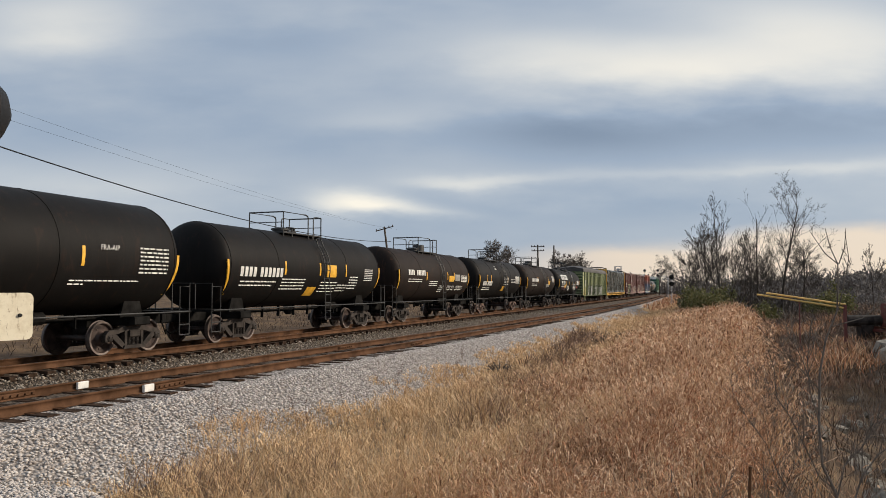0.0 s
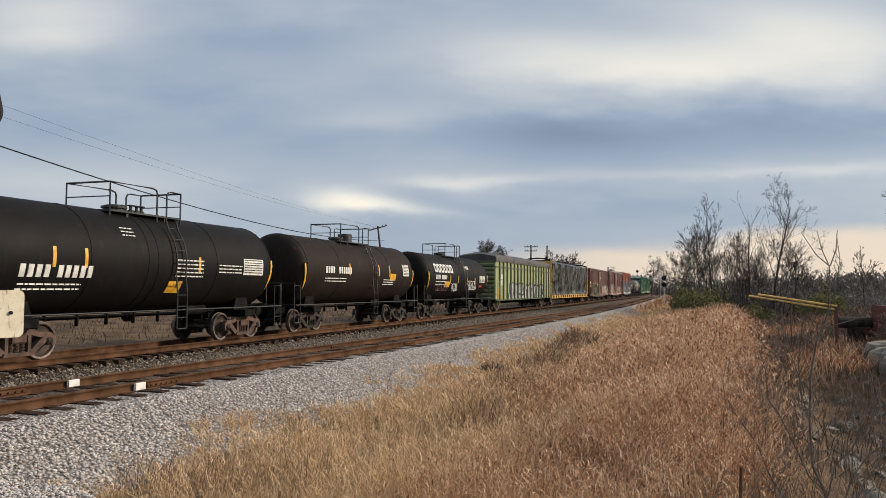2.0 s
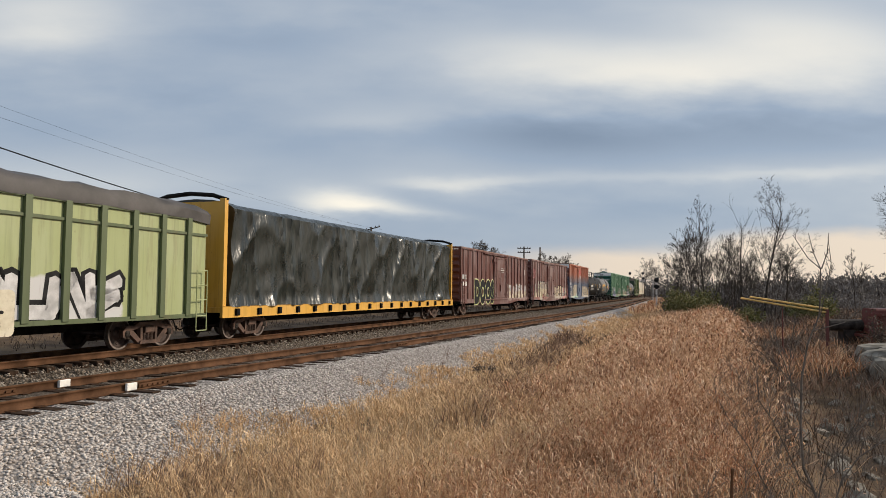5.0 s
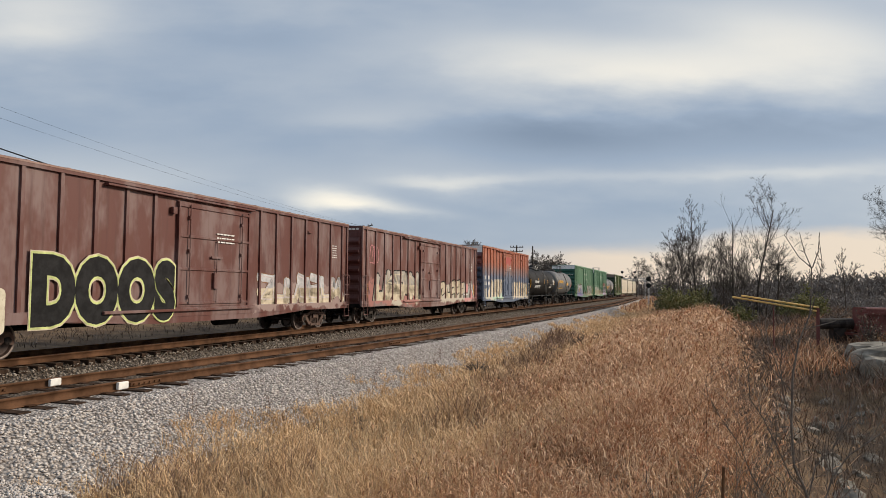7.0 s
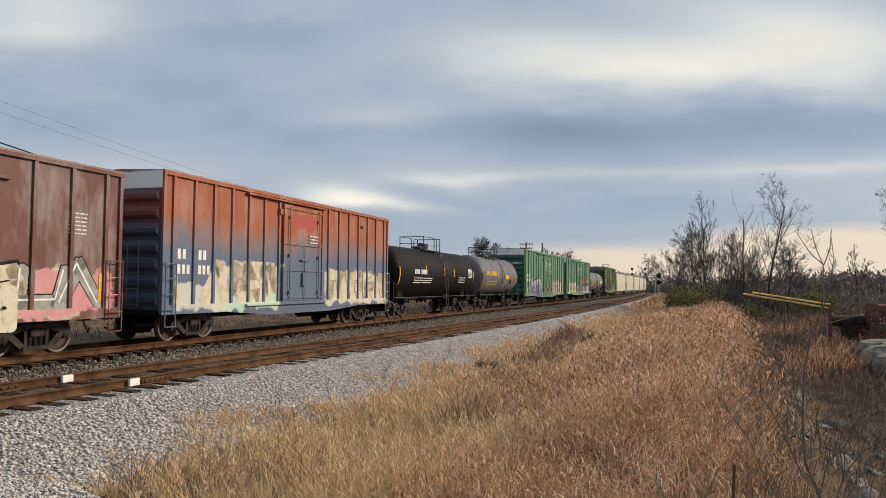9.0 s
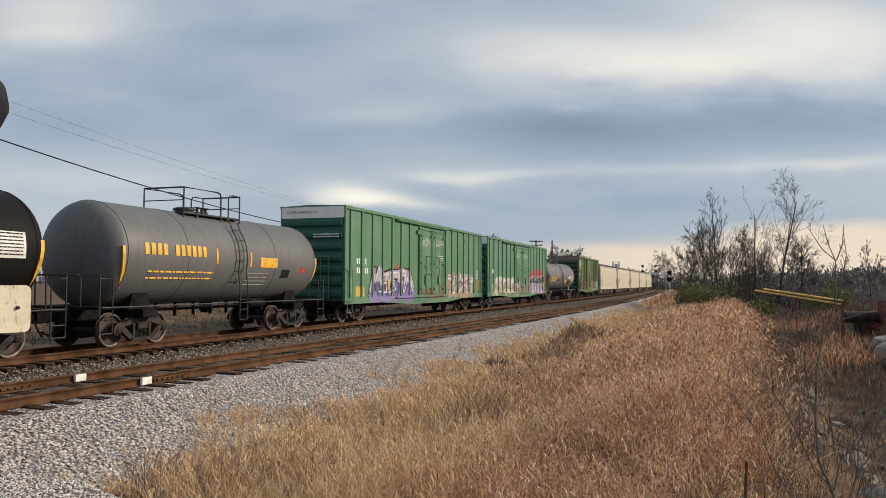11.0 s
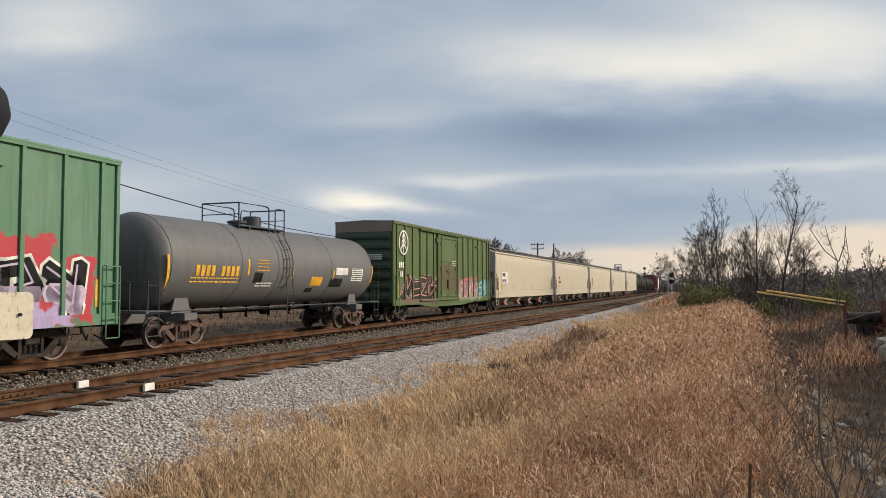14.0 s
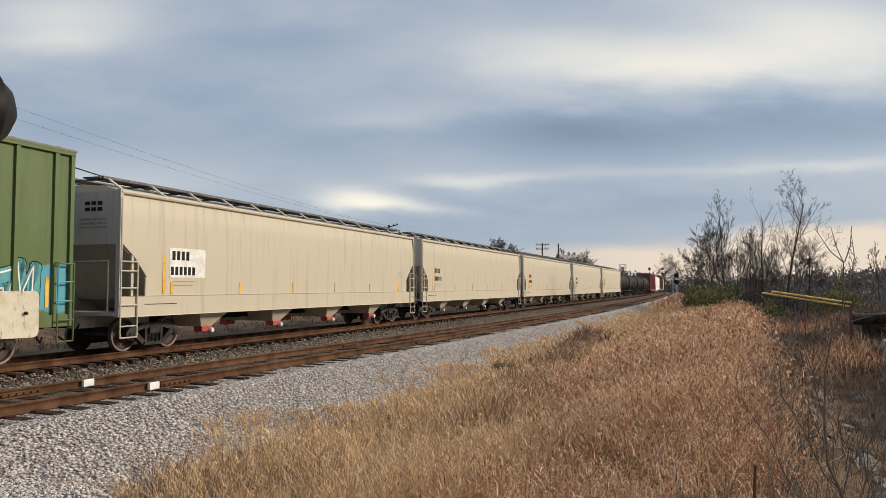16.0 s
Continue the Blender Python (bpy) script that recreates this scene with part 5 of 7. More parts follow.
OLIVE_TOP = painted("boxcar_end_brown", (0.20, 0.155, 0.125), fade=0.2, rust=0.3)
PANEL_WHITE = painted("end_panel_white", (0.80, 0.80, 0.78), fade=0.1, rust=0.1)
LIME_LINE = plain("spray_lime", (0.52, 0.58, 0.22), 0.6, 0.0, 0.2, 4.0)
SPRAY_STONE = plain("spray_stone_grey", (0.40, 0.37, 0.33), 0.7, 0.0, 0.10, 4.0, 0.2)
SPRAY_CREAM = plain("spray_cream", (0.58, 0.50, 0.37), 0.7, 0.0, 0.10, 4.0, 0.2)
SPRAY_PALE = plain("spray_pale", (0.58, 0.52, 0.52), 0.7, 0.0, 0.10, 4.0, 0.2)
SPRAY_RUST = plain("spray_rust_brown", (0.20, 0.10, 0.05), 0.7, 0.0, 0.35, 4.0, 0.2)
SPRAY_LILAC = plain("spray_light_lilac", (0.48, 0.40, 0.52), 0.7, 0.0, 0.10, 4.0, 0.2)
SPRAY_PURPLE = plain("spray_purple", (0.20, 0.17, 0.36), 0.7, 0.0, 0.10, 4.0, 0.2)
SPRAY_DARK = plain("spray_dark_brown", (0.045, 0.030, 0.024), 0.7, 0.0, 0.3, 4.0, 0.2)
SPRAY_TEAL = plain("spray_teal", (0.10, 0.33, 0.36), 0.7, 0.0, 0.10, 4.0, 0.2)
MAROON = painted("boxcar_maroon", (0.20, 0.035, 0.04), fade=0.2, rust=0.15)

DULL_PINK = plain("spray_dull_pink", (0.16, 0.06, 0.07), 0.6, 0.0, 0.2, 4.0)
ROWS3 = [(1.3, .06, .05)] * 3
DATA = [(.85, .05, .03)] * 7
# ------------------------------------------------------------ the cars, front to rear
tank_car("black tank car with a white data panel", -5.6, 11.0, TANK_BLACK, R=1.58, zc=2.67, stripes=((3.9, 2.35, 2.85),),
         plates=(), marks=((5.9, 2.9, "bars", [(1.15, .07, .04)] * 7, WHITE), (3.6, 2.0, "bars", [(2.4, .05, .04), (.5, .05, .04)], WHITE), (0.2, 2.3, "bars", ROWS3, WHITE)), ladder=False, seed=2)
lettering(CARS[-1][0], 4.45, 2.78, "FRA-AIP", .19, tank_curve(1.585, 2.67)(2.75), WHITE)
tank_car("black tank car with white stencils and yellow placard", 12.0, 25.6, TANK_BLACK, stripes=((-2.45, 2.3, 2.8), (.2, 2.3, 2.8), (2.5, 2.3, 2.8)),
         plates=((.75, 1.6, 2.25, 2.75, YELLOW, "yellow_panel"), (-.55, .15, 1.5, 1.85, YELLOW, "yellow_panel")),
         marks=((-5.3, 2.2, "figures", 4, .33, WHITE, ()), (-4.1, 2.2, "figures", 6, .33, WHITE, ()), (-5.2, 2.05, "bars", [(2.2, .07, .06), (2.0, .07, .06)], WHITE), (-2.6, 2.15, "bars", [(1.7, .06, .06)] * 4, WHITE),
                (.4, 2.05, "bars", [(1.4, .06, .06)] * 4, WHITE), (2.9, 2.3, "bars", [(.8, .07, .05)] * 5, WHITE), (4.35, 2.65, "bars", DATA, WHITE), (1.9, 1.95, "bars", [(.9, .06, .06)] * 3, WHITE)), dome=False, seed=3)
tank_car("dark brown-black tank car with grey patches", 26.5, 39.8, TANK_BROWN, stripes=((-1.9, 2.25, 2.7), (1.6, 2.3, 2.75), (2.85, 2.3, 2.75)), R=1.46, zc=2.50,
         plates=((1.9, 2.75, 2.2, 2.55, YELLOW, "yellow_panel"), (4.2, 5.3, 2.2, 2.6, WHITE, "data_panel"), (3.0, 3.9, 2.25, 2.65, GREY_SPRAY, "grey_patch")),
         marks=((-4.6, 2.5, "figures", 4, .28, WHITE, ()), (-3.4, 2.5, "figures", 6, .28, WHITE, ()), (-4.6, 2.3, "bars", [(2.0, .06, .06)] * 2, WHITE), (-1.4, 2.2, "bars", ROWS3, WHITE), (1.8, 1.95, "bars", ROWS3, WHITE), (3.4, 1.95, "bars", ROWS3, WHITE), (.4, 1.95, "bars", [(.7, .06, .05)] * 4, WHITE)), seed=4)
tank_car("black tank car with ringed bands at its middle", 40.7, 53.9, TANK_BLACK, stripes=((-4.0, 2.25, 2.75), (-3.0, 2.25, 2.75), (1.6, 2.2, 2.7)), rings=(-.6, -.2), R=1.46, zc=2.50,
         plates=((.3, .9, 1.6, 1.95, YELLOW, "yellow_panel"), (4.0, 5.2, 2.2, 2.75, WHITE, "data_panel")),
         marks=((-4.95, 2.0, "figures", 4, .30, WHITE, ()), (-3.85, 2.0, "figures", 5, .30, WHITE, ()), (-4.9, 1.85, "bars", [(1.9, .06, .06)] * 2, WHITE), (-1.6, 3.4, "bars", [(.5, .05, .05)] * 3, WHITE), (.5, 2.6, "bars", [(1.3, .06, .06)] * 5, WHITE), (2.6, 2.5, "bars", ROWS3, WHITE)), dome=False, seed=5, truck=1)
tank_car("black tank car with white stencils", 54.8, 68.2, TANK_BROWN, stripes=((-1.9, 2.35, 2.85), (1.3, 2.35, 2.9), (2.6, 2.35, 2.9)), R=1.46, zc=2.50,
         plates=((2.7, 3.4, 2.15, 2.5, YELLOW, "yellow_panel"), (4.4, 5.2, 2.4, 3.0, WHITE, "data_panel")),
         marks=((-4.2, 2.4, "figures", 4, .28, WHITE, ()), (-3.0, 2.4, "figures", 6, .28, WHITE, ()), (-4.2, 2.2, "bars", [(2.0, .06, .06)] * 2, WHITE), (1.9, 2.2, "bars", ROWS3, WHITE)), seed=6)
c5 = tank_car("black tank car with large white block name", 69.2, 83.2, TANK_BLACK, stripes=((-2.3, 2.05, 2.6), (-.7, 2.1, 2.55), (1.2, 2.05, 2.5), (3.0, 2.05, 2.5)), rings=(-.3, .0), R=1.43, zc=2.48, truck=0,
              plates=((-3.3, -2.35, 1.85, 2.2, YELLOW, "yellow_panel"), (4.1, 5.4, 2.2, 2.65, WHITE, "data_panel"), (1.0, 1.8, 3.05, 3.25, WHITE, "data_panel"), (4.2, 4.9, 1.85, 2.0, RED_TAG, "red_label")),
              marks=((-5.0, 2.32, "figures", 10, .26, WHITE, (4,)), (-5.0, 2.2, "bars", [(2.1, .08, .08)] * 2, WHITE)), dome=False, seed=7)
cv = tank_curve(1.46, 2.48)
block_name(c5, -5.2, 2.72, 6, .52, cv)
scrawl(c5, -2.2, -1.0, 1.6, 2.1, WHITE, 4, 3, y=cv(2.0) - .03, width=.03)
scrawl(c5, 1.2, 3.1, 1.65, 2.3, WHITE, 5, 4, y=cv(2.1) - .03, width=.03)
scrawl(c5, -5.2, -2.9, 1.6, 2.0, DULL_PINK, 6, 8, y=cv(2.0) - .03, width=.02)
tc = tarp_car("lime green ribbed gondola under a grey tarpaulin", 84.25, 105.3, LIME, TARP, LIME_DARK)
piece(tc, -6.3, -1.4, .98, 2.05, 5, 11, SILVER, INK, None, fat=.30, edge=.20, lean=.05, y=-1.525)
piece(tc, -.3, 6.6, .98, 2.0, 6, 12, SILVER, INK, None, fat=.28, edge=.20, lean=.05, y=-1.525)
figures(tc, -8.9, 2.5, 3, .38, -1.53, WHITE)
figures(tc, -9.0, 2.05, 4, .36, -1.53, WHITE)
wrapped_car("yellow flat car with a plastic-wrapped load", 106.3, 131.3, DECK_YELLOW, WRAP)
c8 = boxcar("faded red-brown boxcar with a black and lime tag", 132.85, 153.6, RED_A, RED_ROOF, RED_END, top=4.78, ribs=18, door=(.1, 4.0), truck=1, seed=2)
word_piece(c8, "DOOS", -7.05, -2.05, .90, 2.38, ((.125, SPRAY_CREAM), (.11, LIME_LINE), (.08, INK)), -1.607)
piece(c8, 2.7, 9.6, 1.14, 2.2, 7, 21, SILVER, SPRAY_RUST, SPRAY_PALE, fat=.26, edge=.05, lower=SPRAY_CREAM)
bars(c8, .1, 3.5, [(1.0, .07, .06)] * 3, -1.645, WHITE, seed=3)
bars(c8, 8.7, 3.6, [(.6, .05, .05)] * 6, -1.548, WHITE, seed=4)
figures(c8, -10.1, 2.5, 4, .3, -1.605, WHITE, (2,))
figures(c8, -10.1, 2.05, 5, .28, -1.605, WHITE, (2,))
c9 = boxcar("faded red-brown boxcar with cream tags along its foot", 155.2, 175.8, RED_B, RED_ROOF, RED_END, top=4.85, ribs=18, door=(-.35, 3.6), truck=0, seed=3)
piece(c9, -8.6, -2.4, 1.14, 2.5, 5, 35, SPRAY_STONE, INK, SPRAY_CREAM, fat=.30, edge=.10, lower=SPRAY_CREAM)
end_bars(c9, 10.3, -.5, 4.62, [(.8, .09, .06)], WHITE, x=.032)
end_bars(c8, 10.38, -.5, 4.55, [(.8, .09, .06)], WHITE, x=.032)
piece(c9, 1.7, 7.2, 1.14, 2.2, 5, 32, SPRAY_CREAM, INK, None, fat=.26, edge=.12)
piece(c9, 6.9, 9.4, 1.12, 2.2, 2, 33, GREY_SPRAY, INK, WHITE, fat=.28, edge=.05)
scrawl(c9, -9.3, -8.2, 2.9, 3.9, PINK, 2, 34, y=-1.548, width=.04)
bars(c9, 8.5, 3.5, [(.6, .05, .05)] * 6, -1.548, WHITE, seed=5)
c10 = boxcar("orange and blue boxcar with cream sprayed patches", 177.45, 194.4, COLOURED, painted("roof_orange", (0.34, 0.17, 0.11), fade=.4, rust=.4), COLOURED_END, top=5.2, ribs=17, door=(-.2, 3.2), truck=0, top_panel=PANEL_WHITE, seed=4)
figures(c10, -7.75, 2.5, 2, .3, -1.548, WHITE)
figures(c10, -6.75, 2.5, 2, .3, -1.548, WHITE)
figures(c10, -7.75, 2.05, 3, .28, -1.548, WHITE)
figures(c10, -6.75, 2.05, 3, .28, -1.548, WHITE)
piece(c10, 1.9, 7.9, 1.12, 2.2, 5, 41, SPRAY_CREAM, SPRAY_RUST, None, fat=.34, edge=.05)
piece(c10, -6.4, -2.1, 1.12, 2.3, 4, 42, SPRAY_CREAM, SPRAY_PALE, None, fat=.40, edge=.08)
bars(c10, .2, 3.7, [(.7, .07, .06)] * 3, -1.645, WHITE, seed=6)
tank_car("black tank car with chalky white marks", 195.6, 211.0, TANK_BLACK, stripes=((-2.8, 2.4, 2.9), (.5, 2.35, 2.85), (2.4, 2.3, 2.8)), R=1.46, zc=2.50,
         marks=((-4.7, 2.4, "figures", 10, .26, WHITE, (4,)), (-4.7, 2.2, "bars", [(3.0, .07, .06)] * 3, WHITE), (3.5, 2.3, "bars", [(1.4, .08, .06)] * 3, WHITE)), plates=((5.6, 6.4, 2.3, 2.9, WHITE, "data_panel"),), seed=8)
tank_car("mid grey tank car with yellow stencils", 212.0, 224.2, TANK_PALE, R=1.47, zc=2.56, rail=BLACK_RAIL, stripes=((-1.2, 2.35, 2.85), (.7, 2.3, 2.8)), plates=((1.3, 2.4, 2.3, 2.65, YELLOW, "yellow_panel"), (2.75, 3.3, 1.95, 2.25, INK, "black_label"), (4.1, 4.5, 2.15, 2.35, RED_TAG, "red_label")),
         marks=((-4.5, 2.55, "figures", 11, .33, YELLOW, (4,)), (-4.3, 2.1, "bars", [(3.0, .08, .1)] * 2, YELLOW), (.6, 2.1, "bars", [(1.3, .05, .08)] * 4, GREY_SPRAY)), dome=False, seed=9, platform=-.5)
c13 = boxcar("green boxcar with white end panel and lilac tag", 225.75, 246.5, GREEN_A, GREEN_ROOF, GREEN_END, top=5.25, ribs=18, door=(.45, 4.2), doors=2, truck=0, top_panel=PANEL_WHITE, seed=5)
DOOR_WORDS = "-IMPORTANT-\nCLOSE THIS DOOR\nBEFORE CLOSING\nMAIN DOOR"
LOCK_WORDS = "CLOSE AND LOCK\nBOTH DOORS BEFORE\nMOVING CAR"
lettering(c13, 1.0, 4.12, LOCK_WORDS, .13, -1.602, WHITE)
lettering(c13, -1.1, 4.18, DOOR_WORDS, .13, -1.602, WHITE)
end_lettering(c13, 10.375, 1.25, 4.80, "EXCESS HEIGHT CAR", .16, INK)
end_bars(c13, 10.375, -.1, 3.9, [(1.2, .05, .06)] * 2, WHITE)
bars(c13, 1.4, 3.35, [(.8, .06, .05)] * 3, -1.645, WHITE, seed=7)
piece(c13, 3.4, 8.1, 1.14, 2.15, 5, 51, SPRAY_PALE, SPRAY_RUST, INK, fat=.30, edge=.08)
piece(c13, -7.6, -2.6, 1.14, 2.35, 5, 52, SPRAY_LILAC, INK, WHITE, fat=.32, edge=.10, lower=SPRAY_PURPLE)
part("reflective_stripe", Shape().box(-5.7, -5.5, -1.575, -1.565, 1.45, 1.95).mesh("reflective_stripe", YELLOW), c13)
for k in range(2):
    figures(c13, -9.15 + .85 * k, 2.62, 2 if k == 0 else 1, .26, -1.548, WHITE)
    figures(c13, -9.15 + .85 * k, 2.2, 2, .26, -1.548, WHITE)
bars(c13, 9.1, 2.6, [(.5, .05, .05)] * 6, -1.548, WHITE, seed=8)
c14 = boxcar("green boxcar with a red and lilac tag", 247.9, 268.2, GREEN_B, GREEN_ROOF, GREEN_END, top=5.25, ribs=17, door=(.1, 5.0), doors=2, truck=0, top_panel=PANEL_WHITE, seed=6)
piece(c14, 3.2, 9.0, 1.14, 2.35, 5, 61, INK, WHITE, SPRAY_LILAC, fat=.26, edge=.10, lower=SPRAY_LILAC, lean=.0)
piece(c14, -8.2, -2.4, 1.14, 2.05, 7, 63, SPRAY_PALE, SPRAY_CREAM, None, fat=.34, lower=SPRAY_CREAM)
figures(c14, -8.75, 2.5, 3, .3, -1.548, WHITE)
lettering(c14, -1.75, 4.18, DOOR_WORDS, .135, -1.602, WHITE)
lettering(c14, .75, 4.12, LOCK_WORDS, .135, -1.602, WHITE)
end_bars(c14, 10.15, -.1, 3.7, [(1.2, .05, .06)] * 2, WHITE)
c15 = tank_car("grey tank car with patched stencils", 269.5, 285.25, TANK_GREY, rail=plain("handrail_dark_blue", (0.03, 0.04, 0.05), 0.5), R=1.47, zc=2.56, stripes=((-3.0, 2.2, 2.75), (-.1, 2.1, 2.6), (3.2, 2.0, 2.5)), rings=(-1.0,), platform=-1.1, truck=1,
               plates=((-2.6, -2.1, 1.95, 2.3, INK, "black_patch"), (1.4, 2.3, 1.85, 2.2, YELLOW, "yellow_panel"), (1.25, 1.8, 1.6, 1.75, INK, "black_patch"), (3.4, 4.5, 2.3, 2.6, WHITE, "white_patch"), (3.0, 4.1, 1.8, 2.15, INK, "black_patch"), (4.9, 6.0, 2.05, 2.6, WHITE, "data_panel")),
               marks=((-5.8, 2.15, "figures", 9, .33, YELLOW, (4,)), (-2.5, 2.75, "bars", [(.8, .05, .07)] * 4, YELLOW), (-2.4, 1.95, "bars", [(1.0, .05, .05)] * 2, WHITE), (-6.0, 2.1, "bars", [(2.5, .06, .06)] * 2, YELLOW)), seed=10, curb=TANK_GREY)
c16 = boxcar("dark green boxcar with a white tree emblem", 286.6, 303.7, OLIVE, painted("roof_green_brown", (.16, .15, .09), fade=.3, rust=.4), OLIVE_END, top=5.2, ribs=16, door=(-.35, 3.7), truck=0, top_panel=OLIVE_TOP, seed=7)
em = Shape()
ring = [(.62 * math.cos(a), .62 * math.sin(a) * 1.02) for a in np.linspace(0, 2 * math.pi, 33)]
for (xa, za), (xb, zb) in zip(ring, ring[1:]):
    em.sweep([(xa - 7.25, -1.612, za + 4.05), (xb - 7.25, -1.612, zb + 4.05), (xb * .86 - 7.25, -1.612, zb * .86 + 4.05), (xa * .86 - 7.25, -1.612, za * .86 + 4.05)],
             [(xa - 7.25, -1.606, za + 4.05), (xb - 7.25, -1.606, zb + 4.05), (xb * .86 - 7.25, -1.606, zb * .86 + 4.05), (xa * .86 - 7.25, -1.606, za * .86 + 4.05)])
em.slab([(-7.30, 3.55), (-7.20, 3.55), (-7.21, 4.5), (-7.29, 4.5)], -1.612, -1.606)
for k in range(3):
    z = 3.68 + k * .26
    w_ = .34 - .06 * k
    for s in (-1, 1):
        em.slab([(-7.25, z + .24), (-7.25, z + .40), (-7.25 + s * w_, z + .12), (-7.25 + s * w_, z)], -1.613, -1.606)
part("emblem", em.mesh("emblem", WHITE), c16, "white ring with a tree shape")
figures(c16, -7.85, 2.75, 3, .3, -1.606, WHITE)
figures(c16, -7.7, 2.3, 2, .28, -1.606, WHITE)
piece(c16, -7.2, -2.3, 1.14, 2.2, 4, 71, SPRAY_DARK, WHITE, PINK, fat=.34, edge=.035)
piece(c16, 1.9, 5.6, 1.14, 2.1, 4, 72, PINK, INK, SPRAY_TEAL, fat=.32, edge=.06)
piece(c16, 5.4, 7.4, 1.14, 2.2, 3, 73, SPRAY_TEAL, INK, WHITE, fat=.22, edge=.04)
end_bars(c16, 8.55, -.1, 3.4, [(.9, .05, .05)] * 3, WHITE)
bars(c16, .3, 3.35, [(.7, .07, .06)] * 3, -1.645, WHITE, seed=11)
HOPPERS = ((305.3, 325.9), (327.1, 348.3), (349.5, 370.4), (371.6, 392.4), (393.6, 414.6))
for k, (a_, b_) in enumerate(HOPPERS):
    hopper("cream covered hopper with four outlets" if k else "cream covered hopper with black stencils and red outlets", a_, b_, CREAM, CREAM_END, seed=k + 1)
for k in range(4):
    tank_car("black tank car in a row of the same", 415.8 + k * 15.0, 429.9 + k * 15.0, TANK_BLACK, R=1.46, zc=2.50, seed=20 + k)
far_roof = painted("far_roof_grey", (.4, .38, .36), fade=.3)
boxcar("maroon boxcar with a grey roof", 476.5, 494.0, MAROON, far_roof, RED_END, ribs=14)
hopper("pale weathered covered hopper car", 495.2, 514.0, PANEL_WHITE, CREAM_END, seed=9, marks=False)
boxcar("faded brown boxcar with pale tags", 515.2, 533.0, RED_B, RED_ROOF, RED_END, ribs=14)
hopper("grey weathered covered hopper car", 534.2, 553.0, CREAM_END, CREAM_END, seed=10, marks=False)
# ------------------------------------------------------------ loose stones


def stones(name, s, e, zoff, size, mat, label, seed, height):
    """Many small broken stones, each a squashed eight-sided lump."""
    rng = np.random.default_rng(seed)
    n = len(s)
    xy = on_line(s, 0.0, NEAR) + np.stack([np.interp(s, S, RIGHT[:, 0]), np.interp(s, S, RIGHT[:, 1])], 1) * e[:, None]
    z = height(s, e, xy) + zoff + rng.uniform(-.008, .01, n)
    base = np.array([(1, 0, 0), (-1, 0, 0), (0, 1, 0), (0, -1, 0), (0, 0, .8), (0, 0, -.8)], float)
    tri = np.array([(0, 2, 4), (2, 1, 4), (1, 3, 4), (3, 0, 4), (2, 0, 5), (1, 2, 5), (3, 1, 5), (0, 3, 5)])
    r = size * rng.uniform(.55, 1.25, n)
    v = base[None] + rng.uniform(-.35, .35, (n, 6, 3))
    a, t = rng.uniform(0, 6.28, n), rng.uniform(-.7, .7, n)
    c, s_ = np.cos(a), np.sin(a)
    x, y, w_ = v[..., 0], v[..., 1], v[..., 2]
    y, w_ = y * np.cos(t)[:, None] - w_ * np.sin(t)[:, None], y * np.sin(t)[:, None] + w_ * np.cos(t)[:, None]
    v = np.stack([x * c[:, None] - y * s_[:, None], x * s_[:, None] + y * c[:, None], w_ * .75], -1) * r[:, None, None]
    v[..., 0] += xy[:, 0, None]
    v[..., 1] += xy[:, 1, None]
    v[..., 2] += z[:, None]
    f = (tri[None] + (np.arange(n) * 6)[:, None, None]).reshape(-1, 3)
    ob = new(name, fast_mesh(name, v.reshape(-1, 3), f, mat))
    return tagged(ob, label, "gravel", kind="stuff")


def build_stones():
    rng = np.random.default_rng(3)

    def shoulder(s, e, xy):
        return np.interp(e, [-1.0, 1.3, 1.75, 3.3, 4.0], [-.21, -.21, -.24, -.86, -1.0])

    n1, n2 = 27000, 15000
    s = np.concatenate([rng.uniform(-8, 22, n1), rng.uniform(22, 75, n2)])
    e = rng.uniform(1.15, 3.75, n1 + n2)
    e = np.where(s > 22, rng.uniform(1.15, 3.5, n1 + n2), e)
    stones("ballast_stones", s, e, .005, np.where(s > 22, .045, .034), STONES, "pale grey crushed stone on the shoulder", 5, shoulder)
    s = np.concatenate([rng.uniform(-8, 25, 9000), rng.uniform(25, 70, 6000)])
    g = np.interp(s, S, GAP)
    e = -1.0 - rng.uniform(0, 1, len(s)) * (g - 2.42)
    stones("old_ballast_stones", s, e, -.02, np.where(s > 25, .05, .042), STONES_OLD, "brown stained stones between the tracks", 6,
           lambda s, e, xy: np.where(e > -1.4, -.21, np.where(e > -2.0, -.21 - (-1.4 - e) * .15, np.where(e > 1.9 - g, -.30, -.19 - (e + g - 1.4) * .22))))
    # gravel pad: places picked in the plan
    x, y = rng.uniform(-8, 1, 30000), rng.uniform(5, 11, 30000)
    ee, ss = from_near(x, y)
    ok = (pad_edge(x, y) < rng.normal(.05, .12, len(x))) & (ee > 2.0)
    stones("pad_gravel", ss[ok], ee[ok], .0, .026, STONES, "fine pale gravel of the crossing pad", 7, lambda s, e, xy: over_ground(xy[:, 0], xy[:, 1], e, s))


# ------------------------------------------------------------ grass


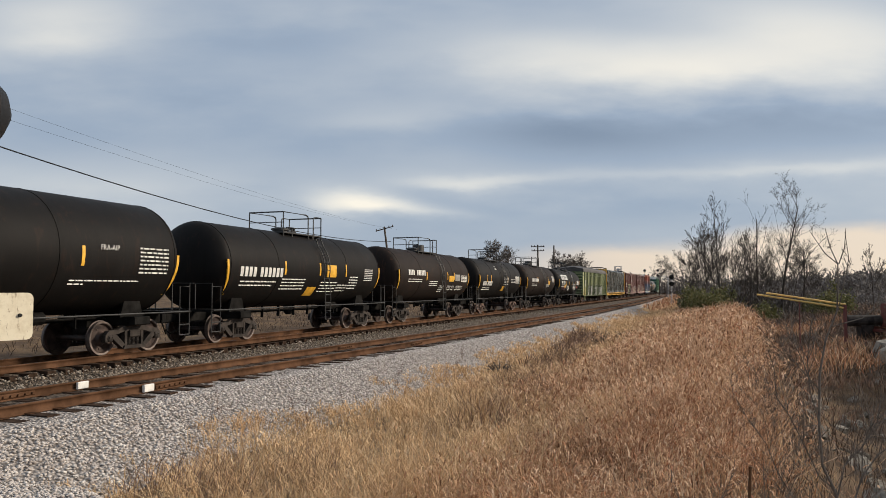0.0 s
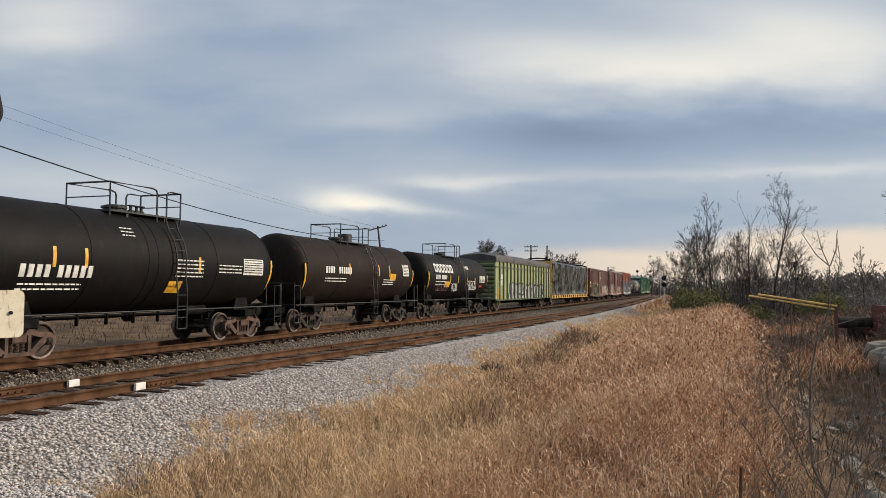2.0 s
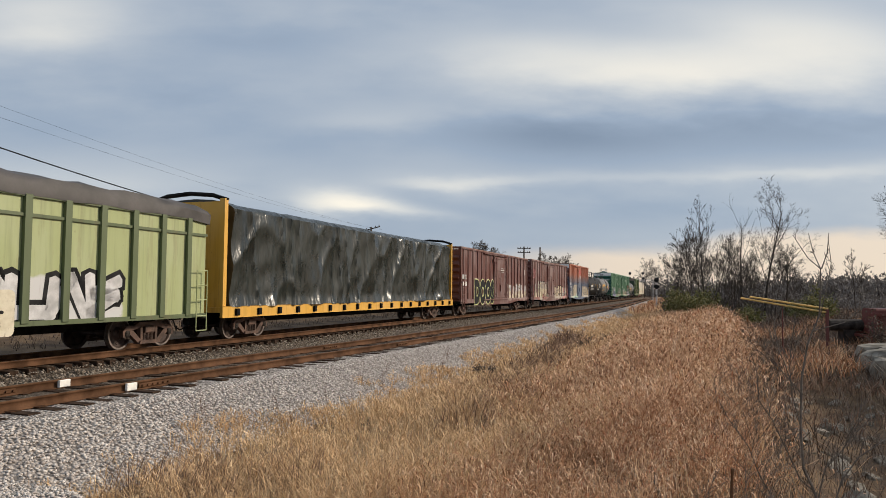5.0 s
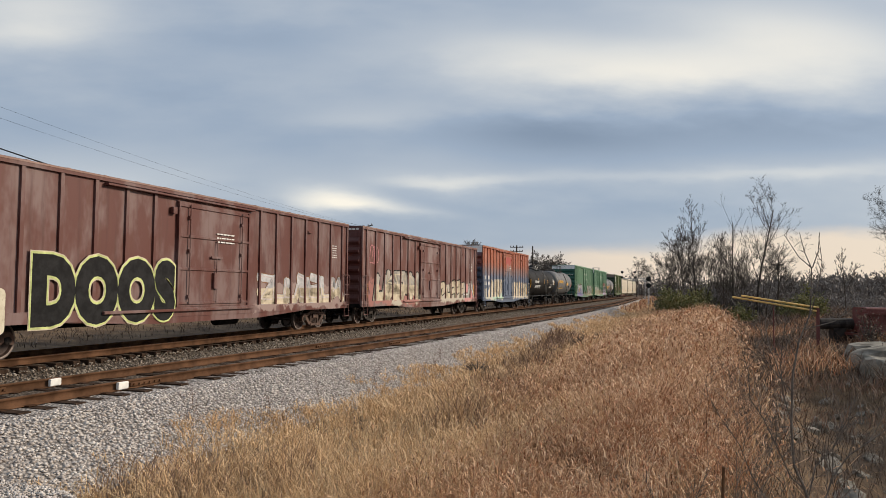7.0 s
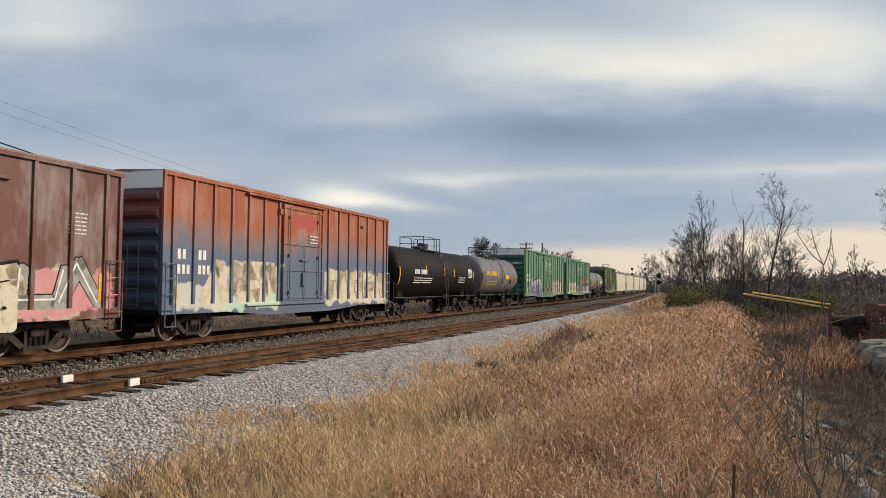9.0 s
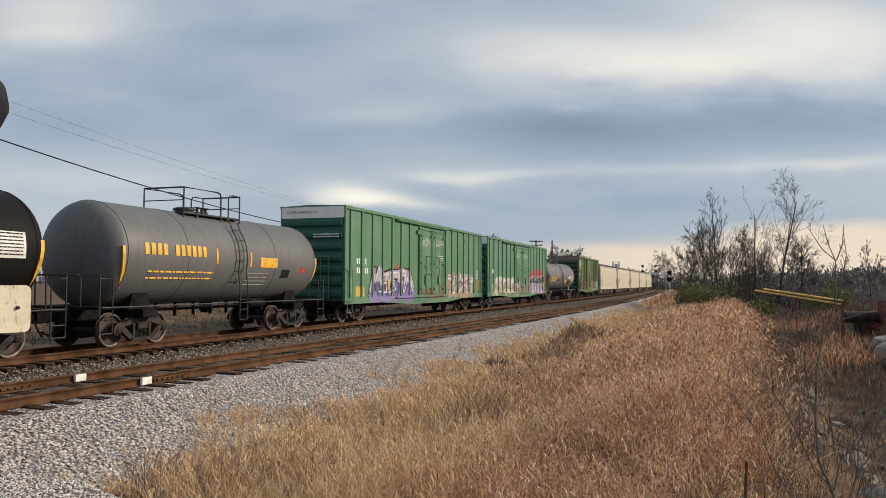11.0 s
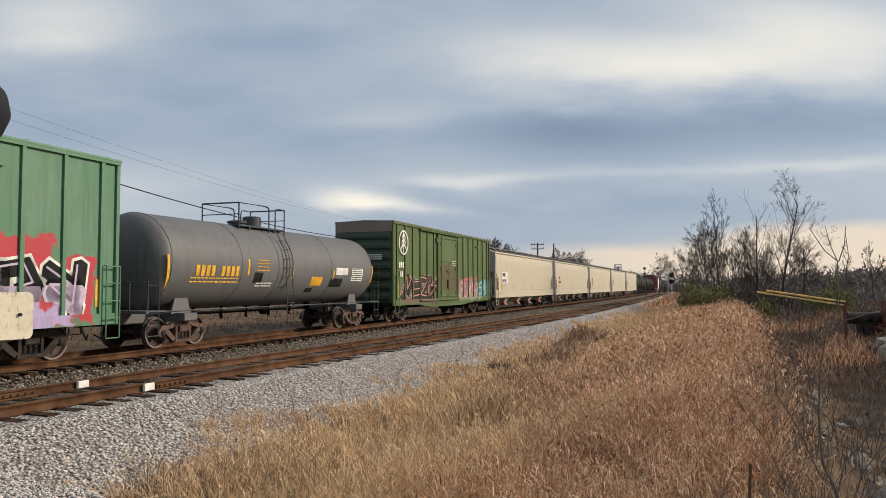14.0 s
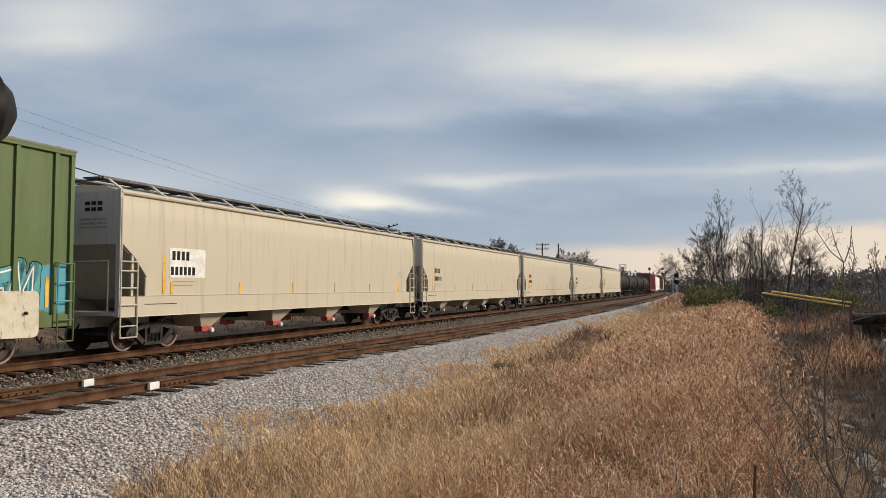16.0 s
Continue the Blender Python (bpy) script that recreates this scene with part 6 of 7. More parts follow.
def blades_mesh(name, x, y, z, h, lean, width, mat, label, seed, category="grass", curl=1.0, way=None):
    """Many thin bent blades. lean: how far the tip goes out; curl: how far it hangs over; way: the side it leans to."""
    rng = np.random.default_rng(seed)
    n = len(x)
    a = rng.uniform(0, 6.28, n) if way is None else way + rng.normal(0, .7, n)
    b = rng.uniform(0, 6.28, n)
    d = np.stack([np.cos(a), np.sin(a)], 1)
    side = np.stack([-d[:, 1], d[:, 0]], 1) * rng.normal(0, .25, n)[:, None]
    q = np.stack([np.cos(b), np.sin(b)], 1) * (width * .5)[:, None]
    p0 = np.stack([x, y], 1)
    l = lean * rng.uniform(.2, 1.5, n)
    c = curl * rng.uniform(.0, 1.0, n) * np.clip(l, 0, 1)
    V = np.empty((n, 7, 3))
    for k, (t, wd) in enumerate(((0, 1.0), (.45, .85), (.8, .6))):
        out = l * h * t ** 1.8
        p = p0 + d * out[:, None] + side * (h * t * t)[:, None]
        V[:, 2 * k, :2], V[:, 2 * k + 1, :2] = p - q * wd, p + q * wd
        V[:, 2 * k, 2] = V[:, 2 * k + 1, 2] = z + h * (t - .45 * c * t ** 3) - (.03 if k == 0 else 0)
    V[:, 6, :2] = p0 + d * (l * h * 1.05)[:, None] + side * h[:, None]
    V[:, 6, 2] = z + h * (1 - .75 * c)
    tri = np.array([(0, 1, 3), (0, 3, 2), (2, 3, 5), (2, 5, 4), (4, 5, 6)])
    F = (tri[None] + (np.arange(n) * 7)[:, None, None]).reshape(-1, 3)
    ob = new(name, fast_mesh(name, V.reshape(-1, 3), F, mat))
    return tagged(ob, label, category, kind="stuff")


def curls(name, x, y, z, size, width, mat, label, seed):
    """Dry leaves that curl over: short ribbons bent into arcs, each turned its own way."""
    rng = np.random.default_rng(seed)
    n = len(x)
    a = rng.uniform(0, 6.28, n)
    d = np.stack([np.cos(a), np.sin(a)], 1)
    q = np.stack([-d[:, 1], d[:, 0]], 1) * (width * .5)[:, None]
    start, turn = rng.uniform(.5, 1.5, n), rng.uniform(1.0, 3.4, n)
    V = np.empty((n, 8, 3))
    px, pz = np.zeros(n), np.zeros(n)
    for k in range(4):
        wd = (1.0, 1.0, .75, .2)[k]
        V[:, 2 * k, :2] = np.stack([x, y], 1) + d * px[:, None] - q * wd
        V[:, 2 * k + 1, :2] = np.stack([x, y], 1) + d * px[:, None] + q * wd
        V[:, 2 * k, 2] = z + pz
        V[:, 2 * k + 1, 2] = z + pz + width * rng.uniform(-.5, .5, n)
        t = start - turn * k / 3
        px, pz = px + np.cos(t) * size / 3, pz + np.sin(t) * size / 3
    quad = np.array([(0, 1, 3, 2), (2, 3, 5, 4), (4, 5, 7, 6)])
    F = (quad[None] + (np.arange(n) * 8)[:, None, None]).reshape(-1, 4)
    return tagged(new(name, fast_mesh(name, V.reshape(-1, 3), F, mat)), label, "grass", kind="stuff")


def patchy(x, y, k, seed):
    return np.sin(x * k + seed) * np.cos(y * k * 1.3 + seed * 2) + .5 * np.sin(x * k * 2.7 - y * k * 2.1 + seed)


def build_grass():
    rng = np.random.default_rng(11)

    def field(n, s0, s1, e0, e1, thin):
        """Places between the track and the ditch, thinning with distance from the crossing."""
        s = s0 + (s1 - s0) * rng.uniform(0, 1, n) ** thin
        e = rng.uniform(e0, e1, n)
        xy = on_line(s, 0.0, NEAR) + np.stack([np.interp(s, S, RIGHT[:, 0]), np.interp(s, S, RIGHT[:, 1])], 1) * e[:, None]
        x, y = xy[:, 0], xy[:, 1]
        ok = (pad_edge(x, y) > .12 + rng.normal(0, .1, n)) & (np.hypot(x, y) > 4.0)
        x, y, s, e = x[ok], y[ok], s[ok], e[ok]
        return x, y, s, e, over_ground(x, y, e, s), np.hypot(x, y)

    def tufts(x, y, per, reach):
        """Each place becomes a tuft of blades that lean out from its middle."""
        n = len(x)
        a = rng.uniform(0, 6.28, (n, per))
        q = rng.uniform(0, 1, (n, per)) ** .7 * reach
        X, Y = x[:, None] + np.cos(a) * q, y[:, None] + np.sin(a) * q
        return X.ravel(), Y.ravel(), a.ravel(), np.repeat(np.arange(n), per)

    def russet_from(x, y, s):
        """Where the short golden grass gives way to the tall russet grass."""
        return 6.3 + 1.0 * patchy(x, y, .45, 4.0) + 2.0 * np.clip((9 - s) / 8, 0, 1)

    # short golden grass at the ballast's foot
    x, y, s, e, z, r = field(11500, -7, 135, 2.0, 9.6, 2.1)
    edge = 2.95 - .7 * np.clip((s - 8) / 30, 0, 1) + .35 * patchy(x, y, .9, 1.0) + rng.normal(0, .12, len(x))
    keep = (e > edge) & (rng.uniform(0, 1, len(x)) < np.clip(1.4 - (e - russet_from(x, y, s)) * .6, .10, 1))
    x, y, e, z, r = x[keep], y[keep], e[keep], z[keep], r[keep]
    tall = (.15 + .085 * np.clip(e - 2.6, 0, 3.5)) * rng.uniform(.7, 1.25, len(x)) * (1 + .25 * patchy(x, y, .7, 2))
    X, Y, a, i = tufts(x, y, 12, .17)
    h = tall[i] * rng.uniform(.45, 1.3, len(X))
    Z = z[i]
    blades_mesh("golden_grass", X, Y, Z, h, np.full(len(X), .75), np.clip(.0008 * r[i], .0055, .05), GRASS_GOLD, "short dry golden grass beside the ballast", 21, way=a)
    n = 26000
    j = rng.integers(0, len(X), n)
    curls("golden_leaves", X[j], Y[j], Z[j] + h[j] * rng.uniform(.3, .9, n), rng.uniform(.06, .18, n), np.clip(.0013 * r[i][j], .008, .05), GRASS_GOLD, "curled pale leaves in the golden grass", 31)
    # tall russet grass in tufts
    x, y, s, e, z, r = field(11500, -7, 150, 4.2, 12.6, 2.2)
    keep = (e > russet_from(x, y, s) + rng.normal(0, .35, len(x))) & (e < 11.3 + rng.normal(0, .45, len(x)) + .5 * patchy(x, y, .7, 3) + .5 * np.clip((s - 20) / 20, 0, 1))
    x, y, e, z, r = x[keep], y[keep], e[keep], z[keep], r[keep]
    tall = (.34 + .11 * np.clip(e - 6, 0, 4)) * rng.uniform(.5, 1.3, len(x)) * (1 + .3 * patchy(x, y, .6, 5) + .18 * patchy(x, y, 1.9, 8)) * np.clip(r / 10.0, .5, 1)
    X, Y, a, i = tufts(x, y, 14, .22)
    h = tall[i] * rng.uniform(.4, 1.2, len(X))
    Z = z[i]
    blades_mesh("russet_grass", X, Y, Z, h, np.full(len(X), 1.15), np.clip(.0007 * r[i], .0045, .05), GRASS_RED, "tall dry russet grass in tufts on the bank", 22, curl=1.6, way=a)
    # curled leaves all through it, paler towards the top
    n = 120000
    j = rng.integers(0, len(X), n)
    out = h[j] * rng.uniform(0, .6, n)
    up = rng.uniform(.25, .95, n)
    lx, ly, lz = X[j] + np.cos(a[j]) * out, Y[j] + np.sin(a[j]) * out, Z[j] + h[j] * up
    size, wide = rng.uniform(.05, .17, n) * np.clip(r[i][j] / 12, .9, 3), np.clip(.0014 * r[i][j], .008, .06) * rng.uniform(.6, 1.3, n)
    pale = rng.uniform(0, 1, n) < .35 + .3 * patchy(lx, ly, .8, 12)
    for sel, name, mat, label in ((pale, "pale_leaves", GRASS_SEED, "curled pale leaves on the russet grass"), (~pale, "russet_leaves", GRASS_RED, "curled russet leaves in the grass")):
        curls(name, lx[sel], ly[sel], lz[sel], size[sel], wide[sel], mat, label, 33 + int(mat is GRASS_RED))
    # grass over the far shoulder
    xf, yf, sf, ef, zf, rf = field(9000, 80, 270, 1.9, 14.0, 1.0)
    blades_mesh("far_grass", xf, yf, zf, rng.uniform(.3, .8, len(xf)), np.full(len(xf), .7), .0011 * rf, GRASS_RED, "dry grass along the far track", 30)
    # fluffy seed tops at the tips
    n = 45000
    j = rng.integers(0, len(X), n)
    up = h[j] * rng.uniform(.5, .95, n)
    out = h[j] * rng.uniform(0, .7, n)
    blades_mesh("seed_heads", X[j] + np.cos(a[j]) * out, Y[j] + np.sin(a[j]) * out, Z[j] + up, rng.uniform(.03, .10, n) * np.clip(r[i][j] / 12, .7, 3), np.full(n, 1.8),
                np.clip(.0011 * r[i][j], .007, .06), GRASS_SEED, "fluffy russet seed heads of the grass", 29, curl=1.2)
    # pale stalks that stand out of it
    x, y, s, e, z, r = field(1500, -7, 60, 3.6, 12.4, 2.0)
    h = (.4 + .09 * np.clip(e - 4, 0, 5)) * rng.uniform(.7, 1.35, len(x)) * np.clip(r / 9.0, .6, 1)
    blades_mesh("grass_stalks", x, y, z, h, np.full(len(x), .5), np.clip(.0010 * r, .006, .04), GRASS_GOLD, "pale dead stalks above the grass", 23)
    # grey-brown weeds: by the gravel, and in a dark swathe along the bank
    x, y, s, e, z, r = field(30000, -7, 40, 3.0, 9.5, 1.3)
    near_foot = (np.hypot((x + 2.6) / 1.5, (y - 9.6) / 1.3) < 1) & (rng.uniform(0, 1, len(x)) < .8)
    swathe = (abs(e - (6.9 - .13 * (s - 6)) + .3 * patchy(x, y, .8, 6)) < .75) & (s > 4) & (s < 34) & (rng.uniform(0, 1, len(x)) < .75)
    keep = near_foot | swathe
    x, y, e, z, r = x[keep], y[keep], e[keep], z[keep], r[keep]
    blades_mesh("grey_weeds", x, y, z, rng.uniform(.2, .75, len(x)), np.full(len(x), .55), np.clip(.0008 * r, .007, .03), WEED_BROWN, "brown-grey dead weeds in the grass", 24, "weeds")
    # ditch and the rough beyond it
    x, y, s, e, z, r = field(52000, -6, 110, 11.4, 30.0, 1.9)
    keep = rng.uniform(0, 1, len(x)) < np.where((e > 12.6) & (e < 15.5) & (s < 16), .7, 1.0)
    x, y, e, z, r = x[keep], y[keep], e[keep], z[keep], r[keep]
    h = rng.uniform(.25, .95, len(x)) * np.where((e > 13) & (e < 16), .55, 1.0) * np.clip(r / 14, .5, 1)
    dark = patchy(x, y, .5, 7) > -.25
    for sel, name, mat, label in ((dark, "ditch_weeds", GRASS_GREY, "grey-brown dead weeds in the ditch"), (~dark, "ditch_weeds", WEED_BROWN, "brown dead weeds on the ditch's banks")):
        blades_mesh(name, x[sel], y[sel], z[sel], h[sel], np.full(int(sel.sum()), .8), np.clip(.0010 * r[sel], .007, .06), mat, label, 25 + int(mat is WEED_BROWN), "weeds")
    x, y, s, e, z, r = field(9000, 16, 60, 13.0, 24.0, 1.3)
    keep = patchy(x, y, .35, 3) > .15
    x, y, e, z, r = x[keep], y[keep], e[keep], z[keep], r[keep]
    blades_mesh("ditch_grass", x, y, z, rng.uniform(.4, .9, len(x)), np.full(len(x), .7), np.clip(.001 * r, .01, .05), GRASS_RED, "russet grass on the ditch's far bank", 26)
    # rough ground behind the far track
    n = 15000
    s = rng.uniform(-25, 170, n)
    e = -np.interp(s, S, GAP) - rng.uniform(9, 22, n)
    xy = on_line(s, 0.0, NEAR) + np.stack([np.interp(s, S, RIGHT[:, 0]), np.interp(s, S, RIGHT[:, 1])], 1) * e[:, None]
    blades_mesh("far_side_weeds", xy[:, 0], xy[:, 1], ground_height(xy[:, 0], xy[:, 1]), rng.uniform(.15, .4, n), np.full(n, .9), np.full(n, .04), GRASS_GREY, "brown weeds behind the train", 27, "weeds")


# ------------------------------------------------------------ trees and brush


def grow(sh, rng, p, d, length, r, level, spread, up, sides, twigs, least=.006):
    """One limb and what grows from it: side limbs leave at an angle and bend upwards."""
    n = (6, 4, 3, 2, 1)[min(level, 4)]
    pts, rs, ways = [p.copy()], [r], [d.copy()]
    for i in range(n):
        d = (d + Vector((rng.uniform(-1, 1), rng.uniform(-1, 1), rng.uniform(-.25, 1) * up)) * (.07 if level == 0 else .16)).normalized()
        p = p + d * length / n
        pts.append(p.copy())
        ways.append(d.copy())
        rs.append(max(r * (1 - .8 * (i + 1) / n), least * .6))
    sh.tube(pts, rs, sides[min(level, len(sides) - 1)])
    if level >= len(twigs):
        return
    for k in range(twigs[level]):
        f = rng.uniform(.32 if level == 0 else .15, 1.0)
        i = min(int(f * n), n - 1)
        q = pts[i].lerp(pts[i + 1], f * n - i)
        w_ = ways[i + 1]
        side = w_.cross(Vector((rng.uniform(-1, 1), rng.uniform(-1, 1), rng.uniform(-1, 1))))
        if side.length < .05:
            continue
        nd = (w_ * (1 - spread * .55) + side.normalized() * spread * rng.uniform(.7, 1.3)).normalized()
        nd = (nd + Vector((0, 0, up * .2))).normalized()
        grow(sh, rng, q, nd, length * rng.uniform(.38, .62) * (1.15 - .65 * f), max(rs[i] * .42, least), level + 1, spread, up, sides, twigs, least)


def tree(x, y, height, seed, label, spread=.55, up=.6, trunk=.014, twigs=(13, 8, 6, 4), stems=1, mat=BARK_DARK, name="bare_tree", lean=(0, 0)):
    z = float(ground_height(np.array([x]), np.array([y]))[0])
    t = new(name)
    t.location = (x, y, z - .1)
    tagged(t, label, "tree", "bare trees along the line")
    rng = random.Random(seed)
    for s in range(stems):
        sh = Shape()
        a = rng.uniform(0, 6.28)
        off = Vector((math.cos(a), math.sin(a), 0)) * (.4 * (stems > 1))
        d = Vector((lean[0] + (.22 * math.cos(a) if stems > 1 else 0), lean[1] + (.22 * math.sin(a) if stems > 1 else 0), 1)).normalized()
        hh = height * (rng.uniform(.65, 1.0) if s else 1.0)
        grow(sh, rng, off, d, hh, height * trunk * (1 if stems == 1 else .7), 0, spread, up, (7, 4, 3, 3, 3), twigs, .016 if y > 130 else .009)
        part("trunk" if stems == 1 else "stem", sh.mesh("limbs", mat), t)
    return t


def build_trees():
    # beside the ditch, beyond the grass bank
    tree(35.3, 77.5, 12.0, 3, "tall bare tree with an open round crown", .62, .6, .014, (15, 7, 5, 3), lean=(.05, 0))
    tree(28.6, 75.5, 9.6, 5, "bare tree with upright forked limbs", .42, .9, .012, (11, 6, 4, 3), stems=3)
    tree(32.9, 78.0, 11.0, 8, "slim bare tree with few limbs", .5, .8, .012, (7, 3, 2))
    tree(36.6, 76.0, 7.0, 9, "small leaning bare tree", .65, .5, .018, (12, 7, 5, 3), lean=(.2, 0))
    low = tree(31.0, 80.0, 8.0, 12, "bare young tree in a thicket", .45, .8, .012, (10, 6, 4, 3), stems=2)
    tree(30.2, 84.0, 7.6, 13, "bare young tree in a thicket", .5, .8, .012, (11, 7, 5, 3), stems=3)
    tree(29.6, 72.0, 6.6, 14, "bare young tree in a thicket", .5, .8, .012, (11, 7, 5, 3), stems=3)
    tree(35.4, 84.0, 8.6, 15, "bare young tree in a thicket", .5, .7, .012, (10, 6, 4, 3), stems=2)
    tree(27.0, 78.0, 5.6, 16, "bare young tree in a thicket", .55, .7, .012, (11, 7, 5, 3), stems=3)
    tree(33.0, 71.0, 6.2, 18, "bare young tree in a thicket", .55, .7, .012, (11, 7, 5, 3), stems=3)
    tree(38.2, 66.0, 5.0, 19, "small bare tree beside the field", .45, .9, .014, (9, 6, 4, 3))
    tree(48.6, 74.0, 11.6, 20, "tall bare tree at the field's edge", .6, .6, .014, (13, 7, 5, 4))
    tree(46.0, 70.0, 6.0, 23, "small bare tree beside the field", .5, .8, .013, (10, 6, 4, 3), stems=2)
    # behind the train
    tree(11.3, 150.0, 9.2, 31, "round-crowned bare tree behind the line", .62, .7, .017, (24, 11, 7, 4), mat=TWIG)
    tree(14.6, 153.0, 8.4, 32, "round-crowned bare tree behind the line", .62, .7, .017, (20, 10, 6, 4), mat=TWIG)
    tree(23.8, 145.0, 8.2, 33, "wide bare tree behind the line", .66, .65, .018, (24, 11, 7, 4), mat=TWIG)
    tree(26.8, 148.0, 7.8, 34, "wide bare tree behind the line", .66, .65, .018, (24, 11, 7, 4), mat=TWIG)
    tree(30.0, 152.0, 6.6, 35, "wide bare tree behind the line", .66, .65, .018, (14, 8, 6, 4))
    for k, (x, y, s, turn) in enumerate(((29.8, 80.5, .9, 70), (32.2, 83.0, 1.0, 150), (34.4, 79.5, .85, 230), (31.6, 74.5, .7, 310), (36.9, 81.5, .9, 20), (28.0, 82.5, .75, 100))):
        z = float(ground_height(np.array([x]), np.array([y]))[0])
        copy_thing(low, pose(x, y, z - .1, 0, 0, turn) @ Matrix.Scale(s, 4))
    tree(66.0, 225.0, 10.5, 36, "distant bare tree beyond the curve", .7, .4, .018, (14, 8, 6, 3))
    tree(72.0, 232.0, 9.6, 37, "distant bare tree beyond the curve", .7, .4, .018, (14, 8, 6, 3))


def leafy_bush(x, y, w_, h, n, seed, mat, label, leaf=.10):
    """A low mound of many small leaves on twigs."""
    rng = np.random.default_rng(seed)
    z = float(ground_height(np.array([x]), np.array([y]))[0])
    b = new("shrub")
    b.location = (x, y, z)
    tagged(b, label, "shrub", "shrubs along the bank")
    sh = Shape()
    pr = random.Random(seed)
    tips = []
    for k in range(26):
        a, q = pr.uniform(0, 6.28), pr.uniform(.1, 1) ** .6
        tip = Vector((math.cos(a) * q * w_, math.sin(a) * q * w_, h * (1 - .5 * q * q) * pr.uniform(.6, 1.1)))
        mid = tip * .5 + Vector((0, 0, h * .12))
        sh.tube([(tip.x * .1, tip.y * .1, -.05), mid, tip], [.03, .018, .006], 3)
        tips.append(tip)
    tagged(part("branchwork", sh.mesh("branchwork", BARK), b), kind="stuff")
    T = np.array([tuple(t) for t in tips])
    c = T[rng.integers(0, len(T), n)] * rng.uniform(.45, 1.05, (n, 1)) + rng.normal(0, .16, (n, 3)) * np.array([w_, w_, h]) * .8
    c[:, 2] = np.abs(c[:, 2])
    u, v = rng.normal(0, 1, (n, 3)), rng.normal(0, 1, (n, 3))
    u /= np.linalg.norm(u, axis=1)[:, None]
    v -= (v * u).sum(1)[:, None] * u
    v /= np.linalg.norm(v, axis=1)[:, None]
    sz = (leaf * rng.uniform(.5, 1.3, n))[:, None]
    V = np.stack([c - u * sz, c + v * sz * .5, c + u * sz, c - v * sz * .5], 1)
    tagged(part("foliage", fast_mesh("foliage", V.reshape(-1, 3), np.arange(n * 4).reshape(-1, 4), mat), b), kind="stuff")
    return b


def build_shrubs():
    rng = random.Random(8)
    for k in range(22):
        s, e = rng.uniform(60, 98), rng.uniform(7.5, 20)
        x, y = on_line(s, e, NEAR)
        green = rng.random() < .62
        leafy_bush(float(x), float(y), rng.uniform(1.2, 2.2), rng.uniform(1.4, 2.8), 1700, 60 + k, LEAF_GREEN if green else GRASS_GREY,
                   "dense green shrub at the wood's edge" if green else "grey-brown leafless shrub with dead leaves", .12)
    for k in range(10):
        s, e = rng.uniform(20, 52), rng.uniform(13.0, 24)
        x, y = on_line(s, e, NEAR)
        leafy_bush(float(x), float(y), rng.uniform(.7, 1.3), rng.uniform(.9, 1.7), 700, 90 + k, GRASS_GREY, "low brown thicket in the ditch", .06)
    for s, e, h in ((24.5, 5.6, .9), (27.0, 6.2, .8), (14.6, 4.2, .5)):
        x, y = on_line(s, e, NEAR)
        leafy_bush(float(x), float(y), .5, h, 420, int(s * 7), GRASS_GREY, "small grey-brown weed clump", .03)


def far_wood(name, x0, y0, x1, y1, h0, h1, n, seed, label, deep=10.0):
    """A far wood along a line: stems, and crowns of many fine twigs."""
    rng = np.random.default_rng(seed)
    m = n // 26
    f = np.sort(rng.uniform(0, 1, m))
    cx, cy = x0 + (x1 - x0) * f + rng.normal(0, deep * .4, m), y0 + (y1 - y0) * f + rng.normal(0, deep, m)
    ch = (h0 + (h1 - h0) * f) * rng.uniform(.62, 1.05, m)
    i = rng.integers(0, m, n)
    r = np.hypot(cx, cy)[i]
    wide = ch[i] * .30
    a, q = rng.uniform(0, 6.28, n), rng.uniform(0, 1, n) ** .5
    t = rng.uniform(0, 1, n) ** .8
    x, y = cx[i] + np.cos(a) * q * wide * (.35 + t), cy[i] + np.sin(a) * q * wide * (.35 + t)
    base = -.9 + ch[i] * np.clip(t - .12, 0, 1) * (1 - .45 * q * q)
    h = ch[i] * rng.uniform(.05, .12, n)
    stem = rng.uniform(0, 1, n) < .05
    x, y, base, h = np.where(stem, cx[i] + rng.normal(0, .6, n), x), np.where(stem, cy[i], y), np.where(stem, -.9, base), np.where(stem, ch[i] * .55, h)
    return blades_mesh(name, x, y, base, h, np.where(stem, .05, 1.1), .0021 * r * rng.uniform(.4, 1.2, n), HAZED_TWIG, label, seed, "woods", .3, way=a)


# haze of the distance is mixed into these grey-brown twig colours
HAZED_TWIG = blades("hazed_twigs", ((0.0, (0.075, 0.066, 0.062)), (0.5, (0.12, 0.106, 0.10)), (1.0, (0.18, 0.162, 0.152))))


def build_far():
    far_wood("far_woods", 95, 190, 420, 330, 8.5, 16.0, 130000, 41, "grey-brown bare woods beyond the field")
    far_wood("far_woods", 60, 330, 190, 360, 11.0, 12.0, 9000, 42, "hazy bare woods beyond the curve")
    far_wood("far_woods", -260, 330, 70, 340, 9.0, 11.0, 7000, 43, "far bare woods behind the train")
    far_wood("far_woods", 48, 104, 130, 130, 2.6, 4.2, 24000, 44, "dark brush at the field's edge")
    far_wood("thicket_brush", 27.5, 79, 40.0, 83, 3.4, 3.8, 14000, 45, "grey-brown brush under the bare trees", 2.5)


# ------------------------------------------------------------ young tree close by, with its twigs


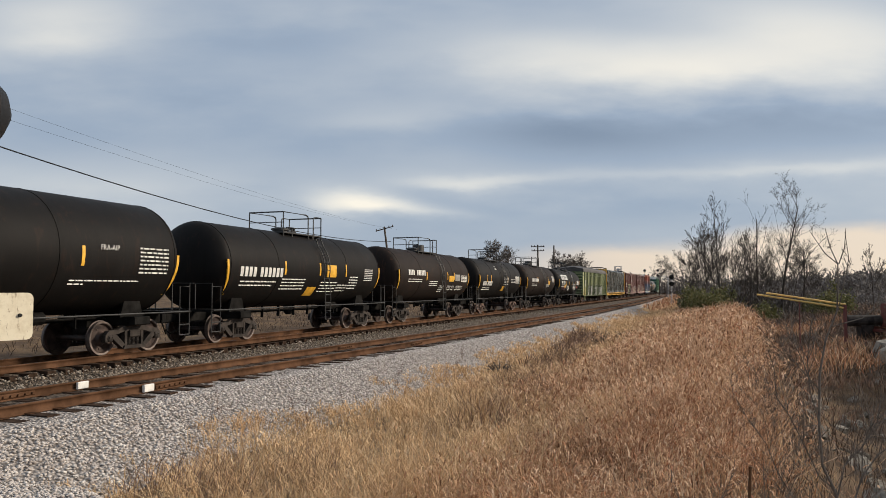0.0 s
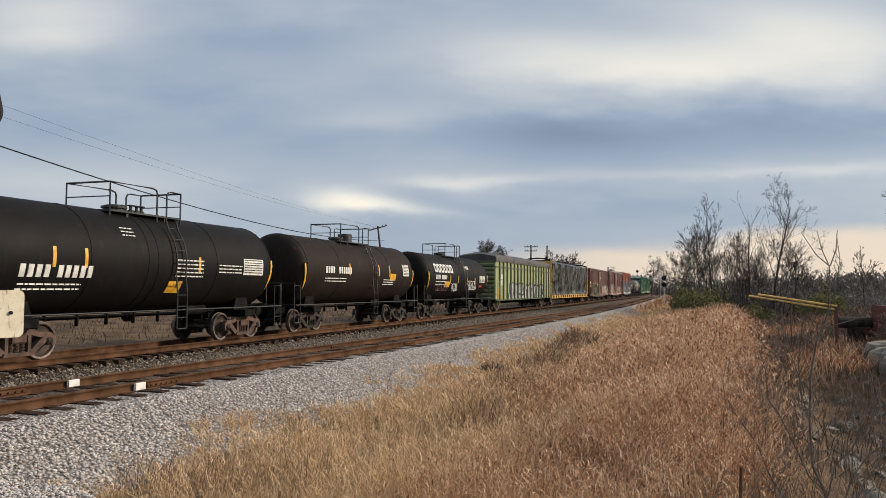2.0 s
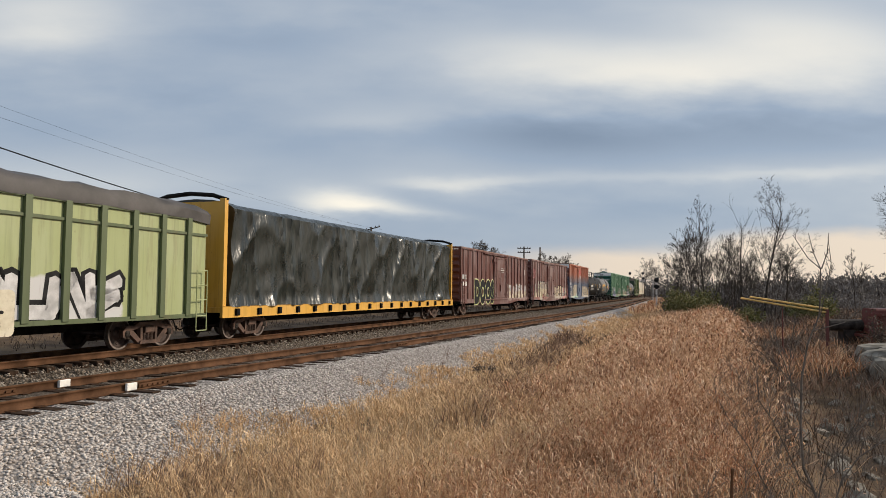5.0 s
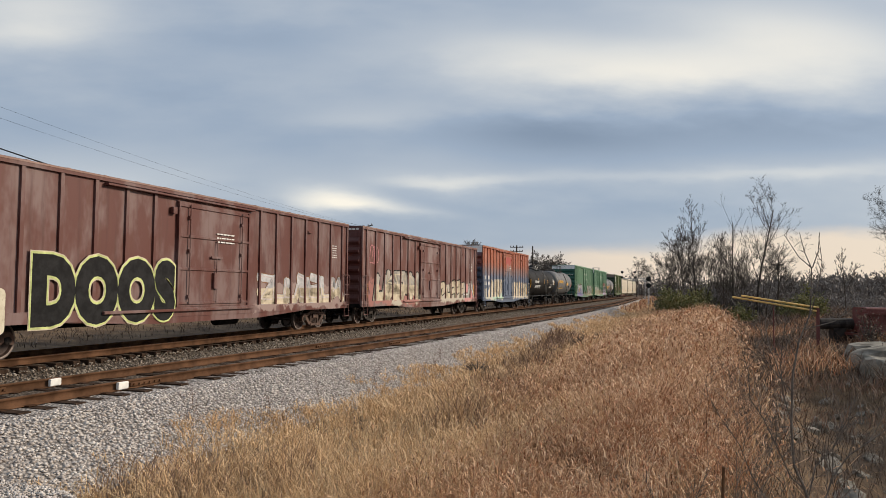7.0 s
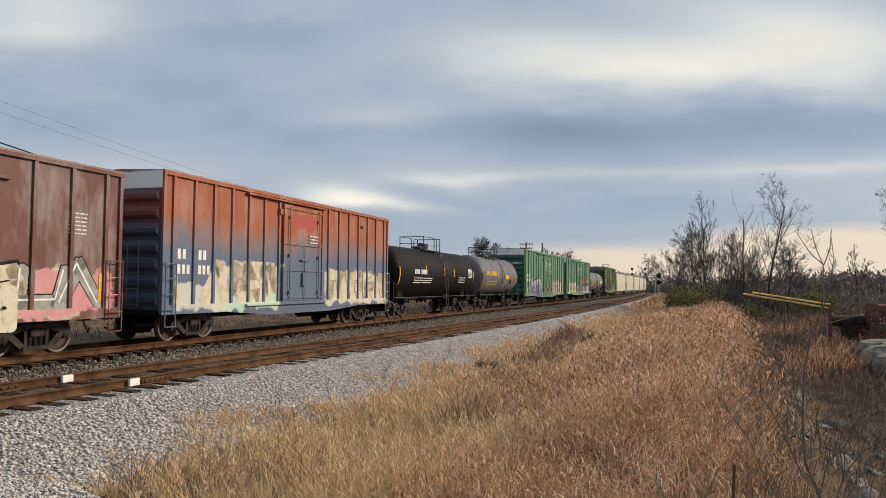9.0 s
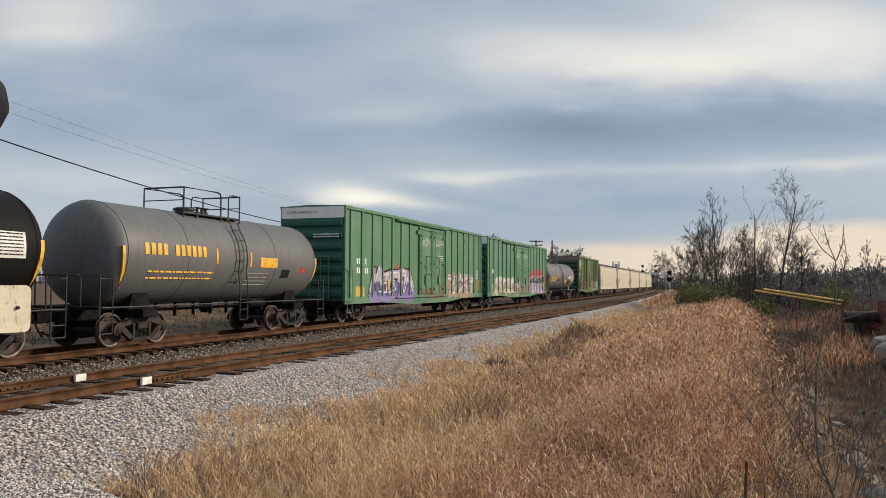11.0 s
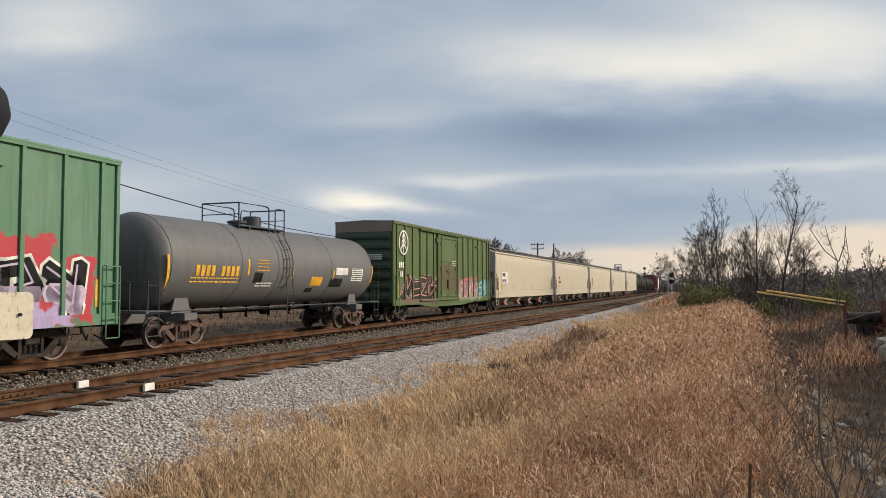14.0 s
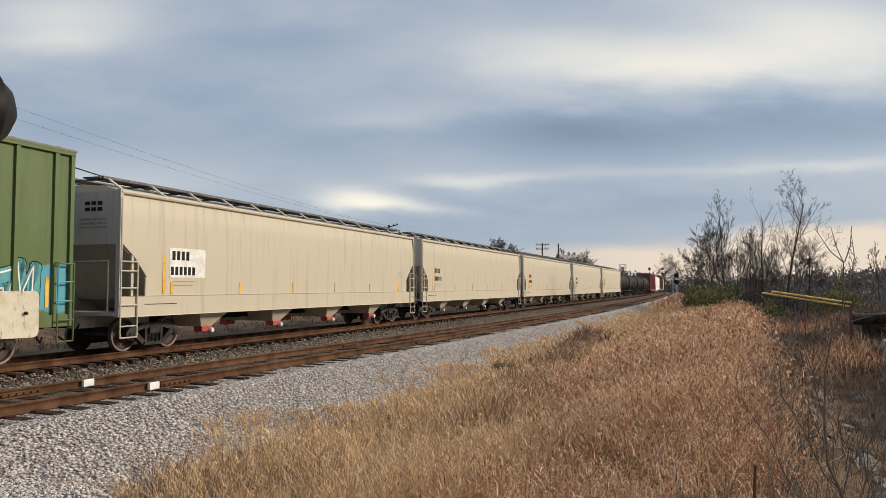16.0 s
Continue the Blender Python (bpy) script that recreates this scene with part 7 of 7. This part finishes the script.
def build_sapling():
    x, y = 3.93, 7.5
    z = float(ground_height(np.array([x]), np.array([y]))[0])
    t = new("sapling")
    t.location = (x, y, -.31)
    tagged(t, "slim grey bare sapling with arching stems in the ditch", "tree", "bare trees along the line")
    rng = random.Random(77)
    stems = (((.03, z + .26), (0, .02), (-.06, .18), (-.14, .35), (-.16, .74), (-.14, 1.25), (-.07, 1.59), (.05, 1.87), (.07, 2.15), (.07, 2.34)), .021, .008), \
        (((.0, .1), (-.17, .24), (-.30, .52), (-.45, .83), (-.58, 1.02), (-.60, 1.31), (-.66, 1.5)), .011, .004), \
        (((-.38, z + .28), (-.42, .0), (-.59, .29), (-.70, .57), (-.87, .80), (-.99, 1.02)), .009, .003), \
        (((-.15, .74), (-.24, 1.08), (-.26, 1.36), (-.23, 1.65), (-.19, 1.87)), .008, .004), \
        (((-.14, 1.08), (-.39, 1.36), (-.59, 1.52), (-.70, 1.66)), .008, .003), \
        (((-.22, 1.10), (-.33, 1.42), (-.45, 1.64), (-.50, 1.76)), .007, .003), \
        (((.0, .05), (.08, .35), (.25, .52), (.42, .77), (.47, 1.05)), .010, .004), \
        (((.15, z + .3), (.17, 0), (.25, .24), (.42, .46), (.68, .63), (.87, .77), (1.1, .86)), .013, .006), \
        (((.24, .18), (.25, .52), (.34, .74), (.31, 1.02)), .008, .003), \
        (((.0, 1.72), (.3, 1.80), (.45, 1.91), (.51, 2.15), (.50, 2.35)), .007, .003), \
        (((.05, 1.87), (.13, 2.2), (.17, 2.4), (.14, 2.66)), .007, .004), \
        (((.07, 2.34), (-.06, 2.45), (-.21, 2.68)), .008, .004), (((.07, 2.34), (.0, 2.5), (-.05, 2.7)), .007, .004), \
        (((.07, 2.34), (.13, 2.5), (.15, 2.7)), .008, .004)
    for k, (way, r0, r1) in enumerate(stems):
        pts = [Vector((a_, .012 * math.sin(k * 2.1 + b_), b_)) for a_, b_ in way]
        sh = Shape().tube(pts, list(np.linspace(r0 * .8, r1 * .7, len(pts))), 7 if k == 0 else 5)
        for j in range(7 if k < 11 else 1):
            f = rng.uniform(.25, .98) * (len(pts) - 1)
            i = min(int(f), len(pts) - 2)
            d = (pts[i + 1] - pts[i]).normalized()
            q = (d + Vector((rng.uniform(-.9, .9), rng.uniform(-.9, .9), rng.uniform(-.1, .7)))).normalized()
            grow(sh, rng, pts[i].lerp(pts[i + 1], f - i), q, rng.uniform(.15, .5) if k < 9 and f < .7 * (len(pts) - 1) else .10, .0042, 2, .55, .4, (4, 3, 3, 3), (0, 0, 4, 2), .0022)
        part("stem" if k == 0 else "limb", sh.mesh("limb", TWIG), t)
    # brambles and sprouts round its foot
    for k in range(30):
        s, e = rng.uniform(-2.5, 14), rng.uniform(11.2, 17.5)
        bx, by = on_line(s, e, NEAR)
        bx, by = float(bx), float(by)
        if math.hypot(bx, by) < 4.2:
            continue
        bz = float(ground_height(np.array([bx]), np.array([by]))[0])
        b = new("bramble")
        b.location = (bx, by, bz)
        tagged(b, "arching leafless bramble stems in the ditch", "shrub", "brambles in the ditch")
        for j in range(4):
            sh = Shape()
            grow(sh, rng, Vector((rng.uniform(-.2, .2), rng.uniform(-.2, .2), -.05)), Vector((rng.uniform(-.6, .6), rng.uniform(-.6, .6), 1)).normalized(), rng.uniform(.6, 1.5), .006, 1, .55, .2, (4, 3, 3), (0, 7, 4), .0026)
            part("stem", sh.mesh("stem", TWIG), b)


# ------------------------------------------------------------ rocks, poles, signals and clutter
ROCK = plain("pale_limestone", (0.22, 0.20, 0.165), 0.9, 0.0, 0.5, 2.5, 0.2)
POLE_WOOD = plain("pole_wood", (0.085, 0.065, 0.05), 0.9, 0.0, 0.35, 3.0)
GALV = plain("galvanised_steel", (0.42, 0.42, 0.42), 0.5, 0.3, 0.15, 3.0)
SIGNAL_BLACK = plain("signal_black", (0.008, 0.008, 0.009), 0.6, 0.0, 0.25, 6.0, 0.2)


def plate_build(g):
    p = here(g)
    n, f = g.noise(p, 7.0, 6.0, 0.7), g.noise(g.stretch(p, 1.0, 1.0, 0.35), 38.0, 5.0, 0.7)
    col = g.mix(g.smooth(n, 0.40, 0.62), (0.66, 0.60, 0.46), (0.54, 0.47, 0.34))
    col = g.mix(g.math("MULTIPLY", g.smooth(f, 0.56, 0.66), 0.75), col, (0.17, 0.115, 0.07))
    return surface(g, col, 0.6, 0.0, f, 0.2, 0.004)


CREAM_PLATE = material("plate_cream", plate_build)
MACHINE_RED = painted("machine_red", (0.13, 0.035, 0.03), fade=0.1, rust=0.6)
PIPE_YELLOW = plain("pipe_yellow", (0.74, 0.50, 0.15), 0.5, 0.0, 0.2, 3.0)
LENS_RED = plain("red_lens", (0.10, 0.008, 0.008), 0.25, 0.0, 0.2, 8.0)


def rock_mesh(seed, flat):
    rng = random.Random(seed)
    bm = bmesh.new()
    bmesh.ops.create_icosphere(bm, subdivisions=2, radius=1.0)
    for v in bm.verts:
        k = 1 + .35 * noise.noise(v.co * 1.3 + Vector((seed, 0, 0))) + .12 * noise.noise(v.co * 3.5 + Vector((0, seed, 0)))
        v.co = Vector((max(-.8, min(.8, v.co.x * k)), max(-.75, min(.75, v.co.y * k)), max(-.5, min(.55, v.co.z * k)) * flat))
    me = bpy.data.meshes.new("rock")
    bm.to_mesh(me)
    bm.free()
    me.materials.append(ROCK)
    return me


def build_rocks():
    rng = random.Random(15)
    kinds = [rock_mesh(k, rng.uniform(.45, .8)) for k in range(6)]

    def put(x, y, size, tilt=18):
        z = float(ground_height(np.array([x]), np.array([y]))[0])
        r = new("rock", rng.choice(kinds))
        r.matrix_basis = pose(x, y, z + size * .12, rng.uniform(-tilt, tilt), rng.uniform(-tilt, tilt), rng.uniform(0, 360)) @ Matrix.Diagonal((size * rng.uniform(.8, 1.3), size * rng.uniform(.7, 1.1), size, 1))
        big = size > .5
        tagged(r, "large pale limestone slab on the ditch's bank" if big else "pale broken stone in the ditch", "rock", "rocks in the ditch")
    for k in range(16):
        s, e = rng.uniform(8, 22), rng.uniform(18.0, 23.0)
        x, y = on_line(s, e, NEAR)
        put(float(x), float(y), rng.uniform(.6, 1.25))
    for x, y, size in ((16.6, 25.8, 1.2), (18.0, 28.6, 1.4), (19.4, 31.4, 1.3), (16.6, 24.2, .9), (15.0, 22.0, .6)):
        put(x, y, size, 8)
    for k in range(36):
        s, e = rng.uniform(1, 17), rng.uniform(11.9, 15.0)
        x, y = on_line(s, e, NEAR)
        put(float(x), float(y), rng.uniform(.08, .28), 25)
    for k in range(64):
        s, e = rng.uniform(-1, 26), rng.uniform(12.6, 18.5)
        x, y = on_line(s, e, NEAR)
        put(float(x), float(y), rng.uniform(.10, .36), 30)


def pole(x, y, h, arms, lean=0.0, turn=0.0, label="wooden utility pole with crossarms"):
    z = float(ground_height(np.array([x]), np.array([y]))[0])
    p = new("utility_pole")
    p.matrix_basis = pose(x, y, z, 0, lean, turn)
    tagged(p, label, "utility pole", "poles along the line")
    part("post", Shape().tube([(0, 0, -.3), (0, 0, h * .5), (0, 0, h)], [.16, .14, .11], 9).mesh("post", POLE_WOOD), p)
    for dz, half, tip in arms:
        arm = part("crossarm", Shape().sweep([(-half, -.05, h - dz - .06 - tip), (-half, .05, h - dz - .06 - tip), (-half, .05, h - dz + .06 - tip), (-half, -.05, h - dz + .06 - tip)],
                                             [(half, -.05, h - dz - .06 + tip), (half, .05, h - dz - .06 + tip), (half, .05, h - dz + .06 + tip), (half, -.05, h - dz + .06 + tip)]).mesh("crossarm", POLE_WOOD), p)
        for k in (-.9, -.5, .5, .9):
            part("insulator", Shape().lathe([(h - dz + .06 + tip * k, .03), (h - dz + .12 + tip * k, .055), (h - dz + .22 + tip * k, .05), (h - dz + .24 + tip * k, .02)], 8, "z", (k * half, 0, 0)).mesh("insulator", POLE_WOOD), arm)
    return p


def wire(name, a, b, sag, r, label):
    pts = [Vector(a).lerp(Vector(b), t) - Vector((0, 0, sag * 4 * t * (1 - t))) for t in np.linspace(0, 1, 41)]
    tagged(new(name, Shape().tube(pts, r, 5).mesh(name, SIGNAL_BLACK)), label, "cable")


def build_poles():
    pole(-5.6, 93.0, 9.4, ((.25, 1.15, .16),), lean=-7.0, turn=-8, label="leaning wooden pole with one crossarm")
    pole(15.6, 118.0, 9.4, ((.3, 1.05, 0), (.95, 1.0, 0)), turn=-8)
    pole(18.6, 121.0, 9.6, (), label="bare wooden pole without arms")
    pole(-45.0, -42.0, 10.5, ((.3, 1.05, 0),), turn=-8)
    wire("black_cable", (-26.6, -8.0, 12.4), (-5.9, 93.0, 7.6), 2.9, .032, "thick black sagging cable on poles")
    wire("thin_wire", (-27.6, -8.0, 12.2), (-6.4, 93.0, 9.25), 1.3, .0055, "thin overhead wire on poles")
    wire("thin_wire", (-27.0, -8.0, 11.3), (-5.2, 93.0, 9.1), 1.5, .0055, "thin overhead wire on poles")
    pole(-27.2, -8.0, 12.6, ((.4, 1.0, 0),), turn=-8)


def signal_head(parent, x, z, r=.30, y=0.0):
    """A round signal with its dark backing disc and hood."""
    h = part("signal_head", Shape().lathe([(y - .02, .02), (y - .02, r), (y + .03, r), (y + .10, r * .5), (y + .3, r * .45), (y + .32, .05)], 18, "y", (x, 0, z)).mesh("signal_head", SIGNAL_BLACK), parent)
    part("hood", Shape().lathe([(y - .32, r * .42), (y - .32, r * .45), (y - .02, r * .45), (y - .02, r * .42)], 14, "y", (x, 0, z)).mesh("hood", SIGNAL_BLACK), h)
    part("lens", Shape().lathe([(y - .05, .01), (y - .05, r * .36), (y - .03, r * .36)], 14, "y", (x, 0, z)).mesh("lens", LENS_RED), h)


def build_signals():
    # bridge over the line, far off
    g = new("signal_bridge")
    g.location = (65.0, 232.0, -.6)
    g.rotation_euler = (0, 0, radians(-18))
    tagged(g, "grey steel signal bridge over the line", "signal bridge")
    for x in (5.6, 6.6):
        part("post", Shape().box(x - .14, x + .14, -.14, .14, -.2, 5.6).mesh("post", GALV), g)
    part("post", Shape().box(-2.3, -2.0, -.14, .14, -.2, 5.6).mesh("post", GALV), g)
    b = Shape().box(-2.3, 6.8, -.12, .12, 5.2, 5.4).box(-2.3, 6.8, -.12, .12, 5.9, 6.05)
    for k in range(10):
        x = -2.2 + k * .95
        b.tube([(x, 0, 5.4), (x + .45, 0, 5.9), (x + .9, 0, 5.4)], .04, 4)
    part("beam", b.mesh("beam", GALV), g)
    for x in (-1.3, 2.6):
        part("mast", Shape().tube([(x, 0, 5.4), (x, 0, 8.2)], .06, 6).mesh("mast", GALV), g)
        for z in (6.3, 7.9):
            signal_head(g, x, z, .42)
    # two-headed mast beside the near track
    m = new("signal_mast")
    m.location = (38.6, 124.5, -.9)
    m.rotation_euler = (0, 0, radians(-18))
    tagged(m, "dark mast with two round signal heads", "railway signal")
    part("mast", Shape().tube([(0, .15, 0), (0, .15, 5.1)], .06, 8).mesh("mast", GALV), m)
    part("base", Shape().box(-.3, .3, -.2, .45, -.2, .25, c=.03).mesh("base", GALV), m)
    signal_head(m, 0, 4.55, .40)
    signal_head(m, 0, 3.45, .40)
    part("ladder", Shape().tube([(.15, .35, 0), (.15, .35, 4.9)], .02, 4).tube([(-.15, .35, 0), (-.15, .35, 4.9)], .02, 4).mesh("ladder", GALV), m)
    # small lattice cage on a post behind the train
    c = new("equipment_tower")
    c.location = (40.6, 170.0, -.6)
    tagged(c, "pale equipment cage on a post behind the line", "tower")
    part("post", Shape().box(-.12, .12, -.12, .12, 0, 6.6).mesh("post", GALV), c)
    cage = Shape()
    for x in (-.65, .65):
        for y in (-.5, .5):
            cage.box(x - .05, x + .05, y - .05, y + .05, 5.0, 7.4)
    for z in (5.0, 5.8, 6.6, 7.35):
        for y in (-.5, .5):
            cage.box(-.65, .65, y - .05, y + .05, z - .05, z + .05)
    cage.box(-.25, .3, -.3, .3, 5.1, 6.9)
    part("cage", cage.mesh("cage", GALV), c)


def build_crossing_signal():
    """The warning signal at the roadside beside the watcher: a lamp with its hood and a cream plate on its mast."""
    c = new("crossing_signal")
    c.location = (-3.05, 4.1, .0)
    tagged(c, "road crossing signal with black hooded lamp and cream plate", "crossing signal")
    part("mast", Shape().tube([(0, 0, -.3), (0, 0, 3.6)], .06, 12).mesh("mast", GALV), c)
    part("base", Shape().box(-.2, .2, -.2, .2, -.3, .12, c=.03).mesh("base", GALV), c)
    X, Y, Z = .572, -.1, 2.735
    arm = part("lamp_arm", Shape().tube([(0, 0, Z - .02), (.30, 0, Z - .02), (.45, 0, Z)], .03, 8).mesh("lamp_arm", SIGNAL_BLACK), c)
    d = Vector((-.55, -.835, 0)).normalized()
    lamp = Shape()
    q = Matrix.Translation((X, Y, Z)) @ d.to_track_quat("Y", "Z").to_matrix().to_4x4()
    raw = Shape().lathe([(.28, .214), (.28, .22), (-.02, .22), (-.03, .20), (-.10, .15), (-.16, .05), (-.155, .03), (-.02, .19), (.0, .214)], 36, "y")
    lamp.put([q @ Vector(v) for v in raw.v], raw.f)
    lp = part("lamp", lamp.mesh("lamp", SIGNAL_BLACK, smooth=True), c, "black lamp with a long hood")
    raw = Shape().lathe([(.0, .01), (.02, .12), (.0, .20), (-.01, .20)], 30, "y")
    part("lens", Shape().put([q @ Vector(v) for v in raw.v], raw.f).mesh("lens", LENS_RED, smooth=True), lp, "dark red glass lens")
    # cream plate with rounded corners
    x0, x1, z0, z1, r = .18, .905, 1.52, 1.765, .03
    ring = []
    for cx, cz, a0 in ((x1 - r, z1 - r, 0), (x0 + r, z1 - r, 90), (x0 + r, z0 + r, 180), (x1 - r, z0 + r, 270)):
        ring += [(cx + r * math.cos(radians(a0 + k * 30)), cz + r * math.sin(radians(a0 + k * 30))) for k in range(4)]
    turn = Matrix.Translation((x1, -.1, 0)) @ Matrix.Rotation(radians(56), 4, "Z") @ Matrix.Translation((-x1, .1, 0))
    pl = part("plate", Shape().slab(ring, -.105, -.085).mesh("plate", CREAM_PLATE), c, "stained cream steel plate", turn)
    part("bolt", Shape().lathe([(-.118, .004), (-.117, .009), (-.105, .010)], 8, "y", (.835, 0, 1.648)).mesh("bolt", SIGNAL_BLACK), pl)
    part("bracket", Shape().tube([(0, 0, 1.64), (.25, -.12, 1.64), (.5, -.42, 1.64)], .03, 8).box(-.07, .07, -.07, .07, 1.58, 1.70).mesh("bracket", GALV), c)


def build_machine():
    """Red ironwork with two yellow pipes, parked beyond the ditch."""
    m = new("farm_implement")
    x, y = 21.9, 36.4
    z = float(ground_height(np.array([x]), np.array([y]))[0])
    m.location = (x, y, z)
    tagged(m, "rusty red implement frame with yellow pipes beyond the ditch", "machinery")
    f = Shape()
    for dy in (-.8, .8):
        f.box(-.7, 4.4, dy - .08, dy + .08, .70, .90)
    for dx in np.linspace(-.6, 4.3, 6):
        f.box(dx - .07, dx + .07, -.9, .9, .58, .71)
        f.tube([(dx, -.8, .85), (dx + .4, -.8, 1.7), (dx + .8, -.8, .85)], .06, 5)
    f.box(-.7, 4.4, -.86, -.74, 1.62, 1.74)
    f.box(-.2, 1.0, -.7, .5, .85, 1.95, c=.08)
    part("frame", f.mesh("frame", MACHINE_RED), m)
    for dx in np.linspace(-.4, 4.0, 5):
        t = Shape().lathe([(-.05, .05), (-.03, .38), (.03, .38), (.05, .05)], 18, "y", (dx, -1.05, .38))
        part("disc", t.mesh("disc", MACHINE_RED), m)
    for dx in (.2, 3.0):
        t = Shape().lathe([(-.14, .2), (-.16, .42), (-.10, .5), (.10, .5), (.16, .42), (.14, .2)], 20, "y", (dx, 1.0, .5))
        part("wheel", t.mesh("wheel", SIGNAL_BLACK), m)
    tank = Shape().lathe([(-.9, .05), (-.85, .28), (.85, .28), (.9, .05)], 16, "x", (-1.0, .6, 1.10)).box(-1.2, -.6, .4, .9, .0, 0.9, c=.05)
    part("tool_box", tank.mesh("tool_box", TRUCK_STEEL), m, "dark steel box and drum")
    for (xa, za), (xb, zb) in (((15.3, 1.50), (19.5, .84)), ((15.75, 1.57), (19.5, 1.02))):
        part("yellow_pipe", Shape().tube([(xb - x, -.4, zb - z), (xa - x, -.3, za - z)], .045, 8).mesh("yellow_pipe", PIPE_YELLOW), m, "pale yellow steel pipe")
    for st in (Shape().box(-2.5, -2.38, -.46, -.34, -.1, 1.0 - z), Shape().tube([(-4.6, -.35, -.6), (-4.6, -.35, 1.2 - z)], .03, 6)):
        part("stand", st.mesh("stand", MACHINE_RED), m)


def build_stake():
    """A rusty rod in the near grass."""
    x, y = 2.22, 5.5
    z = float(ground_height(np.array([x]), np.array([y]))[0])
    tagged(new("stake", Shape().tube([(x, y, z - .2), (x + .01, y, .0), (x + .035, y, .50)], [.014, .013, .011], 7).mesh("stake", RUST_RAIL)), "rusty brown rod standing in the grass", "stake")


def build_weeds():
    """Thin dead stems at the ballast's foot."""
    rng = random.Random(52)
    for k in range(14):
        s, e = rng.uniform(2.0, 16), rng.uniform(2.5, 4.2)
        x, y = on_line(s, e, NEAR)
        x, y = float(x), float(y)
        z = float(over_ground(np.array([x]), np.array([y]), e, s)[0])
        wd = new("dead_weed")
        wd.location = (x, y, z)
        tagged(wd, "thin brown dead weed at the ballast's foot", "weed", "dead weeds beside the track")
        sh = Shape()
        for j in range(rng.randint(1, 3)):
            grow(sh, rng, Vector((rng.uniform(-.06, .06), rng.uniform(-.06, .06), -.03)), Vector((rng.uniform(-.25, .25), rng.uniform(-.25, .25), 1)).normalized(), rng.uniform(.3, .65), .004, 1, .5, .5, (3, 3, 3), (0, 5, 2), .002)
        part("stem", sh.mesh("stem", TWIG_BROWN), wd)


TWIG_BROWN = plain("twig_brown", (0.17, 0.085, 0.05), 0.85, 0.0, 0.35, 8.0)


def build_track_clutter():
    # white paint on the rails' webs, and a white strip on a tie
    for s, off in ((3.63, .752), (3.57, -.752)):
        x, y = on_line(s, off + .02, NEAR)
        h = math.degrees(math.pi / 2 - float(np.interp(s, S, HEAD)))
        p = part("white_mark", Shape().box(-.13, .13, -.075, -.02, -.15, -.012, c=.01).mesh("white_mark", WHITE), track_near, "white painted mark on the rail", pose(float(x), float(y), 0, 0, 0, h))
    rng = random.Random(31)
    bolt = Shape().box(-.45, .45, -.03, .0, -.135, -.055, c=.012)
    for k in range(6):
        bolt.lathe([(-.06, .018), (-.03, .02)], 6, "y", (-.37 + k * .15, 0, -.095))
    bolt = bolt.mesh("joint_bar", RUST_RAIL)
    for s, off, tab, track in ((4.3, .752, NEAR, track_near), (2.1, -.752, NEAR, track_near), (16.2, .752, NEAR, track_near), (14.0, -.752, NEAR, track_near), (-1.6, .752, NEAR, track_near)):
        x, y = on_line(s, off + .012, tab)
        part("joint_bar", bolt, track, at=pose(float(x), float(y), 0, 0, 0, math.degrees(math.pi / 2 - float(np.interp(s, S, HEAD)))))


build_stones()
build_grass()
build_trees()
build_shrubs()
build_far()
build_sapling()
build_rocks()
build_poles()
build_signals()
build_crossing_signal()
build_machine()
build_track_clutter()
build_weeds()
build_stake()


# ------------------------------------------------------------ movement
def motions():
    """The train runs to the left at an even pace, and its wheels turn."""
    for car, u in CARS:
        walk(car, [(t / 2, car_pose(u - SPEED * t / 2)) for t in range(33)])
    for ws, dx in WHEELSETS:
        walk(ws, [(k / FPS, pose(dx, 0, 0.457) @ Matrix.Rotation(-SPEED * k / FPS / 0.457, 4, "Y")) for k in range(int(16 * FPS) + 1)])


motions()
